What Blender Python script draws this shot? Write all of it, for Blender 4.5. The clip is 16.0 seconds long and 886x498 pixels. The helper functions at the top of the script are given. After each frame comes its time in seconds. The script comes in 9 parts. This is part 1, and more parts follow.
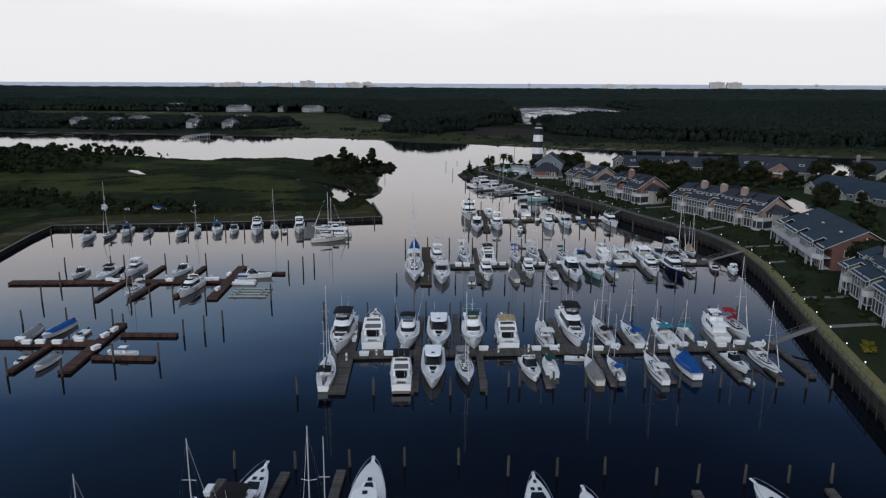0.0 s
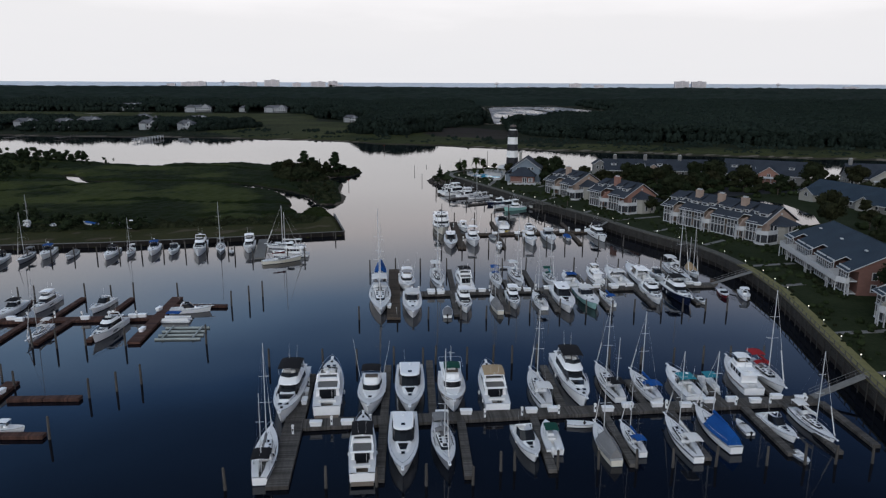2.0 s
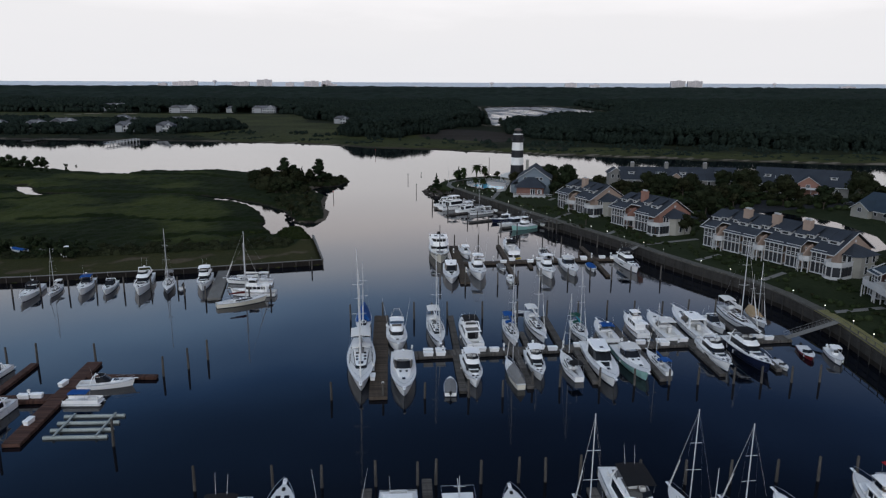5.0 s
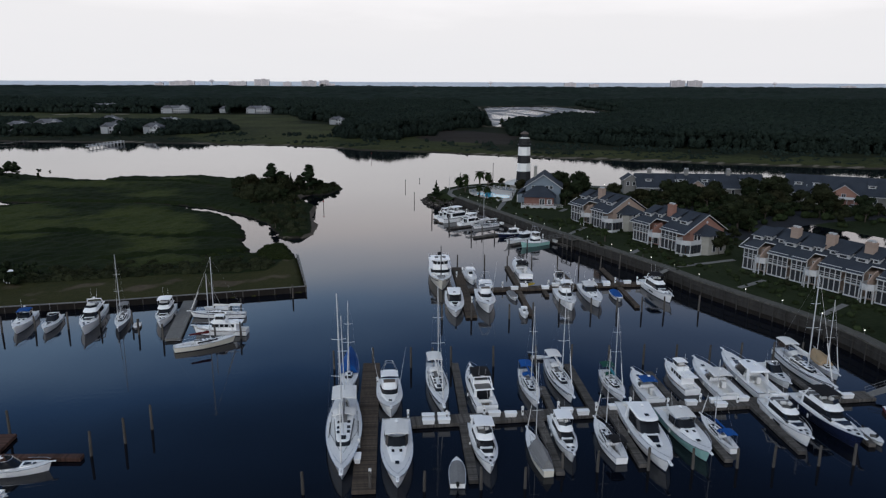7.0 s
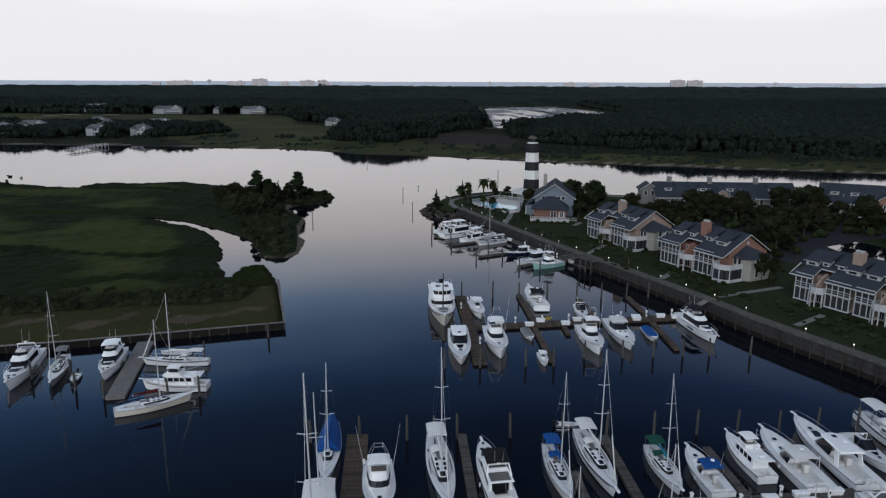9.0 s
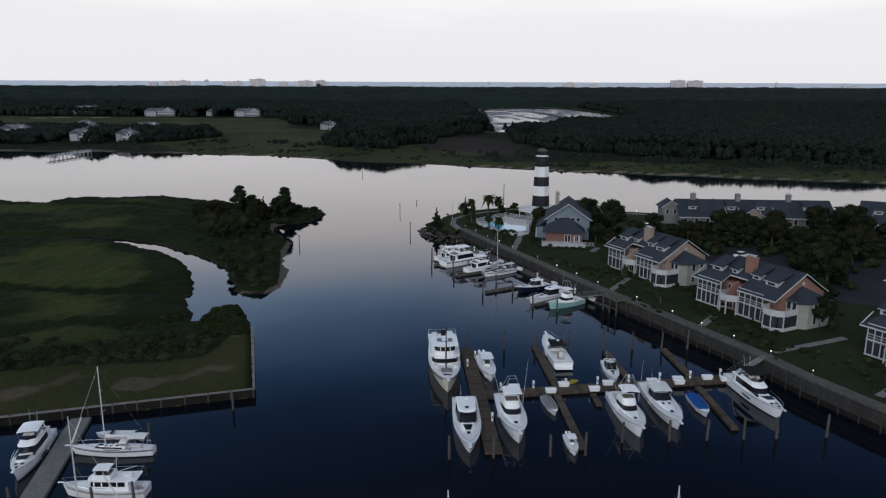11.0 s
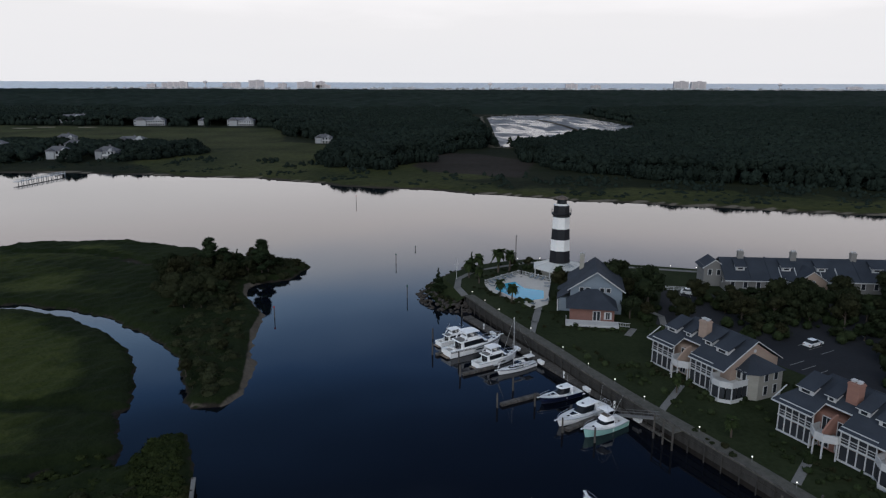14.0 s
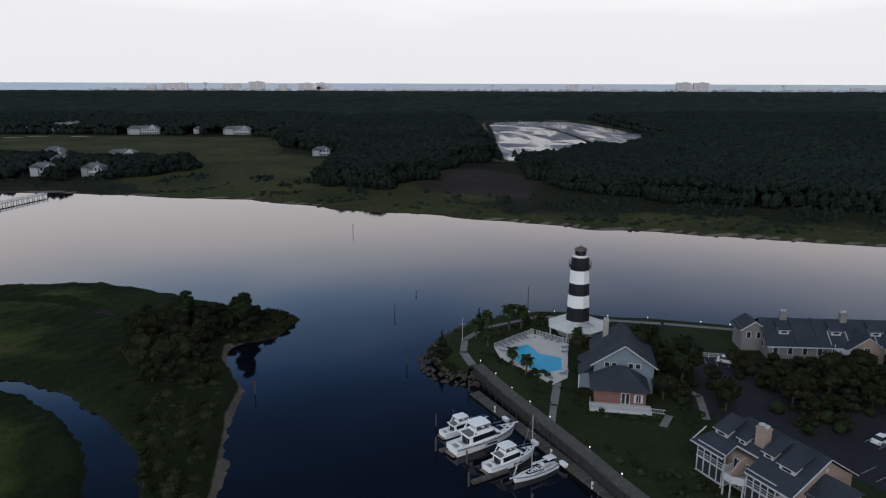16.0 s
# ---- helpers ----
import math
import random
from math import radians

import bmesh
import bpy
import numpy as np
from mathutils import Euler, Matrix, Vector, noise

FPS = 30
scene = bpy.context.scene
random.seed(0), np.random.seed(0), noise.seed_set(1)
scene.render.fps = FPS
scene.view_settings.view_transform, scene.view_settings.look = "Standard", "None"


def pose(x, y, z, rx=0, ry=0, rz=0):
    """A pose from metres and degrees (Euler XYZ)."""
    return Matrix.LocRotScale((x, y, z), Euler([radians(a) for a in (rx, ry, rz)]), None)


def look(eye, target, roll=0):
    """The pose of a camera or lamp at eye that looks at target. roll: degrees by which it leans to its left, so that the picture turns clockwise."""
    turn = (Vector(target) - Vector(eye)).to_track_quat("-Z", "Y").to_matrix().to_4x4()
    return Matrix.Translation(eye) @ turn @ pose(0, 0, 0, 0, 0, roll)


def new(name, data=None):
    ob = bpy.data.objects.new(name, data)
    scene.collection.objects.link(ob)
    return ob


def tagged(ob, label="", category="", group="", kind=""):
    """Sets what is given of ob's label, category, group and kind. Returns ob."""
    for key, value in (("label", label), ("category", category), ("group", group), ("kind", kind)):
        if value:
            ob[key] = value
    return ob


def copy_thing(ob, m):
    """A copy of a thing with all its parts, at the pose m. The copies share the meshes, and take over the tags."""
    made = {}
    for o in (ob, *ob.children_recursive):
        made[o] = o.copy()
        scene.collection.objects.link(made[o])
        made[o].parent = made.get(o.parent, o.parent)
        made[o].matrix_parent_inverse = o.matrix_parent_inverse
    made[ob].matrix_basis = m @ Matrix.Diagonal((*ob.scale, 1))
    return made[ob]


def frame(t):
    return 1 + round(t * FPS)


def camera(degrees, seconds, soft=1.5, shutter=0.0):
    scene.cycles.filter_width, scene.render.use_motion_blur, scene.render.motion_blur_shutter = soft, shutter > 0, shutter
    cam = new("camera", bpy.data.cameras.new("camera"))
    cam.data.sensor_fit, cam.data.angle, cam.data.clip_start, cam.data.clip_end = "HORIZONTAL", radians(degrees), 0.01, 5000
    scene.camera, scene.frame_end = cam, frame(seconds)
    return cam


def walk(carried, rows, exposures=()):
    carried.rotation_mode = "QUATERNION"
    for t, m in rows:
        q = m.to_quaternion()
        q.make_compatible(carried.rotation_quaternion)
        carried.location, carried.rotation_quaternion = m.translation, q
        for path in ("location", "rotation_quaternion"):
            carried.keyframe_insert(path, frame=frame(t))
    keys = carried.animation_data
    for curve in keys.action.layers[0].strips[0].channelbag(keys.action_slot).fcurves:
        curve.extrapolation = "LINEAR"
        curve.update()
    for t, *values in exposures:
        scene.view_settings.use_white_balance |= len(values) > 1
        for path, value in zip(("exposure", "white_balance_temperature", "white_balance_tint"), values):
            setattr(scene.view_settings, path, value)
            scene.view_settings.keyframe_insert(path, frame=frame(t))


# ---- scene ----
# camera: seconds, place in metres, then degrees turned right, looking down and rolled
cam = camera(63.38, 16.0, 1.25)
ROWS = [
    (0, -0.43, 1.38, 44.06, 0.044, 13.123, 0.246),
    (0.5, -0.67, 7.52, 44.06, 1.703, 13.146, 0.233),
    (1, -0.78, 13.63, 44.02, 2.127, 13.165, 0.227),
    (1.5, -0.76, 19.74, 43.96, 2.418, 13.172, 0.228),
    (2, -0.69, 25.83, 43.87, 2.613, 13.171, 0.233),
    (2.5, -0.58, 31.86, 43.78, 2.701, 13.170, 0.239),
    (3, -0.46, 37.76, 43.64, 2.779, 13.173, 0.238),
    (3.5, -0.36, 43.72, 43.56, 2.845, 13.174, 0.237),
    (4, -0.24, 49.69, 43.52, 2.930, 13.178, 0.235),
    (6.5, 0.46, 79.40, 43.36, 3.144, 13.222, 0.218),
    (7, 0.62, 85.34, 43.31, 3.173, 13.226, 0.217),
    (7.5, 0.78, 91.19, 43.19, 3.200, 13.230, 0.217),
    (8, 0.95, 96.93, 43.09, 3.231, 13.237, 0.216),
    (8.5, 1.10, 102.64, 43.09, 3.245, 13.241, 0.217),
    (9, 1.25, 108.35, 43.32, 3.265, 13.246, 0.219),
    (11.5, 2.17, 137.87, 46.43, 3.381, 13.274, 0.221),
    (12, 2.41, 143.89, 47.60, 3.403, 13.280, 0.219),
    (12.5, 2.69, 149.96, 49.17, 3.412, 13.291, 0.213),
    (13, 2.97, 156.01, 51.04, 3.373, 13.301, 0.211),
    (13.5, 3.27, 161.95, 53.05, 3.348, 13.313, 0.211),
    (14, 3.49, 167.87, 55.12, 3.304, 13.326, 0.211),
    (14.5, 3.69, 173.77, 57.21, 3.275, 13.341, 0.211),
    (15, 3.84, 179.71, 59.35, 3.234, 13.350, 0.210),
    (15.5, 3.97, 185.70, 61.49, 3.218, 13.357, 0.206),
    (16, 4.11, 191.73, 63.67, 3.218, 13.361, 0.202),
]
walk(cam, [(t, pose(x, y, z, 90 - down, -roll, -turn)) for t, x, y, z, turn, down, roll in ROWS])

# ---------------------------------------------------------------- light
world = bpy.data.worlds.new("dusk_sky")
scene.world = world
world.use_nodes = True
wn, wl = world.node_tree.nodes, world.node_tree.links
wn.clear()
SUN_ELEV, SUN_TURN = 7.0, 200.0
sky = wn.new("ShaderNodeTexSky")
sky.sky_type = "NISHITA"
sky.sun_disc = False
sky.sun_elevation = radians(SUN_ELEV)
sky.sun_rotation = radians(SUN_TURN)
sky.air_density, sky.dust_density, sky.ozone_density = 1.0, 1.0, 3.0
coord = wn.new("ShaderNodeTexCoord")
sep = wn.new("ShaderNodeSeparateXYZ")
wl.new(coord.outputs["Generated"], sep.inputs[0])
cloud_map = wn.new("ShaderNodeMapping")
cloud_map.inputs["Scale"].default_value = (1.6, 1.6, 9.0)
wl.new(coord.outputs["Generated"], cloud_map.inputs["Vector"])
cloud_noise = wn.new("ShaderNodeTexNoise")
cloud_noise.inputs["Scale"].default_value = 2.2
cloud_noise.inputs["Detail"].default_value = 5.0
wl.new(cloud_map.outputs[0], cloud_noise.inputs["Vector"])
# the cloud deck is thick and bright low down and thins out overhead
lift = wn.new("ShaderNodeMath")
lift.operation = "MULTIPLY_ADD"
lift.inputs[1].default_value = 0.10
wl.new(cloud_noise.outputs["Fac"], lift.inputs[0])
wl.new(sep.outputs["Z"], lift.inputs[2])
deck = wn.new("ShaderNodeValToRGB")
deck.color_ramp.interpolation = "EASE"
el = deck.color_ramp.elements
el[0].position, el[0].color = 0.50, (1, 1, 1, 1)
el[1].position, el[1].color = 0.85, (0.55, 0.55, 0.55, 1)
wl.new(lift.outputs[0], deck.inputs[0])
# bright haze at the horizon, a glowing cloud bank above it, then clear dusk blue and thin high cloud overhead
cloud_col = wn.new("ShaderNodeValToRGB")
ce = cloud_col.color_ramp.elements
SKY = ((0.03, (0.82, 0.82, 0.85)), (0.13, (0.86, 0.85, 0.87)), (0.20, (1.10, 1.07, 1.09)), (0.25, (1.17, 1.10, 1.12)), (0.30, (0.90, 0.93, 1.06)), (0.36, (0.46, 0.63, 0.93)), (0.43, (0.130, 0.250, 0.52)), (0.50, (0.062, 0.115, 0.240)), (0.58, (0.046, 0.070, 0.138)), (0.75, (0.40, 0.44, 0.54)), (0.95, (0.50, 0.53, 0.60)))
ce[0].position, ce[0].color = SKY[0][0], (*SKY[0][1], 1)
ce[1].position, ce[1].color = SKY[-1][0], (*SKY[-1][1], 1)
for at, colour in SKY[1:-1]:
    ce.new(at).color = (*colour, 1)
wl.new(lift.outputs[0], cloud_col.inputs[0])
bg_sky = wn.new("ShaderNodeBackground")
bg_sky.inputs["Strength"].default_value = 0.10
wl.new(sky.outputs[0], bg_sky.inputs["Color"])
bg_cloud = wn.new("ShaderNodeBackground")
bg_cloud.inputs["Strength"].default_value = 1.0
# the west keeps a little more warmth and the east is bluer
side = wn.new("ShaderNodeMapRange")
side.interpolation_type = "SMOOTHSTEP"
side.inputs["From Min"].default_value, side.inputs["From Max"].default_value = -0.38, 0.38
wl.new(sep.outputs["X"], side.inputs["Value"])
tint = wn.new("ShaderNodeMix")
tint.data_type = "RGBA"
tint.inputs["A"].default_value = (0.98, 1.14, 1.20, 1)
tint.inputs["B"].default_value = (0.52, 0.56, 0.64, 1)
wl.new(side.outputs[0], tint.inputs["Factor"])
cast = wn.new("ShaderNodeMix")
cast.data_type = "RGBA"
cast.blend_type = "MULTIPLY"
high = wn.new("ShaderNodeMapRange")
high.inputs["From Min"].default_value, high.inputs["From Max"].default_value = 0.20, 0.32
wl.new(sep.outputs["Z"], high.inputs["Value"])
wl.new(high.outputs[0], cast.inputs["Factor"])
wl.new(cloud_col.outputs[0], cast.inputs["A"])
wl.new(tint.outputs["Result"], cast.inputs["B"])
wl.new(cast.outputs["Result"], bg_cloud.inputs["Color"])
blend = wn.new("ShaderNodeMixShader")
wl.new(deck.outputs[0], blend.inputs[0])
wl.new(bg_sky.outputs[0], blend.inputs[1])
wl.new(bg_cloud.outputs[0], blend.inputs[2])
wout = wn.new("ShaderNodeOutputWorld")
wl.new(blend.outputs[0], wout.inputs["Surface"])

sun_data = bpy.data.lights.new("sun", "SUN")
sun_data.energy, sun_data.angle, sun_data.color = 1.3, radians(60), (0.95, 0.98, 1.0)
sun = new("sun", sun_data)
sun.matrix_world = look((0, 0, 200), (Vector((0, 0, 200)) - Vector((math.sin(radians(SUN_TURN)), math.cos(radians(SUN_TURN)), 0.65)))[:])

# ---------------------------------------------------------------- materials
def mat(name, a, b=None, rough=0.6, scale=1.0, metal=0.0, bump=0.0, fine=12.0, spec=0.5, stretch=(1, 1, 1), per=0.0, coat=0.0, planks=0.0):
    """Two scales of noise between the colours a and b, with fine relief. per: how much each object differs."""
    m = bpy.data.materials.new(name)
    m.use_nodes = True
    nt = m.node_tree
    bs = nt.nodes["Principled BSDF"]
    bs.inputs["Metallic"].default_value = metal
    bs.inputs["Specular IOR Level"].default_value = spec
    bs.inputs["Coat Weight"].default_value = coat
    b = b or tuple(c * 0.75 for c in a)
    tc = nt.nodes.new("ShaderNodeTexCoord")
    mp = nt.nodes.new("ShaderNodeMapping")
    mp.inputs["Scale"].default_value = stretch
    nt.links.new(tc.outputs["Object"], mp.inputs["Vector"])
    big, small = nt.nodes.new("ShaderNodeTexNoise"), nt.nodes.new("ShaderNodeTexNoise")
    big.inputs["Scale"].default_value, big.inputs["Detail"].default_value = 0.25 * scale, 4
    small.inputs["Scale"].default_value, small.inputs["Detail"].default_value = fine * scale * 0.25, 5
    nt.links.new(mp.outputs[0], big.inputs["Vector"])
    nt.links.new(mp.outputs[0], small.inputs["Vector"])
    add = nt.nodes.new("ShaderNodeMath")
    add.operation = "MULTIPLY_ADD"
    add.inputs[1].default_value = 0.6
    nt.links.new(small.outputs["Fac"], add.inputs[0])
    half = nt.nodes.new("ShaderNodeMath")
    half.operation = "MULTIPLY"
    half.inputs[1].default_value = 0.55
    nt.links.new(big.outputs["Fac"], half.inputs[0])
    nt.links.new(half.outputs[0], add.inputs[2])
    ramp = nt.nodes.new("ShaderNodeValToRGB")
    ramp.color_ramp.elements[0].position, ramp.color_ramp.elements[0].color = 0.36, (*b, 1)
    ramp.color_ramp.elements[1].position, ramp.color_ramp.elements[1].color = 0.74, (*a, 1)
    nt.links.new(add.outputs[0], ramp.inputs[0])
    out = ramp.outputs[0]
    if per:
        info = nt.nodes.new("ShaderNodeObjectInfo")
        hsv = nt.nodes.new("ShaderNodeHueSaturation")
        val = nt.nodes.new("ShaderNodeMath")
        val.operation = "MULTIPLY_ADD"
        val.inputs[1].default_value, val.inputs[2].default_value = per, 1 - per / 2
        nt.links.new(info.outputs["Random"], val.inputs[0])
        nt.links.new(val.outputs[0], hsv.inputs["Value"])
        nt.links.new(out, hsv.inputs["Color"])
        out = hsv.outputs[0]
    if planks:
        # boards laid across the length, each a little different
        xyz, cut, whole, pick = (nt.nodes.new("ShaderNode" + k) for k in ("SeparateXYZ", "Math", "Math", "TexWhiteNoise"))
        cut.operation, whole.operation, pick.noise_dimensions = "DIVIDE", "FLOOR", "1D"
        cut.inputs[1].default_value = planks
        nt.links.new(tc.outputs["Object"], xyz.inputs[0])
        nt.links.new(xyz.outputs["X"], cut.inputs[0])
        nt.links.new(cut.outputs[0], whole.inputs[0])
        nt.links.new(whole.outputs[0], pick.inputs["W"])
        board, shade = nt.nodes.new("ShaderNodeHueSaturation"), nt.nodes.new("ShaderNodeMath")
        shade.operation = "MULTIPLY_ADD"
        shade.inputs[1].default_value, shade.inputs[2].default_value = 0.75, 0.66
        nt.links.new(pick.outputs["Value"], shade.inputs[0])
        nt.links.new(shade.outputs[0], board.inputs["Value"])
        nt.links.new(out, board.inputs["Color"])
        out = board.outputs[0]
    nt.links.new(out, bs.inputs["Base Color"])
    rr = nt.nodes.new("ShaderNodeMath")
    rr.operation = "MULTIPLY_ADD"
    rr.inputs[1].default_value, rr.inputs[2].default_value = 0.15, rough - 0.07
    nt.links.new(small.outputs["Fac"], rr.inputs[0])
    nt.links.new(rr.outputs[0], bs.inputs["Roughness"])
    if bump:
        bp = nt.nodes.new("ShaderNodeBump")
        bp.inputs["Strength"].default_value, bp.inputs["Distance"].default_value = bump, 0.1 / scale
        nt.links.new(small.outputs["Fac"], bp.inputs["Height"])
        nt.links.new(bp.outputs[0], bs.inputs["Normal"])
    return m


def island_mat(name, a, b, rough=0.9, scale=1.0, spec=0.03, hue=0.0, vary=0.7):
    """Foliage and other joined pieces: each island of the mesh has its own shade."""
    m = mat(name, a, b, rough, scale, spec=spec)
    nt = m.node_tree
    bs = nt.nodes["Principled BSDF"]
    src = bs.inputs["Base Color"].links[0].from_socket
    geo = nt.nodes.new("ShaderNodeNewGeometry")
    hsv = nt.nodes.new("ShaderNodeHueSaturation")
    v = nt.nodes.new("ShaderNodeMath")
    v.operation = "MULTIPLY_ADD"
    v.inputs[1].default_value, v.inputs[2].default_value = vary, 1 - vary / 2
    nt.links.new(geo.outputs["Random Per Island"], v.inputs[0])
    nt.links.new(v.outputs[0], hsv.inputs["Value"])
    nt.links.new(src, hsv.inputs["Color"])
    nt.links.new(hsv.outputs[0], bs.inputs["Base Color"])
    if hue:
        # each plant leans to olive, brown or blue-green by itself
        info, turn = nt.nodes.new("ShaderNodeObjectInfo"), nt.nodes.new("ShaderNodeMath")
        turn.operation = "MULTIPLY_ADD"
        turn.inputs[1].default_value, turn.inputs[2].default_value = hue, 0.52 - hue
        nt.links.new(info.outputs["Random"], turn.inputs[0])
        nt.links.new(turn.outputs[0], hsv.inputs["Hue"])
        hsv.inputs["Saturation"].default_value = 0.88
    return m


def water_mat(name, body, rough, wave, strength, far=0.0):
    m = bpy.data.materials.new(name)
    m.use_nodes = True
    nt = m.node_tree
    bs = nt.nodes["Principled BSDF"]
    bs.inputs["IOR"].default_value = 1.333
    tc = nt.nodes.new("ShaderNodeTexCoord")
    n1, n2, n3 = (nt.nodes.new("ShaderNodeTexNoise") for _ in range(3))
    n1.inputs["Scale"].default_value, n1.inputs["Detail"].default_value = wave, 3
    n2.inputs["Scale"].default_value, n2.inputs["Detail"].default_value = 0.012, 3
    n3.inputs["Scale"].default_value, n3.inputs["Detail"].default_value = 0.05, 4
    for n in (n1, n2, n3):
        nt.links.new(tc.outputs["Object"], n.inputs["Vector"])
    ramp = nt.nodes.new("ShaderNodeValToRGB")
    ramp.color_ramp.elements[0].position, ramp.color_ramp.elements[0].color = 0.35, (*body, 1)
    ramp.color_ramp.elements[1].position, ramp.color_ramp.elements[1].color = 0.7, (*(c * 1.4 for c in body), 1)
    nt.links.new(n3.outputs["Fac"], ramp.inputs[0])
    nt.links.new(ramp.outputs[0], bs.inputs["Base Color"])
    # breezy and calm patches
    r = nt.nodes.new("ShaderNodeMath")
    r.operation = "MULTIPLY_ADD"
    r.inputs[1].default_value, r.inputs[2].default_value = 0.05, rough
    nt.links.new(n2.outputs["Fac"], r.inputs[0])
    nt.links.new(r.outputs[0], bs.inputs["Roughness"])
    bp = nt.nodes.new("ShaderNodeBump")
    bp.inputs["Strength"].default_value, bp.inputs["Distance"].default_value = strength, 0.1
    nt.links.new(n1.outputs["Fac"], bp.inputs["Height"])
    nt.links.new(bp.outputs[0], bs.inputs["Normal"])
    return m


def glass_mat(name, tint, rough=0.08):
    m = mat(name, tint, tuple(c * 0.6 for c in tint), rough + 0.07, 2.0, spec=0.32)
    return m


def zoned(name, colours, scale, ragged=0.35, fine=1.2):
    """Ground cover whose kinds (pairs of colours) follow the sheet's zone weights, with ragged edges between them."""
    m = bpy.data.materials.new(name)
    m.use_nodes = True
    nt = m.node_tree
    bs = nt.nodes["Principled BSDF"]
    bs.inputs["Roughness"].default_value = 0.95
    bs.inputs["Specular IOR Level"].default_value = 0.04
    tc = nt.nodes.new("ShaderNodeTexCoord")
    noises = []
    for sc, det in ((scale, 5), (scale * 7, 6), (fine, 4)):
        n = nt.nodes.new("ShaderNodeTexNoise")
        n.inputs["Scale"].default_value, n.inputs["Detail"].default_value = sc, det
        nt.links.new(tc.outputs["Object"], n.inputs["Vector"])
        noises.append(n)
    tone = nt.nodes.new("ShaderNodeMath")
    tone.operation = "MULTIPLY_ADD"
    tone.inputs[1].default_value = 0.5
    nt.links.new(noises[2].outputs["Fac"], tone.inputs[0])
    hf = nt.nodes.new("ShaderNodeMath")
    hf.operation = "MULTIPLY"
    hf.inputs[1].default_value = 0.6
    nt.links.new(noises[0].outputs["Fac"], hf.inputs[0])
    nt.links.new(hf.outputs[0], tone.inputs[2])
    out = None
    for k, (a, b) in enumerate(colours):
        ramp = nt.nodes.new("ShaderNodeValToRGB")
        ramp.color_ramp.elements[0].position, ramp.color_ramp.elements[0].color = 0.38, (*b, 1)
        ramp.color_ramp.elements[1].position, ramp.color_ramp.elements[1].color = 0.70, (*a, 1)
        nt.links.new(tone.outputs[0], ramp.inputs[0])
        if out is None:
            out = ramp.outputs[0]
            continue
        at = nt.nodes.new("ShaderNodeAttribute")
        at.attribute_name = "zone%d" % k
        add = nt.nodes.new("ShaderNodeMath")
        add.operation = "MULTIPLY_ADD"
        add.inputs[1].default_value = ragged
        nt.links.new(noises[1].outputs["Fac"], add.inputs[0])
        nt.links.new(at.outputs["Fac"], add.inputs[2])
        edge = nt.nodes.new("ShaderNodeMapRange")
        edge.inputs["From Min"].default_value, edge.inputs["From Max"].default_value = 0.38 + ragged / 2, 0.62 + ragged / 2
        nt.links.new(add.outputs[0], edge.inputs["Value"])
        mix = nt.nodes.new("ShaderNodeMix")
        mix.data_type = "RGBA"
        nt.links.new(edge.outputs[0], mix.inputs["Factor"])
        nt.links.new(out, mix.inputs["A"])
        nt.links.new(ramp.outputs[0], mix.inputs["B"])
        out = mix.outputs["Result"]
    nt.links.new(out, bs.inputs["Base Color"])
    bp = nt.nodes.new("ShaderNodeBump")
    bp.inputs["Strength"].default_value, bp.inputs["Distance"].default_value = 0.7, 0.35
    nt.links.new(noises[2].outputs["Fac"], bp.inputs["Height"])
    nt.links.new(bp.outputs[0], bs.inputs["Normal"])
    return m


WATER = water_mat("basin_water", (0.0022, 0.0034, 0.0065), 0.012, 1.3, 0.05)
# the sea's body colour is lightened to carry the distant haze
SEA = water_mat("haze_paled_sea_water", (0.40, 0.45, 0.49), 0.35, 0.05, 0.2)
GEL = mat("white_gelcoat", (0.92, 0.92, 0.91), (0.86, 0.86, 0.86), 0.30, 1.0, per=0.08, coat=0.3)
CREAM = mat("cream_gelcoat", (0.72, 0.68, 0.58), (0.62, 0.58, 0.49), 0.35, 1.0)
NAVY = mat("navy_gelcoat", (0.012, 0.018, 0.05), (0.008, 0.012, 0.03), 0.2, 1.0, coat=0.4)
TEALH = mat("teal_gelcoat", (0.36, 0.62, 0.57), (0.29, 0.53, 0.49), 0.3, 1.0, coat=0.3)
GREYH = mat("grey_gelcoat", (0.30, 0.31, 0.33), (0.22, 0.23, 0.25), 0.35, 1.0)
REDH = mat("red_gelcoat", (0.28, 0.02, 0.02), (0.2, 0.015, 0.015), 0.3, 1.0)
DECKM = mat("nonskid_deck", (0.80, 0.80, 0.79), (0.64, 0.64, 0.65), 0.6, 2.0, bump=0.1, per=0.15)
TEAK = mat("weathered_teak", (0.19, 0.145, 0.11), (0.11, 0.085, 0.065), 0.7, 2.0, stretch=(12, 1, 1), bump=0.2)
BOOT = mat("bottom_paint", (0.02, 0.025, 0.05), (0.012, 0.014, 0.03), 0.6, 1.0, per=0.4)
DARKGLASS = glass_mat("tinted_window", (0.012, 0.014, 0.018))
STEEL = mat("stainless_steel", (0.62, 0.63, 0.65), (0.5, 0.5, 0.52), 0.28, 3.0, metal=1.0)
ALU = mat("anodised_mast", (0.64, 0.65, 0.66), (0.50, 0.51, 0.52), 0.45, 3.0, metal=0.1)
BLACKC = mat("black_canvas", (0.016, 0.016, 0.018), (0.010, 0.010, 0.012), 0.85, 2.0, bump=0.3, spec=0.12)
BLUEC = mat("blue_canvas", (0.010, 0.085, 0.30), (0.007, 0.05, 0.20), 0.8, 2.0, bump=0.3, spec=0.12)
TEALC = mat("teal_canvas", (0.03, 0.24, 0.30), (0.02, 0.17, 0.22), 0.8, 2.0, bump=0.3, spec=0.12)
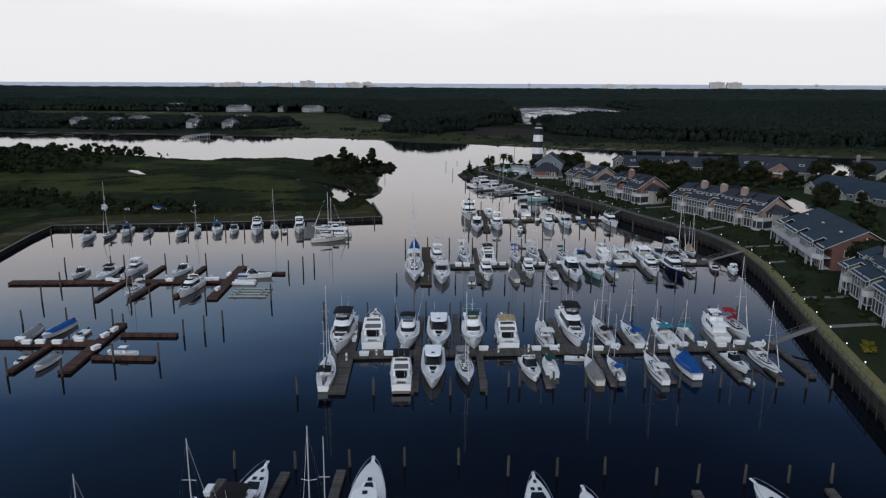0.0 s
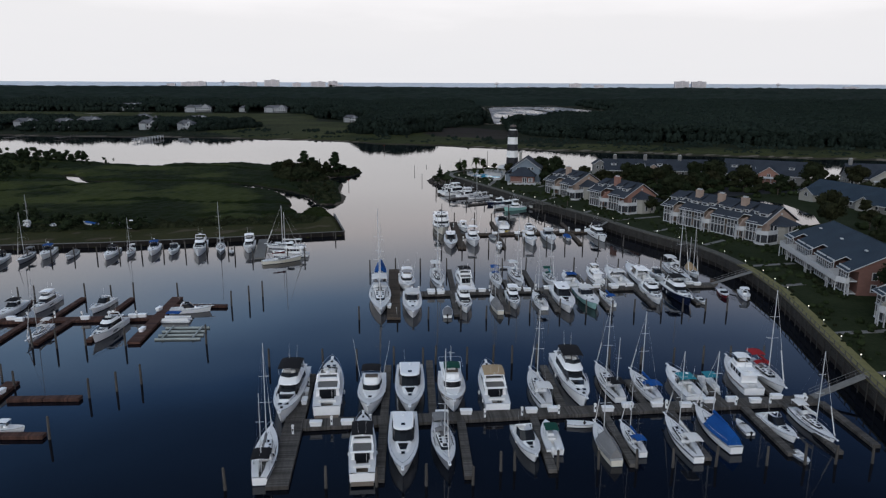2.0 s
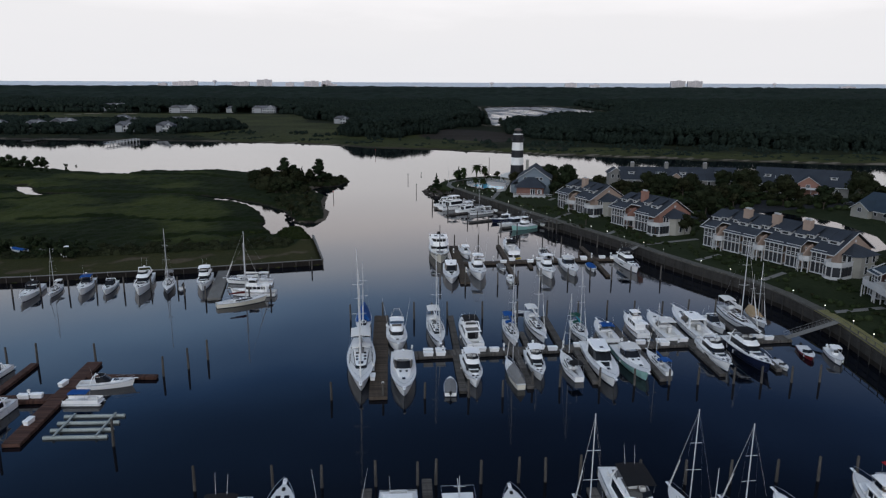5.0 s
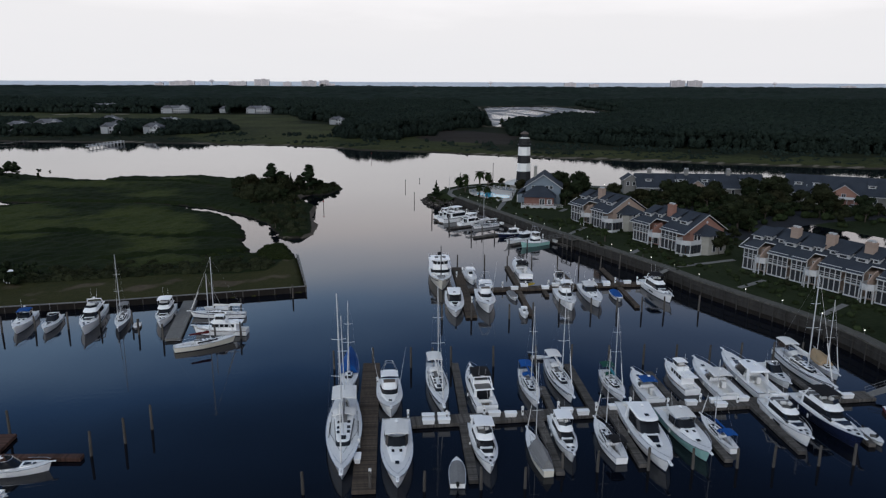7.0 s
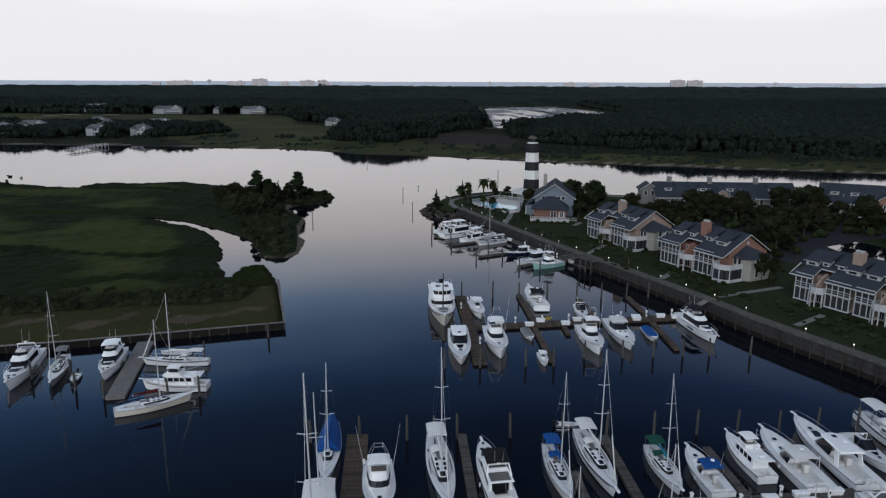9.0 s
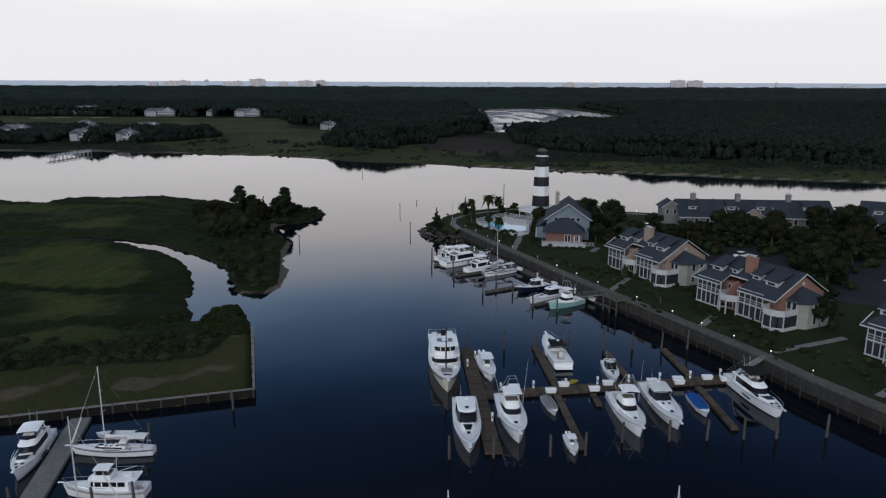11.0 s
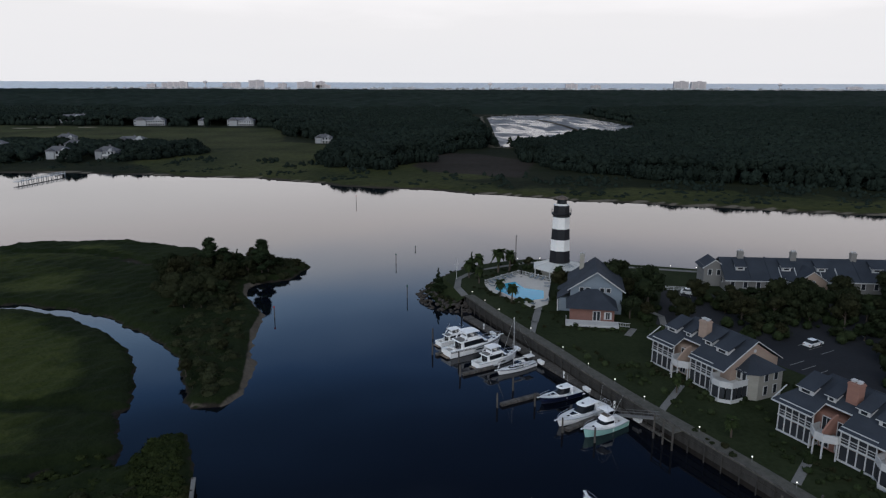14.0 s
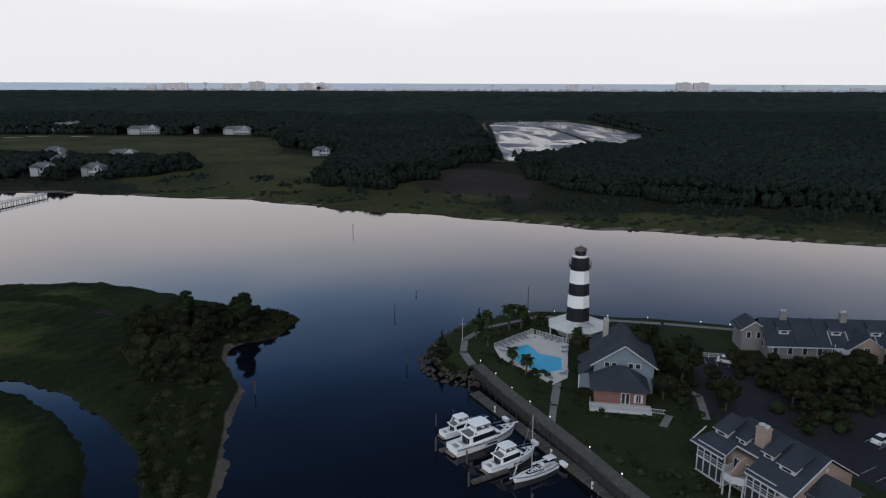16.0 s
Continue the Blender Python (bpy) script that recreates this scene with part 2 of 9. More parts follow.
GREENC = mat("green_canvas", (0.012, 0.075, 0.055), (0.008, 0.05, 0.038), 0.85, 2.0, bump=0.3, spec=0.12)
TANC = mat("tan_canvas", (0.42, 0.31, 0.19), (0.32, 0.23, 0.14), 0.85, 2.0, bump=0.3, spec=0.12)
REDC = mat("red_canvas", (0.36, 0.025, 0.03), (0.24, 0.018, 0.02), 0.85, 2.0, bump=0.3, spec=0.12)
MAROONC = mat("maroon_canvas", (0.10, 0.016, 0.018), (0.065, 0.011, 0.012), 0.85, 2.0, bump=0.3, spec=0.12)
GREYC = mat("grey_canvas", (0.22, 0.22, 0.22), (0.15, 0.15, 0.155), 0.85, 2.0, bump=0.3, spec=0.12)
VINYL = mat("white_vinyl", (0.74, 0.73, 0.71), (0.62, 0.61, 0.59), 0.5, 2.0)
RUBBER = mat("black_rubber", (0.02, 0.02, 0.02), (0.012, 0.012, 0.012), 0.7, 3.0, spec=0.12)
TIMBER = mat("grey_dock_timber", (0.105, 0.096, 0.088), (0.050, 0.046, 0.043), 0.85, 1.6, bump=0.4, stretch=(1, 7, 1), per=0.3, spec=0.12, planks=0.19)
TIMBER_B = mat("brown_dock_timber", (0.092, 0.072, 0.056), (0.048, 0.038, 0.031), 0.85, 1.6, bump=0.4, stretch=(1, 7, 1), per=0.3, spec=0.12, planks=0.19)
TIMBER_R = mat("reddish_dock_timber", (0.085, 0.045, 0.035), (0.048, 0.028, 0.023), 0.85, 1.6, bump=0.4, stretch=(7, 1, 1), per=0.3, spec=0.12, planks=0.19)
PILEM = mat("weathered_pile", (0.115, 0.105, 0.095), (0.038, 0.035, 0.032), 0.85, 2.0, bump=0.5, stretch=(4, 4, 1), per=0.3, spec=0.12)
WALLM = mat("bulkhead_timber", (0.024, 0.020, 0.017), (0.011, 0.010, 0.009), 0.85, 0.8, bump=0.4, stretch=(6, 6, 0.6), spec=0.12)
FACING = mat("facing_boards", (0.060, 0.057, 0.053), (0.026, 0.025, 0.023), 0.85, 0.8, bump=0.4, stretch=(6, 6, 0.6), spec=0.12)
CAPM = mat("walkway_boards", (0.115, 0.110, 0.095), (0.055, 0.055, 0.048), 0.85, 0.8, bump=0.3, stretch=(5, 5, 1), spec=0.15)
# moss and the glow of the path lamps share this yellow colour
MOSSY_LAMPLIT = mat("mossy_lamplit_boards", (0.22, 0.20, 0.085), (0.11, 0.105, 0.05), 0.85, 0.8, bump=0.3, stretch=(5, 5, 1), spec=0.15)
GRASS = mat("mown_grass", (0.029, 0.037, 0.018), (0.013, 0.019, 0.008), 0.95, 0.5, bump=0.5, spec=0.04)
MARSHD = mat("dark_rush", (0.028, 0.036, 0.014), (0.016, 0.024, 0.010), 0.95, 0.12, bump=0.7, fine=40, spec=0.04)
WETMUD = mat("wet_silt", (0.10, 0.10, 0.10), (0.06, 0.06, 0.062), 0.22, 0.05, bump=0.2)
SAND = mat("pale_sand", (0.26, 0.22, 0.17), (0.18, 0.15, 0.12), 0.9, 0.4, bump=0.3)
HEATH = mat("brown_heath", (0.055, 0.046, 0.036), (0.036, 0.032, 0.024), 0.95, 0.06, bump=0.6, fine=40, spec=0.04)
ASPH = mat("asphalt", (0.028, 0.029, 0.033), (0.017, 0.018, 0.021), 0.85, 0.5, bump=0.2, spec=0.12)
CONC = mat("concrete", (0.20, 0.195, 0.185), (0.12, 0.118, 0.112), 0.85, 0.7, bump=0.2, spec=0.2)
PAINT = mat("road_paint", (0.26, 0.26, 0.25), (0.12, 0.12, 0.12), 0.7, 2.0)
LEAF = island_mat("broad_leaves", (0.024, 0.032, 0.014), (0.009, 0.015, 0.006), hue=0.10)
PLANTING = island_mat("garden_leaves", (0.030, 0.040, 0.018), (0.011, 0.018, 0.007), scale=0.25)
PINE = island_mat("pine_needles", (0.020, 0.029, 0.015), (0.009, 0.016, 0.007))
# the bluish cast of distance haze is mixed into the far crowns' colour
WOODS = island_mat("far_canopy", (0.019, 0.028, 0.022), (0.011, 0.017, 0.014), scale=0.02, vary=0.25)
REED = island_mat("reed_tussocks", (0.024, 0.031, 0.011), (0.012, 0.019, 0.006), scale=0.3, vary=0.4)
wood_nt = WOODS.node_tree
wood_noise, wood_bump = wood_nt.nodes.new("ShaderNodeTexNoise"), wood_nt.nodes.new("ShaderNodeBump")
wood_noise.inputs["Scale"].default_value, wood_noise.inputs["Detail"].default_value = 0.9, 7
wood_bump.inputs["Strength"].default_value, wood_bump.inputs["Distance"].default_value = 0.5, 0.8
wood_nt.links.new(wood_nt.nodes["Texture Coordinate"].outputs["Object"], wood_noise.inputs["Vector"])
wood_nt.links.new(wood_noise.outputs["Fac"], wood_bump.inputs["Height"])
wood_nt.links.new(wood_bump.outputs[0], wood_nt.nodes["Principled BSDF"].inputs["Normal"])
PALM = island_mat("palm_fronds", (0.030, 0.042, 0.016), (0.015, 0.024, 0.009))
GOLD = island_mat("golden_leaves", (0.16, 0.13, 0.02), (0.09, 0.08, 0.015))
BARK = mat("bark", (0.09, 0.07, 0.055), (0.05, 0.04, 0.03), 0.95, 2.0, bump=0.6, stretch=(4, 4, 1))
SOLE = mat("grey_cockpit_sole", (0.15, 0.145, 0.14), (0.08, 0.078, 0.075), 0.7, 2.0)
ROCK = mat("rip_rap", (0.052, 0.043, 0.036), (0.022, 0.019, 0.017), 0.9, 1.0, bump=0.5, per=0.4)

# ---------------------------------------------------------------- mesh helpers
class Shape:
    """Collects the corners and faces of one mesh."""

    def __init__(self):
        self.v, self.f = [], []

    def add(self, verts, faces):
        n = len(self.v)
        self.v.extend(verts)
        self.f.extend([tuple(i + n for i in q) for q in faces])
        return self

    def box(self, x, y, z, sx, sy, sz, turn=0.0, taper=1.0):
        """A box with its base's centre at x, y, z; taper narrows the top."""
        c, s = math.cos(radians(turn)), math.sin(radians(turn))
        vs = []
        for k, w in ((0, 1.0), (1, taper)):
            for a, b in ((-1, -1), (1, -1), (1, 1), (-1, 1)):
                px, py = a * sx / 2 * w, b * sy / 2 * w
                vs.append((x + px * c - py * s, y + px * s + py * c, z + k * sz))
        return self.add(vs, [(3, 2, 1, 0), (4, 5, 6, 7), (0, 1, 5, 4), (1, 2, 6, 5), (2, 3, 7, 6), (3, 0, 4, 7)])

    def soft(self, x, y, z, sx, sy, sz, turn=0.0, e=0.05):
        """A box with chamfered edges all round."""
        e = min(e, sx / 3, sy / 3, sz / 3)
        c, s = math.cos(radians(turn)), math.sin(radians(turn))
        rings = []
        for zz, ins in ((0, e), (e, 0), (sz - e, 0), (sz, e)):
            ring = []
            hx, hy = sx / 2 - ins, sy / 2 - ins
            for px, py in ((-hx + e, -hy), (hx - e, -hy), (hx, -hy + e), (hx, hy - e), (hx - e, hy), (-hx + e, hy), (-hx, hy - e), (-hx, -hy + e)):
                ring.append((x + px * c - py * s, y + px * s + py * c, z + zz))
            rings.append(ring)
        return self.loft(rings)

    def loft(self, rings, closed=True, caps=True):
        n, vs, fs = len(rings[0]), [], []
        for r in rings:
            vs.extend(r)
        for i in range(len(rings) - 1):
            for j in range(n if closed else n - 1):
                k = (j + 1) % n
                fs.append((i * n + j, i * n + k, (i + 1) * n + k, (i + 1) * n + j))
        if caps:
            fs.append(tuple(range(n - 1, -1, -1)))
            fs.append(tuple((len(rings) - 1) * n + j for j in range(n)))
        return self.add(vs, fs)

    def tube(self, p, q, r, r2=None, n=6, caps=True):
        p, q = Vector(p), Vector(q)
        d = (q - p).normalized()
        u = d.orthogonal().normalized()
        w = d.cross(u)
        r2 = r if r2 is None else r2
        rings = [[tuple(c + (u * math.cos(2 * math.pi * k / n) + w * math.sin(2 * math.pi * k / n)) * rr) for k in range(n)] for c, rr in ((p, r), (q, r2))]
        return self.loft(rings, caps=caps)

    def pipe(self, pts, r, n=5):
        for a, b in zip(pts, pts[1:]):
            self.tube(a, b, r, n=n)
        return self

    def prism(self, pts, z0, z1):
        return self.loft([[(x, y, z0) for x, y in pts], [(x, y, z1) for x, y in pts]])

    def ball(self, x, y, z, rx, ry, rz, n=8, m=5):
        rings = []
        for i in range(m + 1):
            a = math.pi * (i + 0.02) / (m + 0.04) - math.pi / 2
            rings.append([(x + rx * math.cos(a) * math.cos(2 * math.pi * j / n), y + ry * math.cos(a) * math.sin(2 * math.pi * j / n), z + rz * math.sin(a)) for j in range(n)])
        return self.loft(rings)

    def quad(self, a, b, c, d):
        return self.add([a, b, c, d], [(0, 1, 2, 3)])

    def mesh(self, name, material, smooth=False):
        me = bpy.data.meshes.new(name)
        me.from_pydata([tuple(p) for p in self.v], [], self.f)
        me.materials.append(material)
        if smooth:
            me.polygons.foreach_set("use_smooth", [True] * len(me.polygons))
        me.update()
        return me


def part(name, shape, material, parent=None, label="", smooth=False):
    ob = new(name, shape.mesh(name, material, smooth))
    if parent:
        ob.parent = parent
    if label:
        ob["label"] = label
    return ob


def thing(name, label, category, group="", m=None):
    ob = new(name)
    ob.empty_display_size = 0.2
    if m is not None:
        ob.matrix_basis = m
    return tagged(ob, label, category, group)


def lerp(a, b, t):
    return a + (b - a) * t


def inside(px, py, poly):
    hit = np.zeros(px.shape, bool)
    n = len(poly)
    for i in range(n):
        x1, y1 = poly[i]
        x2, y2 = poly[(i + 1) % n]
        cond = ((y1 > py) != (y2 > py)) & (px < (x2 - x1) * (py - y1) / ((y2 - y1) if y2 != y1 else 1e-9) + x1)
        hit ^= cond
    return hit


def distance(px, py, poly, closed=True):
    best = np.full(px.shape, 1e9)
    n = len(poly)
    for i in range(n if closed else n - 1):
        x1, y1 = poly[i]
        x2, y2 = poly[(i + 1) % n]
        dx, dy = x2 - x1, y2 - y1
        t = np.clip(((px - x1) * dx + (py - y1) * dy) / (dx * dx + dy * dy + 1e-9), 0, 1)
        best = np.minimum(best, np.hypot(px - x1 - t * dx, py - y1 - t * dy))
    return best


def signed(px, py, poly):
    d = distance(px, py, poly)
    return np.where(inside(px, py, poly), d, -d)


def waves(x, y, seed, size, octaves=3):
    """Smooth pseudo-noise from sums of sines, about -1 to 1."""
    rs = np.random.RandomState(seed)
    out = np.zeros(np.shape(x))
    amp, total = 1.0, 0.0
    for o in range(octaves):
        for _ in range(5):
            a, ph = rs.uniform(0, 2 * np.pi), rs.uniform(0, 2 * np.pi)
            k = 2 * np.pi / size * (2 ** o) * rs.uniform(0.7, 1.3)
            out = out + amp * np.sin(k * (np.cos(a) * x + np.sin(a) * y) + ph) / 2.2
        total += amp
        amp *= 0.5
    return out / total


def sheet(name, xs, ys, height, material, zones=None, smooth=True):
    """A ground sheet over a grid. height(x, y) gives z; zones(x, y, z) the weights, 0 to 1, of the second and further kinds of cover."""
    gx, gy = np.meshgrid(xs, ys)
    gz = height(gx, gy)
    nx, ny = len(xs), len(ys)
    verts = np.stack([gx.ravel(), gy.ravel(), gz.ravel()], 1)
    i = np.arange(nx * ny).reshape(ny, nx)
    faces = np.stack([i[:-1, :-1].ravel(), i[:-1, 1:].ravel(), i[1:, 1:].ravel(), i[1:, :-1].ravel()], 1)
    top = verts[faces][:, :, 2].max(1)
    keep = top > -0.35
    faces = faces[keep]
    me = bpy.data.meshes.new(name)
    me.from_pydata(verts.tolist(), [], faces.tolist())
    me.materials.append(material)
    for k, w in enumerate(zones(verts[:, 0], verts[:, 1], verts[:, 2]) if zones else []):
        me.attributes.new("zone%d" % (k + 1), "FLOAT", "POINT").data.foreach_set("value", np.clip(w, 0, 1).astype(np.float32))
    me.polygons.foreach_set("use_smooth", [smooth] * len(me.polygons))
    me.update()
    return new(name, me)

# ---------------------------------------------------------------- water and ground
part("water", Shape().quad((-1500, -400, 0), (1500, -400, 0), (1500, 900, 0), (-1500, 900, 0)), WATER)
tagged(bpy.data.objects["water"], "calm dark blue basin and waterway water", "water", kind="structure")

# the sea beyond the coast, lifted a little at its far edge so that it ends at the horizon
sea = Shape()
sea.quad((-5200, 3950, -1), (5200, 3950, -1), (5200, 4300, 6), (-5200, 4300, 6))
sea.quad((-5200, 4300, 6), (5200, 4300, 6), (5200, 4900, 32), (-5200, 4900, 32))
tagged(part("sea", sea, SEA), "pale grey-blue sea along the horizon with haze in its colour", "water", kind="structure")

SOUTH_ISLE = [(-118, 214.5), (-84, 218), (-54, 223.3), (-20, 231.2), (-25.8, 259), (-27.8, 267), (-31, 273.5), (-35, 272.8), (-37, 264.8),
              (-42.6, 279), (-44.8, 289), (-48, 300.5), (-53, 312), (-61, 321.5), (-75, 333.5), (-88, 338.5), (-105, 341.8), (-128, 343), (-146, 348), (-170, 350), (-420, 330), (-420, 60), (-95, 60), (-104, 130), (-113.6, 180), (-117, 200)]
NORTH_ISLE = [(-23.8, 378.5), (-27, 369.5), (-29.5, 363.5), (-34.5, 361.5), (-38.6, 357.5), (-37.4, 350), (-33.6, 342.5), (-29.8, 333.5), (-29.6, 321), (-27, 303.5), (-25.3, 289.5), (-27.8, 282.8), (-33.3, 283.6), (-35.3, 290), (-40, 303), (-47.3, 315.3), (-57, 325.3),
              (-65, 333), (-76, 339.3), (-90, 343.7), (-106, 344.2), (-128, 345), (-148, 350.5), (-160, 353), (-420, 345), (-420, 515), (-260, 468), (-200, 438), (-141, 404), (-132, 405), (-120, 414), (-102, 416.4), (-78, 410), (-60, 398.5), (-40, 388.5)]
ISLE_WALL = [(-95, 60), (-104, 130), (-113.6, 180), (-117, 200), (-118, 214.5), (-84, 218), (-54, 223.3), (-20, 231.2), (-25.8, 259)]
LAWN_EDGE = [(-95, 60), (-104, 130), (-113.6, 180), (-117, 200), (-118, 213), (-84, 217), (-20, 229.8), (-25.2, 258.2), (-28.1, 256.4), (-29.2, 248.5), (-30.7, 244.2), (-36.8, 242), (-51, 241.5), (-80, 236), (-112, 232.5), (-124, 226), (-128, 190), (-118, 120), (-110, 60)]
GULLIES = [[(-44, 281), (-52, 284.5), (-62, 284), (-74, 285.5), (-96, 291), (-118, 288)], [(-39, 266), (-48, 262), (-60, 263), (-70, 258)], [(-140, 410), (-120, 398), (-96, 396), (-78, 386), (-70, 378)], [(-128, 345), (-138, 330), (-150, 318), (-180, 312)]]


def gully(x, y):
    out = np.full(np.shape(x), 99.0)
    for line in GULLIES:
        out = np.minimum(out, distance(x + waves(x, y, 14, 9, 2) * 0.9, y + waves(x, y, 15, 11, 2) * 0.9, line, closed=False))
    return out


def isle_height(x, y):
    wall = distance(x, y, ISLE_WALL, closed=False)
    wob = (waves(x, y, 3, 14, 3) * 0.9 + waves(x, y, 4, 3.2, 2) * 0.35) * np.clip((wall - 2) / 6, 0, 1)
    south = signed(x, y, SOUTH_ISLE)
    d = np.maximum(south, signed(x, y, NORTH_ISLE) + 0.2) + wob
    beach = np.clip((x + 40) / 5, 0, 1) * (y > 283) * (y < 372)
    z = np.clip(d * lerp(1.1, 0.5, beach), -0.8, 0.7) + np.clip((d - 0.6) * 0.35, 0, 0.6)
    inlet = distance(x + waves(x, y, 16, 12, 2) * 1.2, y, [(-128, 346), (-139, 341), (-146, 348), (-153, 358), (-161, 370)], closed=False)
    lawn = np.clip(signed(x, y, LAWN_EDGE) / 4 + 0.6, 0, 1) * (south > 0)
    tuss = np.clip(d - 0.8, 0, 1) * (1 - lawn)
    z = z + tuss * (waves(x, y, 8, 5, 3) * 0.28 + waves(x, y, 9, 30, 2) * 0.3)
    z = z - np.clip(2.6 - gully(x, y), 0, 1.3) * 0.62 * (1 - lawn)
    z = np.minimum(z, -0.5 + (inlet / 3.4) ** 2)
    return np.where(lawn > 0, lerp(z, np.minimum(1.22, d * 3 + 0.9), lawn), z)


def isle_zones(x, y, z):
    wall = distance(x, y, ISLE_WALL, closed=False)
    south, north = signed(x, y, SOUTH_ISLE), signed(x, y, NORTH_ISLE)
    d = np.maximum(south, north)
    # open cordgrass in the middle of each isle, darker rushes south of the long gully, along the creeks and on the
    # north isle; the gullies' crease shadow is painted with the same weight
    dark = 0.34 + 0.30 * waves(x, y, 21, 45, 3) + 0.8 * np.clip(1.2 - gully(x, y) / 3.2, 0, 1)
    dark = dark + 0.30 * np.clip((285 - y) / 8, 0, 1) * (south > 0) + 0.5 * (north > south) * np.clip((x + 95) / 20, 0.3, 1) + 0.35 * np.clip(1 - np.abs(d - 4) / 7, 0, 1)
    dark = np.maximum(dark, np.clip(1.2 + (signed(x, y, LAWN_EDGE) + 2) / 11, 0, 1) * (south > 0))
    dark = np.maximum(dark, 1.1 - d / 4)
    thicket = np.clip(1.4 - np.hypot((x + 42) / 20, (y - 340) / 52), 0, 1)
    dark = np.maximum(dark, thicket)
    mud = np.clip(1 - (z - 0.05) / 0.45, 0, 1)
    sand = np.clip(1.15 - (north + 0.2) / 1.3, 0, 1) * (x > np.where(y > 336, -41.5, -33.8)) * (y > 283) * (y < 361) * (north > -4)
    lawn = np.clip(signed(x, y, LAWN_EDGE) / 3 + 0.5, 0, 1) * (south > -1)
    bare = lawn * np.clip(0.35 + 0.7 * waves(x, y, 27, 14, 3) - 0.06 * np.abs(wall - 7), 0, 1)
    return [dark, mud, sand, lawn, bare]


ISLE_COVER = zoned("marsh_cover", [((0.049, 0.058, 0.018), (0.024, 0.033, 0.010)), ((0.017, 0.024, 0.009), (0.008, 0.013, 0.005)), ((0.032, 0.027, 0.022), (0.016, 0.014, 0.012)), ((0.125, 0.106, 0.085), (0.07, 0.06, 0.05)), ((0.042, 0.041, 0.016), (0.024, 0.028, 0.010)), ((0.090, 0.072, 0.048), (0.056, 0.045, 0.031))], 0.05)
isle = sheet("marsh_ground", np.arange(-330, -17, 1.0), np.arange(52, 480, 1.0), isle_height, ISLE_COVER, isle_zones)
tagged(isle, "marsh islands of green cordgrass with muddy and sandy edges", "ground", kind="structure")

FAR_SHORE = [(-1400, 690), (-420, 640), (-237, 606), (-180, 604), (-130, 590), (-80, 577), (-50, 562), (-29, 546), (14, 531), (54, 509), (90, 492), (137, 476), (168, 463), (203, 452), (330, 415), (1200, 180)]
FAR_LAND = FAR_SHORE + [(2600, 180), (2600, 3960), (-2600, 3960), (-2600, 690)]
LAGOON = [(84, 742), (100, 736), (125, 751), (154, 768), (190, 808), (224, 856), (277, 920), (281, 1030), (272, 1150), (250, 1275), (189, 1278), (141, 1250), (127, 1205), (109, 1008), (94, 858)]
MEADOWS = [[(-600, 1045), (-129, 968), (-98, 809), (-139, 748), (-190, 745), (-330, 800), (-600, 850)], [(-150, 745), (-96, 800), (-60, 770), (-30, 640), (20, 630), (60, 560), (0, 545), (-60, 575), (-140, 600), (-170, 640)]]
HEATHS = [(36, 700), (10, 620), (20, 590), (70, 560), (92, 640), (60, 690)]


def far_height(x, y):
    d = signed(x, y, FAR_LAND) + waves(x, y, 31, 40, 3) * 3.0
    z = np.clip(d * 0.16, -0.8, 1.3) + np.clip((d - 10) * 0.02, 0, 0.7) + waves(x, y, 33, 25, 2) * 0.15 * np.clip(d / 10, 0, 1)
    lag = signed(x, y, LAGOON)
    return np.where(lag > -14, lerp(z, np.where(lag > -4, 0.9, 3.4), np.clip((lag + 14) / 9, 0, 1)), z)


def far_zones(x, y, z):
    d = signed(x, y, FAR_LAND)
    meadow = np.zeros(x.shape)
    for poly in MEADOWS:
        meadow = np.maximum(meadow, 0.5 + signed(x, y, poly) / 20)
    meadow = np.maximum(meadow, (1.1 - (d - 26 - waves(x, y, 43, 60, 2) * 16) / 20) * (x > -130) * np.where(x > 40, 0.62, 0.8))
    heath = 0.5 + signed(x, y, HEATHS) / 14
    mud = np.clip(1 - (z - 0.2) / 0.5, 0, 1)
    sand = np.clip(1 - np.abs(z - 0.35) / 0.4, 0, 1) * (waves(x, y, 44, 45, 2) > np.where(x > 40, -0.6, 0.15)) + np.clip(1 - np.abs(signed(x, y, LAGOON) + 9) / 5, 0, 1) * 0.75
    return [meadow, heath, mud, sand]


far_xs = np.concatenate([np.arange(-1300, -420, 20), np.arange(-420, 420, 3.5), np.arange(420, 1301, 20)])
far_ys = np.concatenate([np.arange(180, 440, 12), np.arange(440, 780, 3.5), np.arange(780, 1340, 12), np.arange(1340, 3990, 100)])
FAR_COVER = zoned("far_cover", [((0.021, 0.025, 0.013), (0.009, 0.012, 0.007)), ((0.056, 0.060, 0.022), (0.016, 0.023, 0.010)), ((0.038, 0.032, 0.027), (0.021, 0.018, 0.015)), ((0.050, 0.042, 0.034), (0.03, 0.026, 0.021)), ((0.17, 0.145, 0.115), (0.10, 0.088, 0.072))], 0.02, fine=0.35)
far = sheet("ground", far_xs, far_ys, far_height, FAR_COVER, far_zones)
tagged(far, "far bank of dark marsh, meadow and brown heath", "ground", kind="structure")
wide = Shape()
for x0, x1 in ((-5200, -1290), (1290, 5200)):
    wide.quad((x0, 700, 1.0), (x1, 700, 1.0), (x1, 3960, 1.0), (x0, 3960, 1.0))
tagged(part("ground_far", wide, MARSHD), "flat dark wooded land reaching to the coast", "ground", kind="structure")


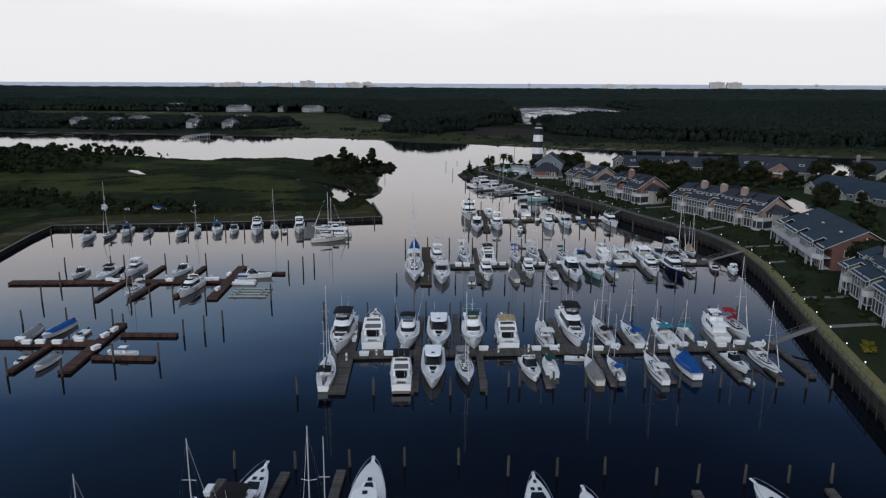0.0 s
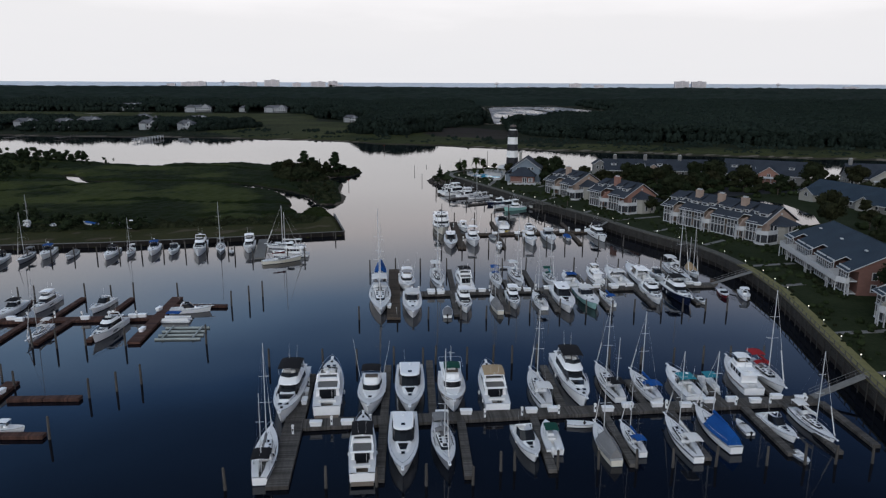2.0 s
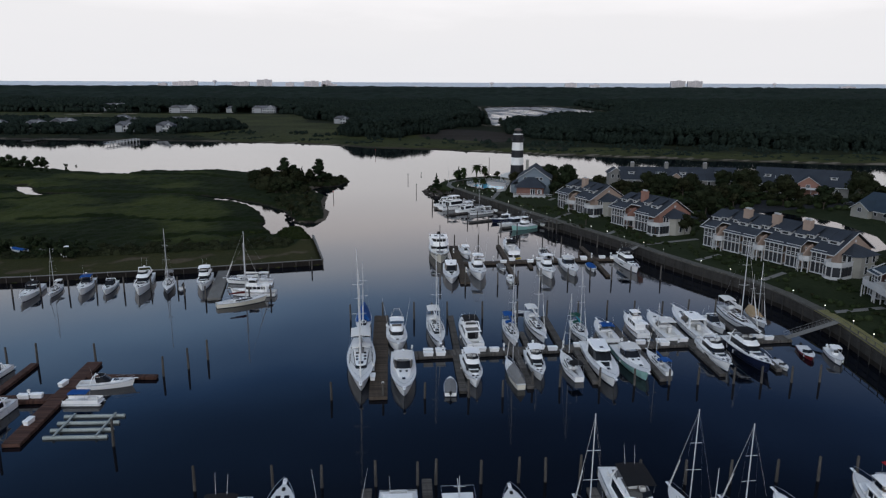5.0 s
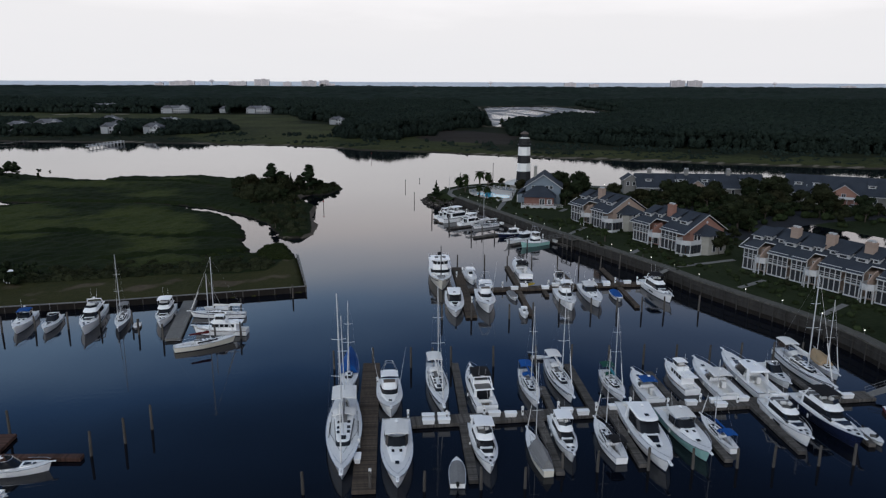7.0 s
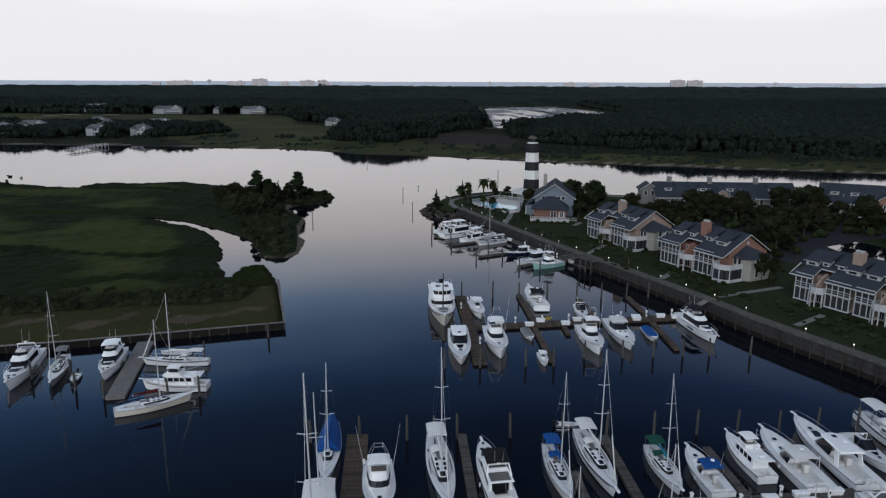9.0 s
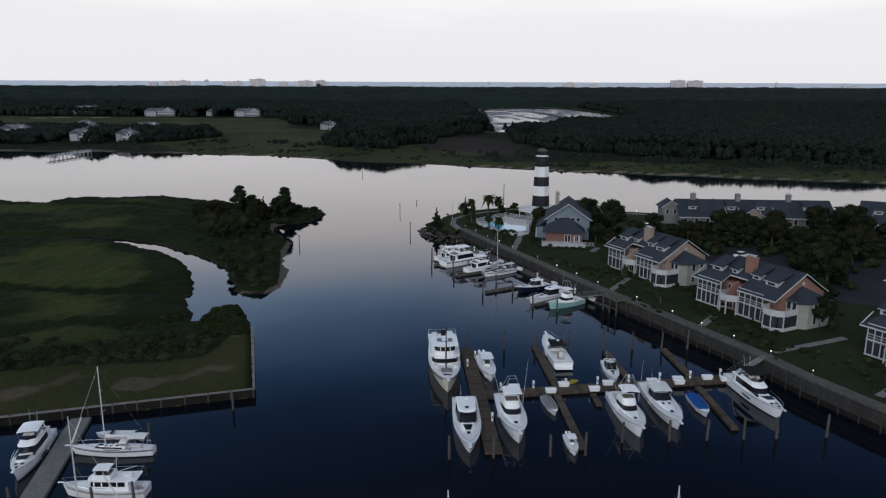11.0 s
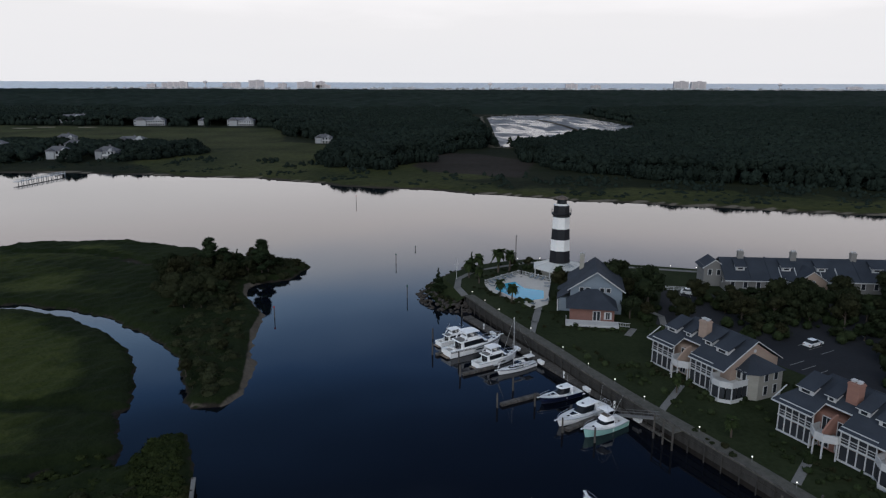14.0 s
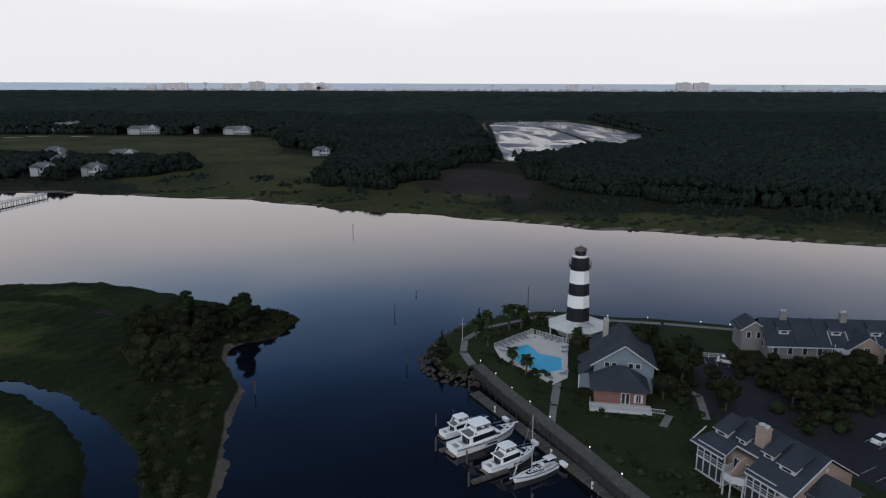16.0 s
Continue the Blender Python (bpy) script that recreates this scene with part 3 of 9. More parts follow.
def shallows():
    """Still shallow water over silt: shining lanes between dull wet banks, drawn out along the lagoon."""
    m = water_mat("lagoon_shallows", (0.02, 0.022, 0.026), 0.03, 0.8, 0.05)
    nt = m.node_tree
    bs = nt.nodes["Principled BSDF"]
    tc = nt.nodes.new("ShaderNodeTexCoord")
    mp = nt.nodes.new("ShaderNodeMapping")
    mp.inputs["Scale"].default_value = (0.045, 0.010, 1)
    mp.inputs["Rotation"].default_value = (0, 0, 0.25)
    nt.links.new(tc.outputs["Object"], mp.inputs["Vector"])
    no = nt.nodes.new("ShaderNodeTexNoise")
    no.inputs["Scale"].default_value, no.inputs["Detail"].default_value, no.inputs["Distortion"].default_value = 1.0, 7, 1.2
    nt.links.new(mp.outputs[0], no.inputs["Vector"])
    for socket, lo, hi in (("Roughness", (0.16,) * 3, (0.55,) * 3), ("Base Color", (0.04, 0.046, 0.055), (0.13, 0.14, 0.155)), ("Specular IOR Level", (0.20,) * 3, (0.02,) * 3)):
        ramp = nt.nodes.new("ShaderNodeValToRGB")
        ramp.color_ramp.elements[0].position, ramp.color_ramp.elements[0].color = 0.40, (*lo, 1)
        ramp.color_ramp.elements[1].position, ramp.color_ramp.elements[1].color = 0.56, (*hi, 1)
        nt.links.new(no.outputs["Fac"], ramp.inputs[0])
        nt.links.new(ramp.outputs[0], bs.inputs[socket])
    return m


SHALLOWS = shallows()
lag = Shape().prism(LAGOON, 1.15, 1.2)
tagged(part("lagoon", lag, SHALLOWS), "shallow shining lagoon ringed by an earth bank", "pond", kind="structure")
mudbar = Shape()
rs = np.random.RandomState(77)
for k in range(16):
    x, y = rs.uniform(100, 180), rs.uniform(780, 1240)
    if signed(np.array([x]), np.array([y]), LAGOON)[0] < 8:
        continue
    n = 16
    mudbar.prism([(x + rs.uniform(0.5, 1) * 22 * math.cos(2 * math.pi * j / n), y + rs.uniform(0.4, 1) * 16 * math.sin(2 * math.pi * j / n)) for j in range(n)], 1.1, 1.215 + 0.003 * (k % 5))
tagged(part("mud_bank", mudbar, WETMUD), "low grey mud banks lying in the lagoon", "mud bank", kind="stuff")
dyke = Shape()
dyke.loft([[(x - 3.4, y, 1.1), (x - 1.2, y, 2.0), (x + 1.2, y, 2.0), (x + 3.4, y, 1.1)] for x, y in ((190, 800), (192, 856), (195, 931), (198, 1024), (196, 1089), (189, 1150))])
tagged(part("dyke", dyke, HEATH), "narrow pale earth dyke across the lagoon", "dyke", kind="structure")

# village ground behind the bulkhead
WALK = [(52, 42), (55, 72), (59.2, 93.4), (63.9, 117), (70.8, 149), (73.2, 161), (74.6, 174), (74.7, 182.5), (74, 192), (72.1, 200.5), (69, 208), (65.6, 215.5), (61, 227), (58.7, 235), (56, 242), (50.6, 255.5), (46.8, 264.5), (42, 275.5), (36.3, 290), (33.4, 298.5), (29, 309.8), (24, 322.8), (19.2, 337)]
SHORE = [(17.4, 343), (15, 352), (17, 359), (23, 366), (31, 370.5), (40, 373.5), (49, 372.5), (58, 368), (68, 366.5), (80, 362.5), (90, 359), (140, 344), (200, 324), (330, 282), (900, 100)]
land = Shape()
outline = WALK + SHORE + [(900, -300), (40, -300)]
land.add([(x, y, 2.95) for x, y in outline], [tuple(range(len(outline) - 1, -1, -1))])
me = land.mesh("village_ground", GRASS)
bm = bmesh.new()
bm.from_mesh(me)
bmesh.ops.recalc_face_normals(bm, faces=bm.faces)
for fa in bm.faces:
    if fa.normal.z < 0:
        fa.normal_flip()
bmesh.ops.triangulate(bm, faces=bm.faces)
bm.to_mesh(me)
bm.free()
tagged(new("village_ground", me), "mown green lawns of the waterside village", "ground", kind="structure")


def offset(line, d):
    """The line moved d metres to its right."""
    out = []
    for i, (x, y) in enumerate(line):
        ax, ay = line[max(i - 1, 0)]
        bx, by = line[min(i + 1, len(line) - 1)]
        l = math.hypot(bx - ax, by - ay)
        out.append((x + (by - ay) / l * d, y - (bx - ax) / l * d))
    return out


def ribbon(line, d0, d1, z0, z1):
    a, b = offset(line, d0), offset(line, d1)
    return Shape().loft([[(p[0], p[1], z0), (q[0], q[1], z0), (q[0], q[1], z1), (p[0], p[1], z1)] for p, q in zip(a, b)])


def resample(line, step):
    out = []
    for (ax, ay), (bx, by) in zip(line, line[1:]):
        n = max(1, round(math.hypot(bx - ax, by - ay) / step))
        out += [(lerp(ax, bx, k / n), lerp(ay, by, k / n)) for k in range(n)]
    return out + [line[-1]]


bulk = thing("bulkhead", "long dark timber bulkhead with a boarded walkway on top", "sea wall")
tagged(bulk, kind="structure")
part("wall", ribbon(WALK, 0.0, 0.5, -1.0, 2.9), WALLM, bulk, "dark vertical timber sheeting")
part("facing", ribbon(WALK, -0.10, -0.004, 0.9, 2.92), FACING, bulk, "weathered grey facing boards")
part("waler", ribbon(WALK, -0.24, -0.104, 1.9, 2.1), FACING, bulk)
part("walkway", ribbon(WALK[7:], -0.35, 2.1, 2.96, 3.1), CAPM, bulk, "grey walkway boards")
part("walkway", ribbon(WALK[:8], -0.35, 2.1, 2.96, 3.1), MOSSY_LAMPLIT, bulk, "walkway boards yellowed with algae and painted lamplight")
part("kerb", ribbon(WALK, -0.35, -0.1, 3.104, 3.22), TIMBER, bulk)
for i, (x, y) in enumerate(resample(WALK[1:], 3.0)):
    part("fender_pile", Shape().tube((x - 0.40, y, -1), (x - 0.40, y, 2.85), 0.10, 0.10, 7), FACING, bulk)

# creek wall on the isle
isle_wall = thing("isle_bulkhead", "low grey timber retaining wall along the isle's lawn", "sea wall")
tagged(isle_wall, kind="structure")
part("wall", ribbon(ISLE_WALL, 0.0, 0.35, -0.8, 1.25), WALLM, isle_wall)
part("cap", ribbon(ISLE_WALL, -0.1, 0.5, 1.254, 1.36), CONC, isle_wall, "pale weathered cap")
for x, y in resample(ISLE_WALL, 3.2):
    part("wall_post", Shape().tube((x + 0.1, y - 0.25, -1), (x + 0.1, y - 0.25, 1.5), 0.13, 0.12, 6), PILEM, isle_wall)

# ---------------------------------------------------------------- docks, piles and dock furniture
def dock_main(label, x0, y0, x1, y1, width, material, fingers=(), floats=True):
    """A floating dock from point to point with its fingers: each (x, y, x2, y2, width)."""
    d = thing("floating_dock", label, "dock")
    for name, (ax, ay, bx, by, w) in [("main_walk", (x0, y0, x1, y1, width))] + [("finger", (*f[:4], f[4] * (0.85 if f[4] < 1.6 else 1.0))) for f in fingers]:
        l = math.hypot(bx - ax, by - ay)
        turn = math.degrees(math.atan2(by - ay, bx - ax))
        n = max(1, round(l / 6.0))
        for k in range(n):
            cx, cy = lerp(ax, bx, (k + 0.5) / n), lerp(ay, by, (k + 0.5) / n)
            s = Shape().soft(0, 0, 0, l / n - 0.06, w, 0.5, 0, 0.04)
            o = part(name, s, material, d)
            o.matrix_basis = pose(cx, cy, 0.06 if name == "main_walk" else 0.04, 0, 0, turn)
    return d


D1 = [(x, 112.2 + 0.07 * x, x, y, w) for x, y, w in ((-4.3, 98.2, 1.3), (5.8, 98.5, 1.3), (15.5, 99.5, 1.2), (25.2, 100.4, 1.2), (34.4, 101.5, 1.2), (45.0, 102.2, 1.2), (51.0, 102.3, 1.1), (56.5, 103.7, 1.2))]
D2 = [(x, 113.8 + 0.07 * x, x, y, w) for x, y, w in ((-4.3, 131.5, 1.3), (2.2, 133.2, 1.3), (11.8, 123.7, 1.2), (20.0, 130.6, 1.3), (31.6, 124.6, 1.2), (42.6, 126, 1.2), (51.0, 124.3, 1.2))]
dock_main("long grey timber floating dock with finger piers", -15, 112, 56.5, 117, 2.5, TIMBER, D1 + D2 + [(-15.5, 97.2, -16.4, 128.4, 2.5)])
C1 = [(x, 169.3 + 0.08 * x, x, y, w) for x, y, w in ((8.1, 156, 1.3), (18.0, 157.2, 1.2), (27.9, 158.4, 1.2), (38.2, 159, 1.2), (47.8, 160.4, 1.2), (57.3, 161.7, 1.1))]
C2 = [(x, 171.2 + 0.08 * x, x, y, w) for x, y, w in ((8.4, 189.7, 1.3), (20.3, 180.4, 1.1), (25.9, 188.6, 1.4), (37.5, 185, 1.2), (48.2, 186.4, 1.1), (58.3, 186.7, 1.1))]
dock_main("long grey timber floating dock with many finger piers", -2, 170.1, 66, 175.4, 2.5, TIMBER, C1 + C2)
dock_main("brown boarded pier head across the dock's end", -3.9, 154.5, -4.5, 190.2, 2.6, TIMBER_B)
B1 = [(25.2, 231.2, 25.0, 248.8, 1.3), (37.1, 231.4, 36.7, 245, 1.2), (47.1, 232.8, 47.0, 246.3, 1.2), (24.6, 228.5, 24.6, 213, 1.2), (46.6, 230.4, 46.2, 217.1, 1.2), (30, 228.7, 30, 225.1, 1.0)]
dock_main("grey brown floating dock with finger piers", 13.2, 229.2, 56.5, 233.6, 2.3, TIMBER_B, B1 + [(13.2, 212.5, 12.9, 248.2, 2.2)])
dock_main("grey floating dock running along the bulkhead", 18.6, 329, 45, 270, 2.2, TIMBER, [(27.7, 285.5, 20.3, 281.8, 1.1), (21.2, 298.7, 14.8, 295.2, 1.1), (35.5, 276.2, 29.5, 272.1, 1.1), (15.5, 308.5, 10.2, 305.5, 1.0)])
E1 = [(-77, 156.7, -76.8, 168.2, 1.3), (-67.7, 157, -67.6, 169.8, 1.3), (-57.7, 157, -57.6, 169.3, 1.3), (-71.2, 154.7, -71.2, 142, 1.3), (-63.6, 154.7, -64.2, 143.2, 1.3), (-55.7, 154.9, -55.8, 144.3, 1.3), (-47.5, 163.9, -37, 163.5, 1.2)]
dock_main("reddish brown floating dock with finger piers", -96, 154.6, -49, 156.5, 2.2, TIMBER_R, E1 + [(-47.8, 143.2, -48.5, 169.4, 2.2)])
F1 = [(-66.6, 115.7, -66.8, 104.7, 1.2), (-57, 121.4, -47, 121.4, 1.4), (-57, 110.7, -46.7, 110.4, 1.4)]
dock_main("reddish brown floating dock by small motorboats", -92, 116.9, -59.5, 117.1, 2.2, TIMBER_R, F1 + [(-58.4, 104.4, -59.4, 127.2, 2.0)])
dock_main("pale grey floating dock off the isle's wall", -41.8, 224.4, -38.6, 202.6, 2.6, CONC)
dock_main("grey timber dock walk with piers between moored boats", -60, 56.1, 60, 58.1, 2.5, TIMBER, [(-19.5, 57.5, -18.2, 75.6, 1.3), (-12.2, 57.5, -11.9, 76.1, 1.3), (26.8, 58.1, 27.6, 72.1, 1.2), (41.5, 58.1, 42.5, 72.6, 1.2), (-25.8, 57.5, -25.0, 74.1, 1.2)])


def gangway(x0, y0, z0, x1, y1, z1, label):
    """A ramp with rails from a dock up to the wall."""
    l = math.hypot(x1 - x0, y1 - y0)
    g = thing("gangway", label, "gangway", m=look((x0, y0, z0), (x1, y1, z1)) @ pose(0, 0, 0, -90))
    L = math.hypot(l, z1 - z0)
    part("ramp", Shape().soft(0, L / 2, 0.0, 1.3, L, 0.14), CONC, g)
    for s in (-1, 1):
        rail = Shape().tube((s * 0.62, 0, 1.0), (s * 0.62, L, 1.0), 0.024).tube((s * 0.62, 0, 0.55), (s * 0.62, L, 0.55), 0.018)
        part("handrail", rail, GREYC, g)
        for k in range(int(L / 1.5) + 1):
            part("post", Shape().tube((s * 0.62, k * 1.5, 0.1), (s * 0.62, k * 1.5, 1.0), 0.018, n=5), GREYC, g)


gangway(56, 117.4, 0.55, 64.2, 118.6, 3.15, "long grey metal gangway up to the bulkhead")
gangway(65.5, 175.1, 0.55, 74.6, 175.6, 3.15, "grey metal gangway from dock to walkway")
gangway(53.2, 233.6, 0.55, 58.9, 235.0, 3.15, "grey railed gangway from dock to walkway")
gangway(39.2, 276.2, 0.55, 43.5, 269.8, 3.0, "grey railed gangway along the bulkhead")
stage = thing("landing_stage", "small railed timber landing against the bulkhead", "platform", m=pose(44.4, 267.6, 0, 0, 0, -69))
part("deck", Shape().soft(0, 0, 2.86, 4.6, 2.0, 0.16), CAPM, stage)
for x in (-2.1, 0, 2.1):
    part("post", Shape().box(x, -0.9, -1.2, 0.22, 0.22, 5.2), PILEM, stage)
for z in (1.2, 3.5, 3.9):
    part("rail" if z > 3 else "brace", Shape().box(0, -0.92, z, 4.6, 0.08, 0.12), CAPM, stage)

pile0 = part("mooring_post", Shape().loft([[(r * math.cos(6.283 * k / 9), r * math.sin(6.283 * k / 9), z) for k in range(9)] for z, r in ((-1.5, 0.18), (0.4, 0.175), (2.55, 0.15), (2.66, 0.13), (2.72, 0.06))]), PILEM)
tagged(pile0, "weathered brown round timber mooring pile", "pile", "mooring piles")
PILES = []
for x in (-23, -14.6, -9.3, -3.4, 1.2, 3.2, 8.2, 12.4, 15.4, 19.3, 25.6, 30.8, 35.9, 41.2, 46, 50.4, 55.8):
    PILES.append((x, 132.8 - (x > 25) * 1.2, 3.0))
for x in (-21.2, -10.2, -4.6, 0.9, 6.1, 9.6, 11.2, 16.2, 21.0, 25.5, 29.8, 34.9, 41, 45.6, 49.3, 53.8, 57.5):
    PILES.append((x, 97.6 + 2.8 * (x > 8), 2.6))
for x in (-10.2, -4.2, 1.6, 4.9, 7.8, 14.4, 21, 26.6, 32.5, 38, 43.2, 48.6, 53.6, 58.9, 63.5, 68):
    PILES.append((x, 189.4 - 0.4 * (x > 30), 3.2))
for x in (-10.4, -3.2, 2.6, 8.8, 13.6, 18.4, 22.4, 28.3, 33.5, 38.7, 43, 48.4, 52.6, 57.2, 61.5):
    PILES.append((x, 155.0 + 3.0 * (x > 15), 2.7))
for x in (6.8, 13.2, 19.6, 25, 30.6, 36.7, 41.8, 47, 51.6, 57):
    PILES.append((x, 248.3 - 1.2 * (x > 28), 3.4))
for x in (7.6, 13.1, 20.2, 24.6, 30.2, 36.4, 41.4, 46.3, 50.7, 57.5):
    PILES.append((x, 211.9 + 3 * (x > 28), 3.0))
for x, y in ((10, 315.5), (9.5, 306.1), (14.3, 294.7), (19.6, 281.3), (28.9, 271.8), (14.6, 301.5), (26.2, 281.5), (23.4, 288), (33.2, 268.3), (17.6, 330.5)):
    PILES.append((x, y, 2.6))
for x, y in ((-80, 168.8), (-77, 169.2), (-67.6, 170.6), (-62, 169.8), (-57.6, 170.2), (-48.7, 170.2), (-71.2, 141.2), (-64.2, 142.4), (-55.8, 143.2), (-49, 142.8), (-60, 142), (-36.4, 164.4), (-33.5, 167.2), (-31.5, 170.8), (-35.6, 143.2), (-84, 152.9), (-90, 166.7), (-82, 141.7)):
    PILES.append((x, y, 3.3))
for x, y in ((-58.3, 103.7), (-66.8, 103.9), (-46.2, 122.1), (-46, 110.1), (-43.2, 124.2), (-40.6, 126.7), (-53, 109.5), (-74, 104.2), (-70, 128.2), (-61.5, 128.2), (-58.4, 125.7), (-78, 127.7)):
    PILES.append((x, y, 3.0))
for k in range(13):
    PILES.append((-112 + k * 5.3, 202 + k * 0.78, 3.0))
for x, y in ((-40.4, 203.4), (-31.6, 203.2), (-27.4, 203.6), (-30.4, 217.6), (-45.5, 206.3), (-22, 227)):
    PILES.append((x, y, 3.0))
for x, y in ((-24.5, 77.2), (-17.4, 77.2), (-11.1, 77.7), (-4.7, 77.9), (1.7, 78.2), (7.3, 75.8), (12.9, 75.8), (18.5, 76.2), (23.8, 74), (28.6, 74.4), (33.9, 74.4), (38.9, 74.5), (43.8, 74.5)):
    PILES.append((x, y, 2.3))
rng = random.Random(4)
pile0.matrix_basis = pose(*PILES[0][:2], PILES[0][2] - 2.72)
for x, y, h in PILES[1:]:
    copy_thing(pile0, pose(x, y, h - 2.72 + rng.uniform(-0.25, 0.25), rng.uniform(-1.5, 1.5), rng.uniform(-1.5, 1.5), rng.uniform(0, 360)))

box0 = thing("dock_box", "white fibreglass dock locker on the planks", "dock box", "dock boxes")
part("body", Shape().loft([[(-0.7, -0.3, 0), (0.7, -0.3, 0), (0.7, 0.3, 0), (-0.7, 0.3, 0)], [(-0.78, -0.36, 0.5), (0.78, -0.36, 0.5), (0.78, 0.36, 0.5), (-0.78, 0.36, 0.5)]]), GEL, box0)
part("lid", Shape().soft(0, 0, 0.504, 1.66, 0.82, 0.16, 0, 0.06), GEL, box0)
box0.matrix_basis = pose(-13, 111.4, 0.56)
BOXES = [(-9, 111.6, 0), (-2.5, 113.4, 0), (3.3, 113.7, 0), (6.6, 114, 0), (15.4, 114.1, 0), (18.4, 114.4, 0), (25.8, 114.2, 0), (28.8, 115.2, 0), (32.9, 115.3, 0), (36.8, 115, 0), (40.6, 116.3, 0), (43.9, 116.5, 0), (47, 116, 0), (50.6, 117.2, 0), (53.8, 116.5, 0), (-15.4, 118.2, 90), (-15.6, 121.2, 90),
         (3.6, 171, 0), (5.6, 171.1, 0), (3.6, 169.6, 0), (5.6, 169.7, 0), (9.8, 170.1, 0), (12.3, 171.3, 0), (14.4, 171.1, 0), (22, 171.8, 0), (24, 171.2, 0), (28.6, 172.6, 0), (32.4, 172.2, 0), (39.4, 173.4, 0), (43, 173.9, 0), (43.2, 172.6, 0), (47, 174.3, 0), (53, 174.7, 0), (60.6, 175.4, 0), (62, 174.5, 0),
         (-4.9, 160.8, 90), (18.6, 230.8, 0), (23.8, 229.2, 0), (26.2, 231.3, 0), (30.4, 229.5, 0), (33.0, 231.5, 0), (40, 231.9, 0), (44.2, 232.5, 0), (44, 231.3, 0), (49, 232.8, 0), (51.6, 232.1, 0),
         (23.2, 315.7, -66), (27.1, 306.5, -66), (30.6, 299.1, -66), (36.4, 286, -66), (41.8, 274, -66),
         (-74.5, 155.6, 0), (-72.6, 154.8, 0), (-61, 155.4, 0), (-52.6, 156.2, 0), (-51, 156.4, 0), (-48.2, 148.6, 85), (-49.2, 160.4, 80),
         (-72.5, 117.6, 0), (-68.4, 116.3, 0), (-65.5, 116.2, 0), (-62.4, 117.5, 0), (-59, 119.7, 75), (-57.8, 113.7, 70), (-58.7, 122.7, 80), (-70.6, 116.1, 0), (-25.3, 68.1, 88), (-25.5, 71.1, 88)]
for x, y, a in BOXES:
    copy_thing(box0, pose(x, y, 0.56, 0, 0, a))

ped0 = thing("power_pedestal", "white dockside power and light pedestal", "pedestal", "power pedestals")
part("post", Shape().soft(0, 0, 0, 0.26, 0.26, 1.0, 0, 0.03), GEL, ped0)
part("head", Shape().loft([[(-0.17, -0.17, 1.0), (0.17, -0.17, 1.0), (0.17, 0.17, 1.0), (-0.17, 0.17, 1.0)], [(-0.17, -0.17, 1.16), (0.17, -0.17, 1.16), (0.17, 0.17, 1.16), (-0.17, 0.17, 1.16)], [(-0.06, -0.06, 1.28), (0.06, -0.06, 1.28), (0.06, 0.06, 1.28), (-0.06, 0.06, 1.28)]]), VINYL, ped0)
part("socket_panel", Shape().box(0, -0.145, 0.45, 0.16, 0.02, 0.3), RUBBER, ped0)
ped0.matrix_basis = pose(-15.6, 124, 0.56)
for k in range(14):
    copy_thing(ped0, pose(-11 + k * 5.0, 111.5 + k * 0.35, 0.56, 0, 0, 0))
    if k < 13:
        copy_thing(ped0, pose(1 + k * 5.0, 171.1 + k * 0.39 - 0.9 * (k % 2), 0.56))
    if k < 8:
        copy_thing(ped0, pose(16.5 + k * 5.0, 230.3 + k * 0.5, 0.56))
    if k < 5:
        copy_thing(ped0, pose(-72 + k * 5.0, 156.4, 0.56))
for x, y in ((-3.3, 156.8), (-4.9, 163.8), (-3.3, 181.8), (14, 220.6), (12.4, 239.7), (14, 243.2), (21.6, 319.5), (29.2, 302.5), (33.6, 292), (39.4, 279), (-16.9, 103.2), (-15.6, 109.2)):
    copy_thing(ped0, pose(x, y, 0.56))

# channel marks in the fairway
for x, y, h in ((1.6, 381.7, 3.1), (7.9, 400, 1.3), (4.7, 346, 3.4), (-17.1, 491.8, 3.6), (-26.8, 331.5, 2.9)):
    mk = thing("channel_marker", "tall slender timber channel marker pole", "marker", "channel markers", pose(x, y, 0))
    part("pole", Shape().tube((0, 0, -2), (0, 0, h), 0.13, 0.10, 8), PILEM, mk)
    part("board", Shape().box(0, -0.16, h - 0.45, 0.34, 0.05, 0.4), GREENC if x > 0 else REDC, mk)

# slim lights along the walkway
lamp0 = thing("path_light", "slim dark bollard with a small lit globe", "path light", "path lights")
part("post", Shape().tube((0, 0, 0), (0, 0, 0.75), 0.04, 0.035, 6), GREYC, lamp0)
glow = bpy.data.materials.new("lamp_glass")
glow.use_nodes = True
glow.node_tree.nodes["Principled BSDF"].inputs["Emission Color"].default_value = (1.0, 0.93, 0.8, 1)
glow.node_tree.nodes["Principled BSDF"].inputs["Emission Strength"].default_value = 2.2
part("lens", Shape().ball(0, 0, 0.84, 0.1, 0.1, 0.09), glow, lamp0, "lit frosted globe")
spots = resample(offset(WALK[2:], 1.6), 8.5)
lamp0.matrix_basis = pose(*spots[0], 3.1)
for x, y in spots[1:]:
    copy_thing(lamp0, pose(x, y, 3.1))
for x, y in ((22.3, 364.5), (31.4, 369), (37.3, 371.2), (44, 371), (49.4, 370), (57, 366.5), (67, 364.8), (79.4, 360.8), (86, 358.5)):
    copy_thing(lamp0, pose(x, y, 2.98))

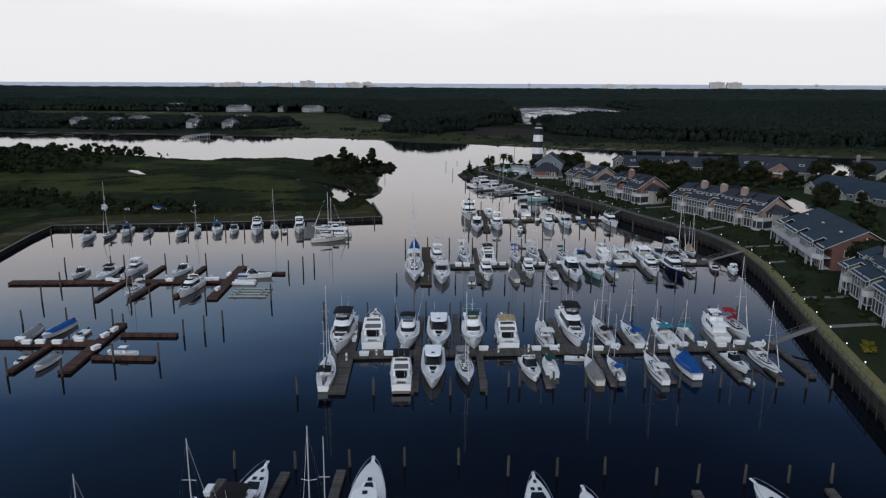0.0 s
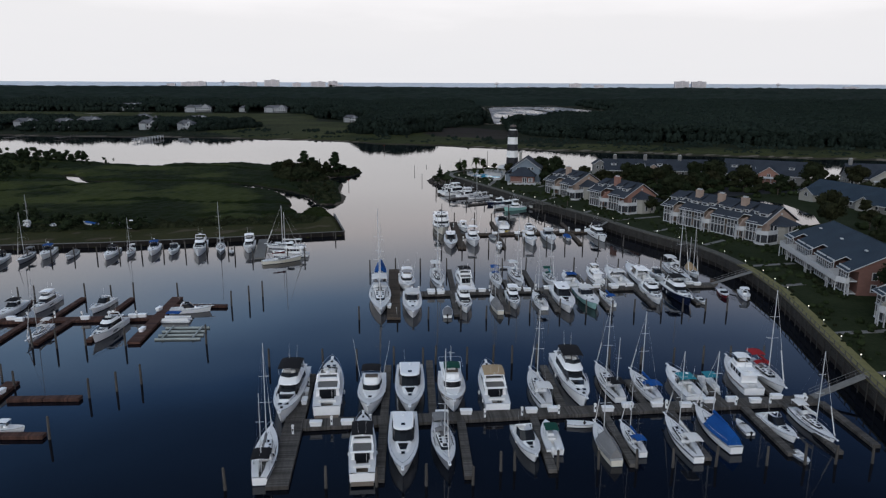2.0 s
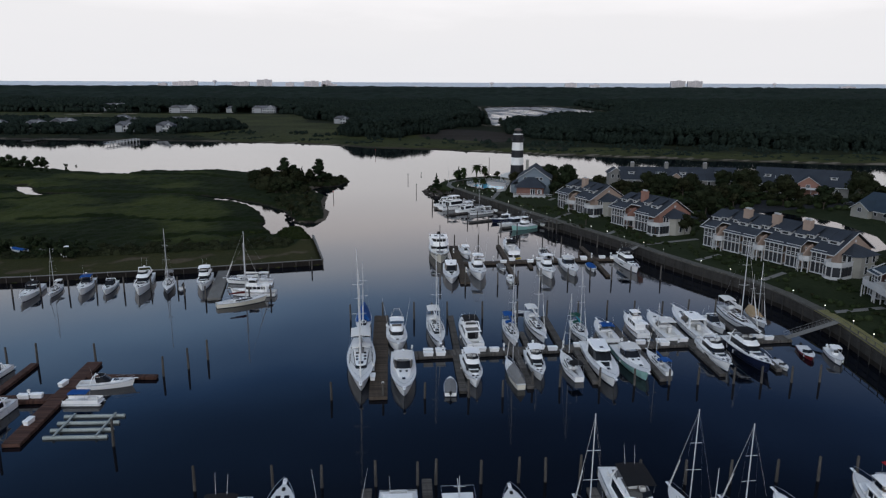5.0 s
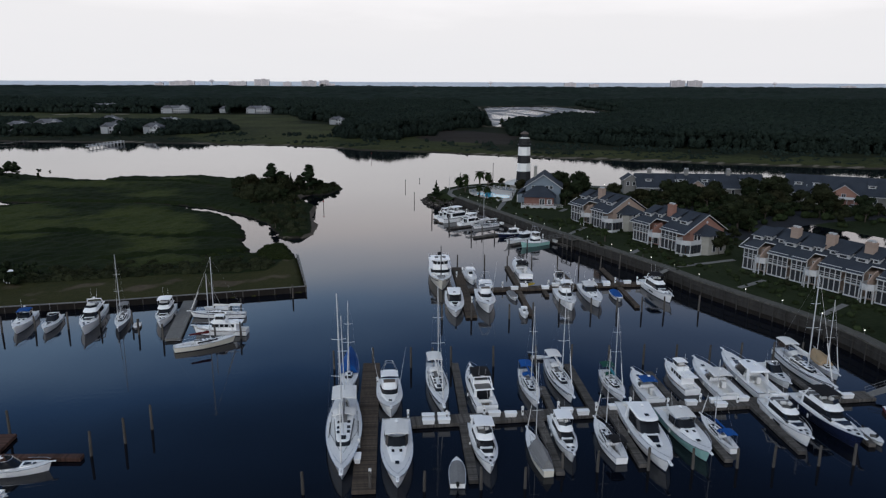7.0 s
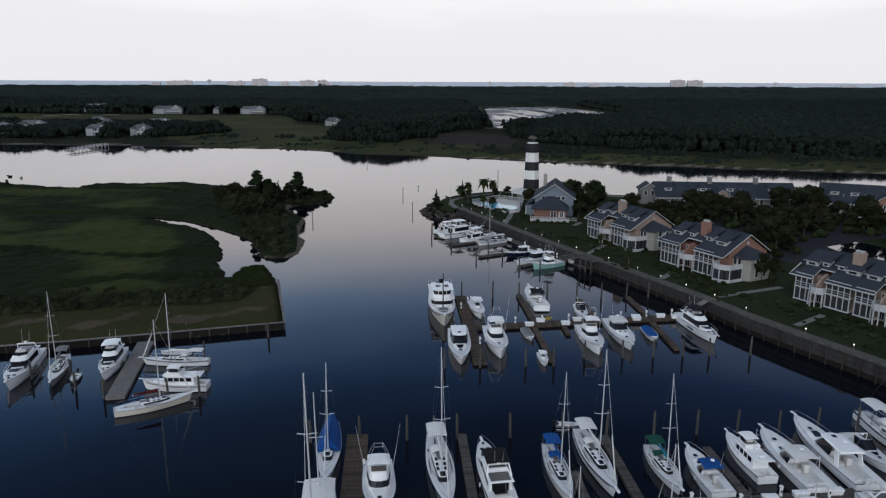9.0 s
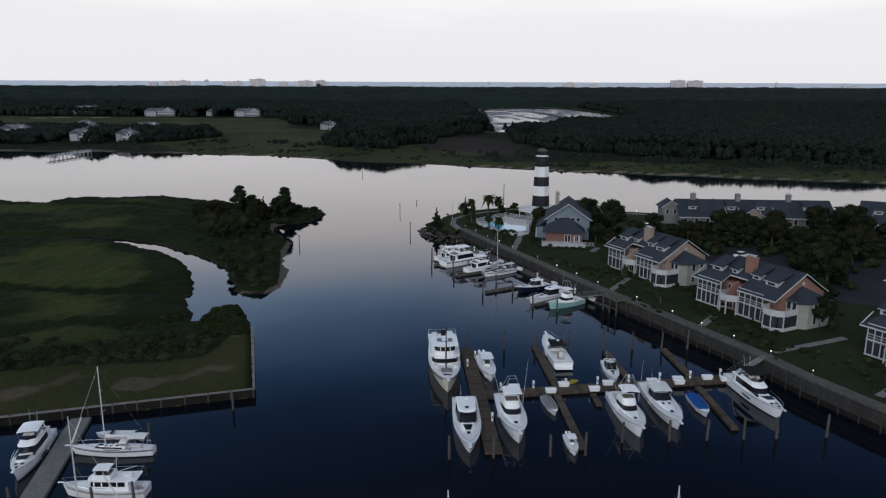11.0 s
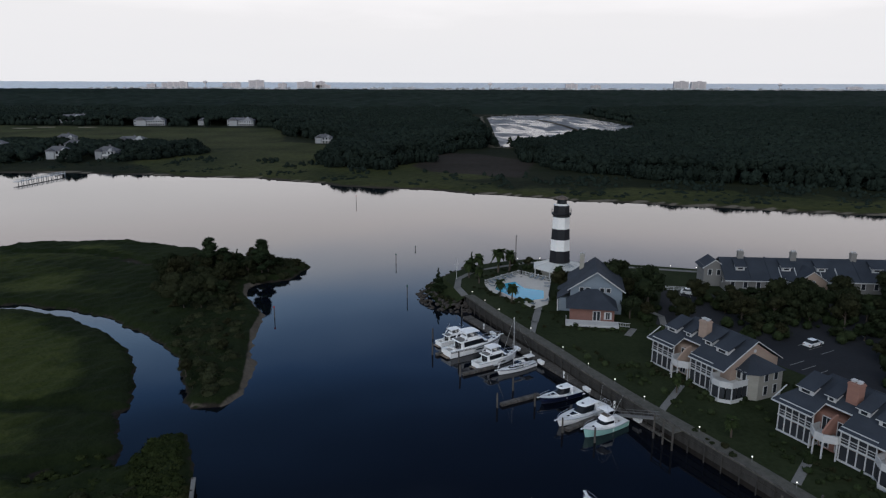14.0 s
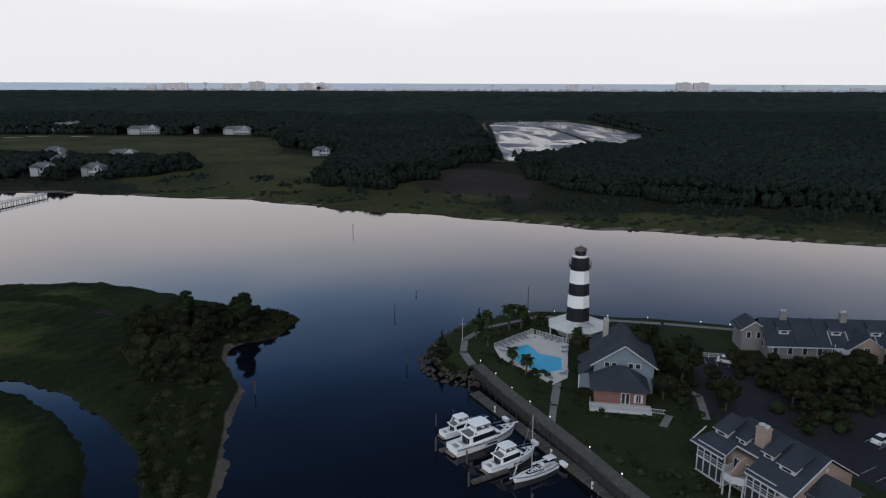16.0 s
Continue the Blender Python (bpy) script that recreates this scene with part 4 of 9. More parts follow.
# railing on the near stretch of walkway
rail = thing("walkway_railing", "low timber railing along the bulkhead walkway", "railing")
near = resample(offset(WALK[2:7], -0.2), 2.4)
for (ax, ay), (bx, by) in zip(near, near[1:]):
    part("rail", Shape().tube((ax, ay, 3.95), (bx, by, 3.95), 0.05, n=5), CAPM, rail)
    part("post", Shape().box(ax, ay, 3.1, 0.12, 0.12, 0.9), CAPM, rail)

# ---------------------------------------------------------------- boats: bow towards +y, waterline at z = 0
def hull_lines(L, B, H, fine=1.0, stern=0.86, rise=0.35, n=14):
    """Stations along the hull: y, half beam and sheer height."""
    out = []
    for i in range(n + 1):
        s = i / n
        y = lerp(-L / 2, L / 2, s)
        if s < 0.45:
            b = lerp(stern, 1.0, math.sin(s / 0.45 * math.pi / 2))
        else:
            u = (s - 0.45) / 0.55
            b = (1 - u ** (2.1 * fine)) ** (0.75 / fine ** 0.3)
        out.append((y, max(b * B / 2, 0.03), H * (1 + rise * max(0, s - 0.25) ** 2 * 1.6)))
    return out


def at_y(lines, y):
    for (y0, b0, h0), (y1, b1, h1) in zip(lines, lines[1:]):
        if y0 <= y <= y1:
            t = (y - y0) / (y1 - y0)
            return lerp(b0, b1, t), lerp(h0, h1, t)
    return lines[-1][1:] if y > 0 else lines[0][1:]


def hull_parts(boat, lines, L, B, hullm, cockpit, stripe=None, deckm=None, floor=0.35, teak=True, sole=None, side=None):
    """Hull, bottom, rub rail, deck and a sunken cockpit reaching from the stern to y = cockpit."""
    s, b = Shape(), Shape()
    rings, low = [], []
    for y, w, h in lines:
        f = 0.92 - 0.34 * ((y + L / 2) / L) ** 1.6
        over = (y / L + 0.5) ** 3 * 0.05 * L
        rings.append([(-w, y, h), (-w * lerp(f, 1, 0.55), y - over * 0.5, h * 0.5), (-w * f, y - over, 0.10), (w * f, y - over, 0.10), (w * lerp(f, 1, 0.55), y - over * 0.5, h * 0.5), (w, y, h)])
        low.append([(-w * f, y - over, 0.104), (-w * f * 0.9, y - over, -0.1), (0, y - over, -0.45), (w * f * 0.9, y - over, -0.1), (w * f, y - over, 0.104)])
    s.loft(rings, closed=False, caps=False)
    s.add(rings[0], [(5, 4, 3, 2, 1, 0)])
    b.loft(low, closed=False, caps=False)
    b.add(low[0], [(4, 3, 2, 1, 0)])
    part("hull", s, hullm, boat, smooth=False)
    part("bottom", b, BOOT, boat, "dark antifouling paint")
    r = Shape().loft([[(q * (w + d), y, h + e) for d, e in ((-0.01, -0.07), (0.05, -0.07), (0.05, 0.0), (-0.01, 0.0))] for q, run in ((-1, lines), (1, lines[::-1])) for y, w, h in run])
    part("rub_rail", r, stripe or STEEL, boat)
    for side in (-1, 1):
        if stripe:
            band = Shape()
            band.loft([[(side * (w + 0.012), y, h * 0.80), (side * (w + 0.014), y, h * 0.88)] for y, w, h in lines[:-1]], closed=False, caps=False)
            part("stripe", band, stripe, boat)
    deck, well = Shape(), Shape()
    side_w = side or 0.16 * B / 3.5 + 0.08
    for (y0, w0, h0), (y1, w1, h1) in zip(lines, lines[1:]):
        if y0 >= cockpit - 0.01:
            c = 0.05
            deck.quad((-w0, y0, h0), (0, y0, h0 + c), (0, y1, h1 + c), (-w1, y1, h1))
            deck.quad((0, y0, h0 + c), (w0, y0, h0), (w1, y1, h1), (0, y1, h1 + c))
        else:
            for q in (-1, 1):
                a = [(q * w0, y0, h0), (q * (w0 - side_w), y0, h0), (q * (w1 - side_w), y1, h1), (q * w1, y1, h1)]
                deck.quad(*(a if q < 0 else a[::-1]))
                v = [(q * (w0 - side_w), y0, h0), (q * (w0 - side_w), y0, floor), (q * (w1 - side_w), y1, floor), (q * (w1 - side_w), y1, h1)]
                deck.quad(*(v if q < 0 else v[::-1]))
            well.quad((-(w0 - side_w), y0, floor), (w0 - side_w, y0, floor), (w1 - side_w, y1, floor), (-(w1 - side_w), y1, floor))
    y0, w0, h0 = lines[0]
    deck.box(0, y0 + 0.12, floor, 2 * w0 - 0.1, 0.2, h0 - floor)
    yc = min((y for y, w, h in lines if y >= cockpit - 0.01), default=0)
    wc, hc = at_y(lines, yc)
    deck.quad((-wc, yc, hc), (-wc, yc, floor), (wc, yc, floor), (wc, yc, hc))
    part("deck", deck, deckm or DECKM, boat)
    if well.v:
        part("cockpit_floor", well, sole or (TEAK if teak else VINYL), boat, "weathered cockpit sole")


def cabin(y0, y1, w0, w1, z0, z1, front, back, side=0.12, n=5):
    """A rounded deckhouse from y0 (aft, half width w0) to y1 (fore, half width w1) that leans in by front, back and side."""
    def ring(z, f, bk, sd):
        pts = []
        ya, yb = y0 + bk, y1 - f
        wa, wb = w0 - sd, w1 - sd
        pts += [(-wa, ya, z), (wa, ya, z)]
        for k in range(n + 1):
            a = k / n * math.pi
            pts.append((math.cos(a) * wb, yb - (1 - math.sin(a) ** 0.8) * wb * 0.55, z))
        return pts
    t = (z1 - z0)
    e = min(0.08, t / 4)
    return Shape().loft([ring(z0, 0, 0, 0), ring(z1 - e, front * (1 - e / t), back * (1 - e / t), side * (1 - e / t)), ring(z1, front + e, back + e, side + e)])


def band(y0, y1, w0, w1, z0, z1, front, back, side, lo, hi, n=5, which="all"):
    """The glazing strips of a cabin between two heights, set 12 mm proud: front pane and side panes."""
    def ring(z):
        k = (z - z0) / (z1 - z0)
        ya, yb = y0 + back * k, y1 - front * k
        wa, wb = w0 - side * k, w1 - side * k
        pts = [(wa, lerp(ya, yb, 0.08))]
        for j in range(n + 1):
            a = j / n * math.pi
            pts.append((math.cos(a) * wb, yb - (1 - math.sin(a) ** 0.8) * wb * 0.55))
        pts.append((-wa, lerp(ya, yb, 0.08)))
        return [(x * (1 + 0.014 / max(wa, 0.3)), y + 0.014 * max(0, (y - (ya + yb) / 2)) / max((yb - ya) / 2, 0.1), z) for x, y in pts]
    a, b = ring(lo), ring(hi)
    m = len(a)
    shapes = []
    for j0, j1 in ((0, 1), (1, m - 2), (m - 2, m - 1)):
        s = Shape()
        for j in range(j0, j1):
            s.quad(a[j], a[j + 1], b[j + 1], b[j])
        shapes.append(s)
    return shapes


def glaze(boat, material, *args, **kw):
    for name, s in zip(("side_window", "windscreen", "side_window"), band(*args, **kw)):
        part(name, s, material, boat)


def bow_rail(boat, lines, L, y_from, h=0.65):
    pts = [(y, w, z) for y, w, z in lines if y >= y_from]
    path = [(-w * 0.93, y, z + h) for y, w, z in pts] + [(w * 0.93, y, z + h) for y, w, z in reversed(pts)]
    rail = Shape().loft([[(x + d, y, z + e) for d, e in ((-0.022, -0.022), (0.022, -0.022), (0.022, 0.022), (-0.022, 0.022))] for x, y, z in path])
    part("bow_rail", rail, STEEL, boat)
    y, w, z = lines[-1]
    part("bow_pulpit", Shape().soft(0, y + 0.2, z + 0.02, 0.4, 0.9, 0.08), GEL, boat)
    part("anchor", Shape().tube((0, y + 0.1, z + 0.14), (0, y + 0.6, z + 0.02), 0.05).soft(0, y + 0.6, z - 0.1, 0.3, 0.12, 0.12), STEEL, boat)


def canopy(boat, y0, y1, w, z0, z1, material, name="bimini", crown=0.14, legs=True):
    """A cambered canvas or moulded top on a tube frame."""
    rings = []
    for k in range(5):
        t = k / 4
        y = lerp(y0, y1, t)
        z = z1 - crown * 0.5 * (2 * t - 1) ** 2
        rings.append([(-w, y, z - crown), (-w * 0.6, y, z - crown * 0.3), (0, y, z), (w * 0.6, y, z - crown * 0.3), (w, y, z - crown), (w, y, z - crown - 0.07), (0, y, z - 0.08), (-w, y, z - crown - 0.07)])
    part(name, Shape().loft(rings), material, boat, smooth=False)
    if legs:
        for y in (y0 + 0.15, y1 - 0.15):
            foot = lerp(y, (y0 + y1) / 2, 0.2)
            part("canopy_hoop", Shape().pipe([(-w * 0.96, foot, z0), (-w * 0.96, y, z1 - crown - 0.1), (w * 0.96, y, z1 - crown - 0.1), (w * 0.96, foot, z0)], 0.025, 4), STEEL, boat)


def mast_rig(boat, y, z, height, boom, cover, L, lines, spreaders=2, roller=True):
    part("mast", Shape().tube((0, y, z), (0, y, z + height), 0.085, 0.055, 8), ALU, boat)
    for k in range(spreaders):
        zz = z + height * (0.42 + 0.26 * k)
        w = 0.95 - 0.2 * k
        for q in (-w, w):
            part("spreader", Shape().tube((q, y - 0.1, zz + 0.05), (0, y, zz), 0.03, n=4), ALU, boat)
    part("boom", Shape().tube((0, y - 0.1, z + 1.15), (0, y - boom, z + 1.2), 0.07, n=6), ALU, boat)
    if cover:
        rings = []
        for k in range(7):
            t = k / 6
            yy = y - 0.15 - (boom - 0.3) * t
            r = lerp(0.26, 0.13, t) * (1 + 0.12 * math.sin(k * 2.3))
            rings.append([(r * 0.8 * math.cos(a), yy, z + 1.28 + r * 1.1 * math.sin(a)) for a in [2 * math.pi * j / 7 for j in range(7)]])
        part("sail_cover", Shape().loft(rings), cover, boat, "furled mainsail under its cover")
    bow, stern = lines[-1], lines[0]
    top = (0, y, z + height * 0.98)
    part("forestay", Shape().tube((0, bow[0], bow[2]), top, 0.028 if roller else 0.008, 0.012, 4), VINYL if roller else STEEL, boat)
    w, h = at_y(lines, y)
    part("backstay", Shape().tube((0, stern[0], stern[2]), top, 0.005, n=3), STEEL, boat)
    for q in (-1, 1):
        part("shroud", Shape().tube((q * w * 0.96, y - 0.15, h), (q * 0.75, y - 0.1, z + height * 0.68), 0.005, n=3).tube((q * 0.75, y - 0.1, z + height * 0.68), top, 0.005, n=3), STEEL, boat)


def flybridge(label, L=14.0, B=3.95, hullm=GEL, top=None, stripe=None, hard=False, glass=DARKGLASS, H=1.45):
    boat = thing("motor_yacht", label, "motor yacht", "boats in the marina")
    k = L / 14
    ln = hull_lines(L, B, H, 1.0, 0.9, 0.45)
    hull_parts(boat, ln, L, B, hullm, -L * 0.30, stripe)
    c = (-L * 0.29, L * 0.20, B * 0.40, B * 0.34, H + 0.02, H + 1.35 * k, 1.5 * k, 0.1, 0.16)
    part("saloon", cabin(*c), GEL, boat)
    glaze(boat, glass, *c, H + 0.30 * k, H + 1.24 * k)
    part("trunk_cabin", cabin(L * 0.05, L * 0.36, B * 0.33, B * 0.20, H + 0.05, H + 0.62 * k, 1.0, 0.05, 0.1), GEL, boat)
    part("windlass", Shape().soft(0, L * 0.43, H + 0.42, 0.35, 0.45, 0.22), RUBBER, boat)
    part("deck_window", Shape().add([(-B * 0.26, L * 0.195, H + 0.64 * k), (B * 0.26, L * 0.195, H + 0.64 * k), (B * 0.17, L * 0.285, H + 0.635 * k), (-B * 0.17, L * 0.285, H + 0.635 * k)], [(0, 1, 2, 3)]), DARKGLASS, boat, "black foredeck glazing")
    part("bridge_window", Shape().add([(-B * 0.25, L * 0.065, H + 1.32 * k), (B * 0.25, L * 0.065, H + 1.32 * k), (B * 0.21, L * 0.125, H + 0.98 * k), (-B * 0.21, L * 0.125, H + 0.98 * k)], [(0, 1, 2, 3)]), DARKGLASS, boat)
    for q in (-1, 1):
        part("deck_hatch", Shape().soft(q * B * 0.11, L * 0.345, H + 0.40, 0.5, 0.5, 0.06), glass, boat)
        part("side_scuttle", Shape().soft(q * B * 0.35, L * 0.12, H + 0.30 * k, 0.06, L * 0.12, 0.26), DARKGLASS, boat)
        part("hull_window", Shape().soft(q * (B * 0.497), L * 0.02, H * 0.52, 0.05, L * 0.16, 0.28), DARKGLASS, boat)
    z = H + 1.35 * k
    part("flybridge_floor", cabin(-L * 0.33, L * 0.12, B * 0.42, B * 0.36, z - 0.02, z + 0.12, 0.1, 0.0, 0.0), GEL, boat)
    part("bridge_sole", Shape().soft(0, -L * 0.245, z + 0.115, B * 0.66, L * 0.13, 0.03), SOLE, boat)
    part("saloon_door", Shape().box(0, -L * 0.29 - 0.02, H - 0.4, B * 0.56, 0.06, 1.45 * k), DARKGLASS, boat, "dark glazed saloon doors")
    o = cabin(-L * 0.18, L * 0.11, B * 0.37, B * 0.33, z + 0.12, z + 0.62 * k, 0.9 * k, 0.0, 0.1)
    part("flybridge_coaming", o, GEL, boat)
    part("helm_well", Shape().soft(0, -L * 0.075, z + 0.60 * k, B * 0.58, L * 0.17, 0.05), SOLE, boat)
    part("venturi_screen", Shape().loft([[(-B * 0.30, L * 0.02, z + 0.6 * k), (0, L * 0.055, z + 0.6 * k), (B * 0.30, L * 0.02, z + 0.6 * k)], [(-B * 0.28, L * 0.0, z + 1.0 * k), (0, L * 0.03, z + 1.0 * k), (B * 0.28, L * 0.0, z + 1.0 * k)]], closed=False, caps=False), glass, boat)
    part("helm_seat", Shape().soft(-B * 0.10, -L * 0.03, z + 0.66 * k, 0.6, 0.5, 0.45).soft(B * 0.12, -L * 0.06, z + 0.66 * k, 0.9, 0.5, 0.4), VINYL, boat)
    part("radar_arch", Shape().pipe([(-B * 0.40, -L * 0.25, z + 0.1), (-B * 0.34, -L * 0.20, z + 1.35 * k), (B * 0.34, -L * 0.20, z + 1.35 * k), (B * 0.40, -L * 0.25, z + 0.1)], 0.10, 6), GEL, boat)
    part("radome", Shape().ball(0, -L * 0.20, z + 1.62 * k, 0.32, 0.32, 0.16), GEL, boat)
    part("antenna", Shape().tube((0.5, -L * 0.2, z + 1.4 * k), (0.6, -L * 0.24, z + 3.6 * k), 0.018, 0.008, 4).tube((-0.5, -L * 0.2, z + 1.4 * k), (-0.6, -L * 0.24, z + 3.4 * k), 0.018, 0.008, 4), GEL, boat)
    if top:
        canopy(boat, -L * 0.22, L * 0.02, B * 0.39, z + 0.6 * k, z + 1.85 * k, top, "hardtop" if hard else "bimini")
    part("aft_deck_cover", Shape().soft(0, -L * 0.40, H - 0.05, B * 0.6, 0.5, 0.35), VINYL, boat, "cockpit bench")
    part("swim_platform", Shape().soft(0, -L * 0.5 - 0.42, 0.22, B * 0.8, 0.85, 0.10), TEAK, boat)
    bow_rail(boat, ln, L, L * 0.02)
    lad = Shape()
    for q in (-1, 1):
        lad.tube((q * 0.2 + B * 0.2, -L * 0.34, 0.5), (q * 0.2 + B * 0.2, -L * 0.30, z), 0.02, n=4)
    part("ladder", lad, STEEL, boat)
    for q in (-1, 1):
        part("fender", Shape().ball(q * (B * 0.5 + 0.1), -L * 0.1, H * 0.5, 0.13, 0.13, 0.35), VINYL, boat)
    return boat


def express(label, L=11.0, B=3.6, hullm=GEL, top=GEL, hard=True, stripe=None, H=1.15, enclosed=False):
    boat = thing("express_cruiser", label, "cruiser", "boats in the marina")
    ln = hull_lines(L, B, H, 1.05, 0.92, 0.45)
    hull_parts(boat, ln, L, B, hullm, -L * 0.10, stripe, teak=False)
    c = (-L * 0.10, L * 0.36, B * 0.37, B * 0.20, H, H + 0.42, 2.2, 0.05, 0.14)
    part("foredeck_trunk", cabin(*c), GEL, boat)
    if hard:
        part("deck_window", Shape().add([(-B * 0.17, L * 0.125, H + 0.44), (B * 0.17, L * 0.125, H + 0.44), (B * 0.09, L * 0.225, H + 0.435), (-B * 0.09, L * 0.225, H + 0.435)], [(0, 1, 2, 3)]), DARKGLASS, boat, "black foredeck glazing")
    part("deck_hatch", Shape().soft(0, L * 0.27, H + 0.36, 0.5, 0.5, 0.07), DARKGLASS, boat)
    for q in (-1, 1) if not hard else ():
        part("port_light", Shape().soft(q * B * 0.12, L * 0.10, H + 0.40, 0.34, 0.5, 0.05), DARKGLASS, boat)
    w = (-L * 0.17, L * (0.11 if hard else 0.06), B * 0.40, B * 0.35, H + 0.25, H + (1.55 if hard else 1.15), 1.4 if hard else 1.1, -0.2, 0.14)
    glaze(boat, DARKGLASS, *w, H + 0.36, H + (1.50 if hard else 1.10))
    for name, lo in (("windscreen_frame", 1.49 if hard else 1.09), ("windscreen_sill", 0.30)):
        fr = Shape()
        for s in band(*w, H + lo, H + lo + 0.07):
            fr.add(s.v, s.f)
        part(name, fr, STEEL, boat)
    part("dash", cabin(-L * 0.10, L * 0.03, B * 0.38, B * 0.30, H + 0.1, H + 0.45, 0.3, 0, 0.05), GEL, boat)
    part("helm_seat", Shape().soft(B * 0.18, -L * 0.16, 0.4, 0.7, 0.55, 1.0).soft(-B * 0.18, -L * 0.18, 0.4, 0.8, 1.2, 0.75), VINYL, boat)
    part("stern_bench", Shape().soft(0, -L * 0.41, 0.36, B * 0.66, 0.65, 0.55).soft(0, -L * 0.44, 0.8, B * 0.66, 0.25, 0.45), VINYL, boat)
    if top:
        if hard:
            part("hardtop", cabin(-L * 0.27, L * 0.055, B * 0.37, B * 0.33, H + 1.56, H + 1.74, 0.35, 0.1, 0.10), top, boat, "moulded white hardtop")
            part("top_hatch", Shape().soft(0, -L * 0.03, H + 1.735, 0.55, 0.5, 0.05), DARKGLASS, boat)
            for q in (-1, 1):
                part("hardtop_leg", Shape().loft([[(q * B * 0.38 + e, -L * 0.24 + d, H) for e, d in ((-0.05, -0.25), (0.05, -0.25), (0.05, 0.35), (-0.05, 0.35))], [(q * B * 0.34 + e, -L * 0.22 + d, H + 1.6) for e, d in ((-0.05, -0.15), (0.05, -0.15), (0.05, 0.5), (-0.05, 0.5))]]), GEL, boat)
        else:
            canopy(boat, -L * 0.25, -L * 0.015, B * 0.37, H + 0.1, H + 1.72, top, "canvas_top")
        if enclosed:
            for q in (-1, 1):
                part("side_curtain", Shape().quad((q * B * 0.4, -L * 0.26, H + 0.15), (q * B * 0.41, -L * 0.02, H + 0.5), (q * B * 0.40, -L * 0.02, H + 1.6), (q * B * 0.4, -L * 0.26, H + 1.6)), CURTAIN, boat)
            part("aft_curtain", Shape().quad((-B * 0.4, -L * 0.265, H + 0.1), (B * 0.4, -L * 0.265, H + 0.1), (B * 0.4, -L * 0.26, H + 1.6), (-B * 0.4, -L * 0.26, H + 1.6)), CURTAIN, boat)
    else:
        part("radar_arch", Shape().pipe([(-B * 0.45, -L * 0.27, H), (-B * 0.36, -L * 0.21, H + 1.5), (B * 0.36, -L * 0.21, H + 1.5), (B * 0.45, -L * 0.27, H)], 0.09, 6), GEL, boat)
    part("radome", Shape().ball(0, -L * 0.16, H + (2.08 if top else 1.65), 0.26, 0.26, 0.13), GEL, boat)
    part("antenna", Shape().tube((0.7, -L * 0.22, H + 1.5), (0.8, -L * 0.25, H + 3.6), 0.015, 0.008, 4), GEL, boat)
    part("swim_platform", Shape().soft(0, -L * 0.5 - 0.36, 0.25, B * 0.82, 0.75, 0.10), GEL, boat)
    bow_rail(boat, ln, L, L * 0.08, 0.55)
    return boat


CURTAIN = mat("pale_canvas_curtain", (0.50, 0.51, 0.52), (0.36, 0.37, 0.39), 0.4, 2.0)
glass_mat_clear = mat("clear_vinyl", (0.20, 0.21, 0.22), (0.12, 0.13, 0.14), 0.2, 2.0)


def sportfish(label, L=11.0, B=3.9, top=GEL, tower=True, hullm=GEL, H=1.2):
    boat = thing("sport_fishing_boat", label, "fishing boat", "boats in the marina")
    ln = hull_lines(L, B, H, 1.0, 0.88, 0.75)
    hull_parts(boat, ln, L, B, hullm, -L * 0.14, None)
    c = (-L * 0.15, L * 0.16, B * 0.38, B * 0.32, H, H + 1.25, 1.2, 0.0, 0.14)
    part("deckhouse", cabin(*c), GEL, boat)
    glaze(boat, DARKGLASS, *c, H + 0.55, H + 1.05)
    part("trunk_cabin", cabin(L * 0.05, L * 0.38, B * 0.32, B * 0.16, H + 0.05, H + 0.5, 1.0, 0, 0.1), GEL, boat)
    part("deck_hatch", Shape().soft(0, L * 0.26, H + 0.47, 0.5, 0.5, 0.06), DARKGLASS, boat)
    part("bridge_coaming", cabin(-L * 0.13, L * 0.08, B * 0.34, B * 0.28, H + 1.25, H + 1.9, 0.6, 0.1, 0.06), GEL, boat)
    part("bridge_well", Shape().soft(0, -L * 0.04, H + 1.885, B * 0.46, L * 0.10, 0.05), TEAK, boat)
    canopy(boat, -L * 0.13, L * 0.06, B * 0.34, H + 1.9, H + 3.3, top, "hardtop")
    if tower:
        t = Shape()
        for q in (-1, 1):
            for y in (-L * 0.10, L * 0.03):
                t.tube((q * B * 0.33, y, H + 3.2), (q * 0.5, y * 0.6, H + 5.0), 0.03, n=5)
        t.pipe([(-0.5, -0.5, H + 5), (0.5, -0.5, H + 5), (0.5, 0.3, H + 5), (-0.5, 0.3, H + 5), (-0.5, -0.5, H + 5)], 0.03)
        part("tuna_tower", t, STEEL, boat)
    for q in (-1, 1):
        part("outrigger", Shape().tube((q * B * 0.38, L * 0.0, H + 1.2), (q * (B * 0.5 + 0.7), -L * 0.18, H + 6.5), 0.03, 0.01, 5), ALU, boat)
    part("fighting_chair", Shape().tube((0, -L * 0.34, 0.35), (0, -L * 0.34, 0.8), 0.09).soft(0, -L * 0.34, 0.8, 0.55, 0.5, 0.12).soft(0, -L * 0.31, 0.9, 0.55, 0.1, 0.5), VINYL, boat)
    part("bait_cooler", Shape().soft(B * 0.18, -L * 0.19, 0.36, 0.9, 0.5, 0.6), GEL, boat)
    bow_rail(boat, ln, L, L * 0.06, 0.5)
    return boat


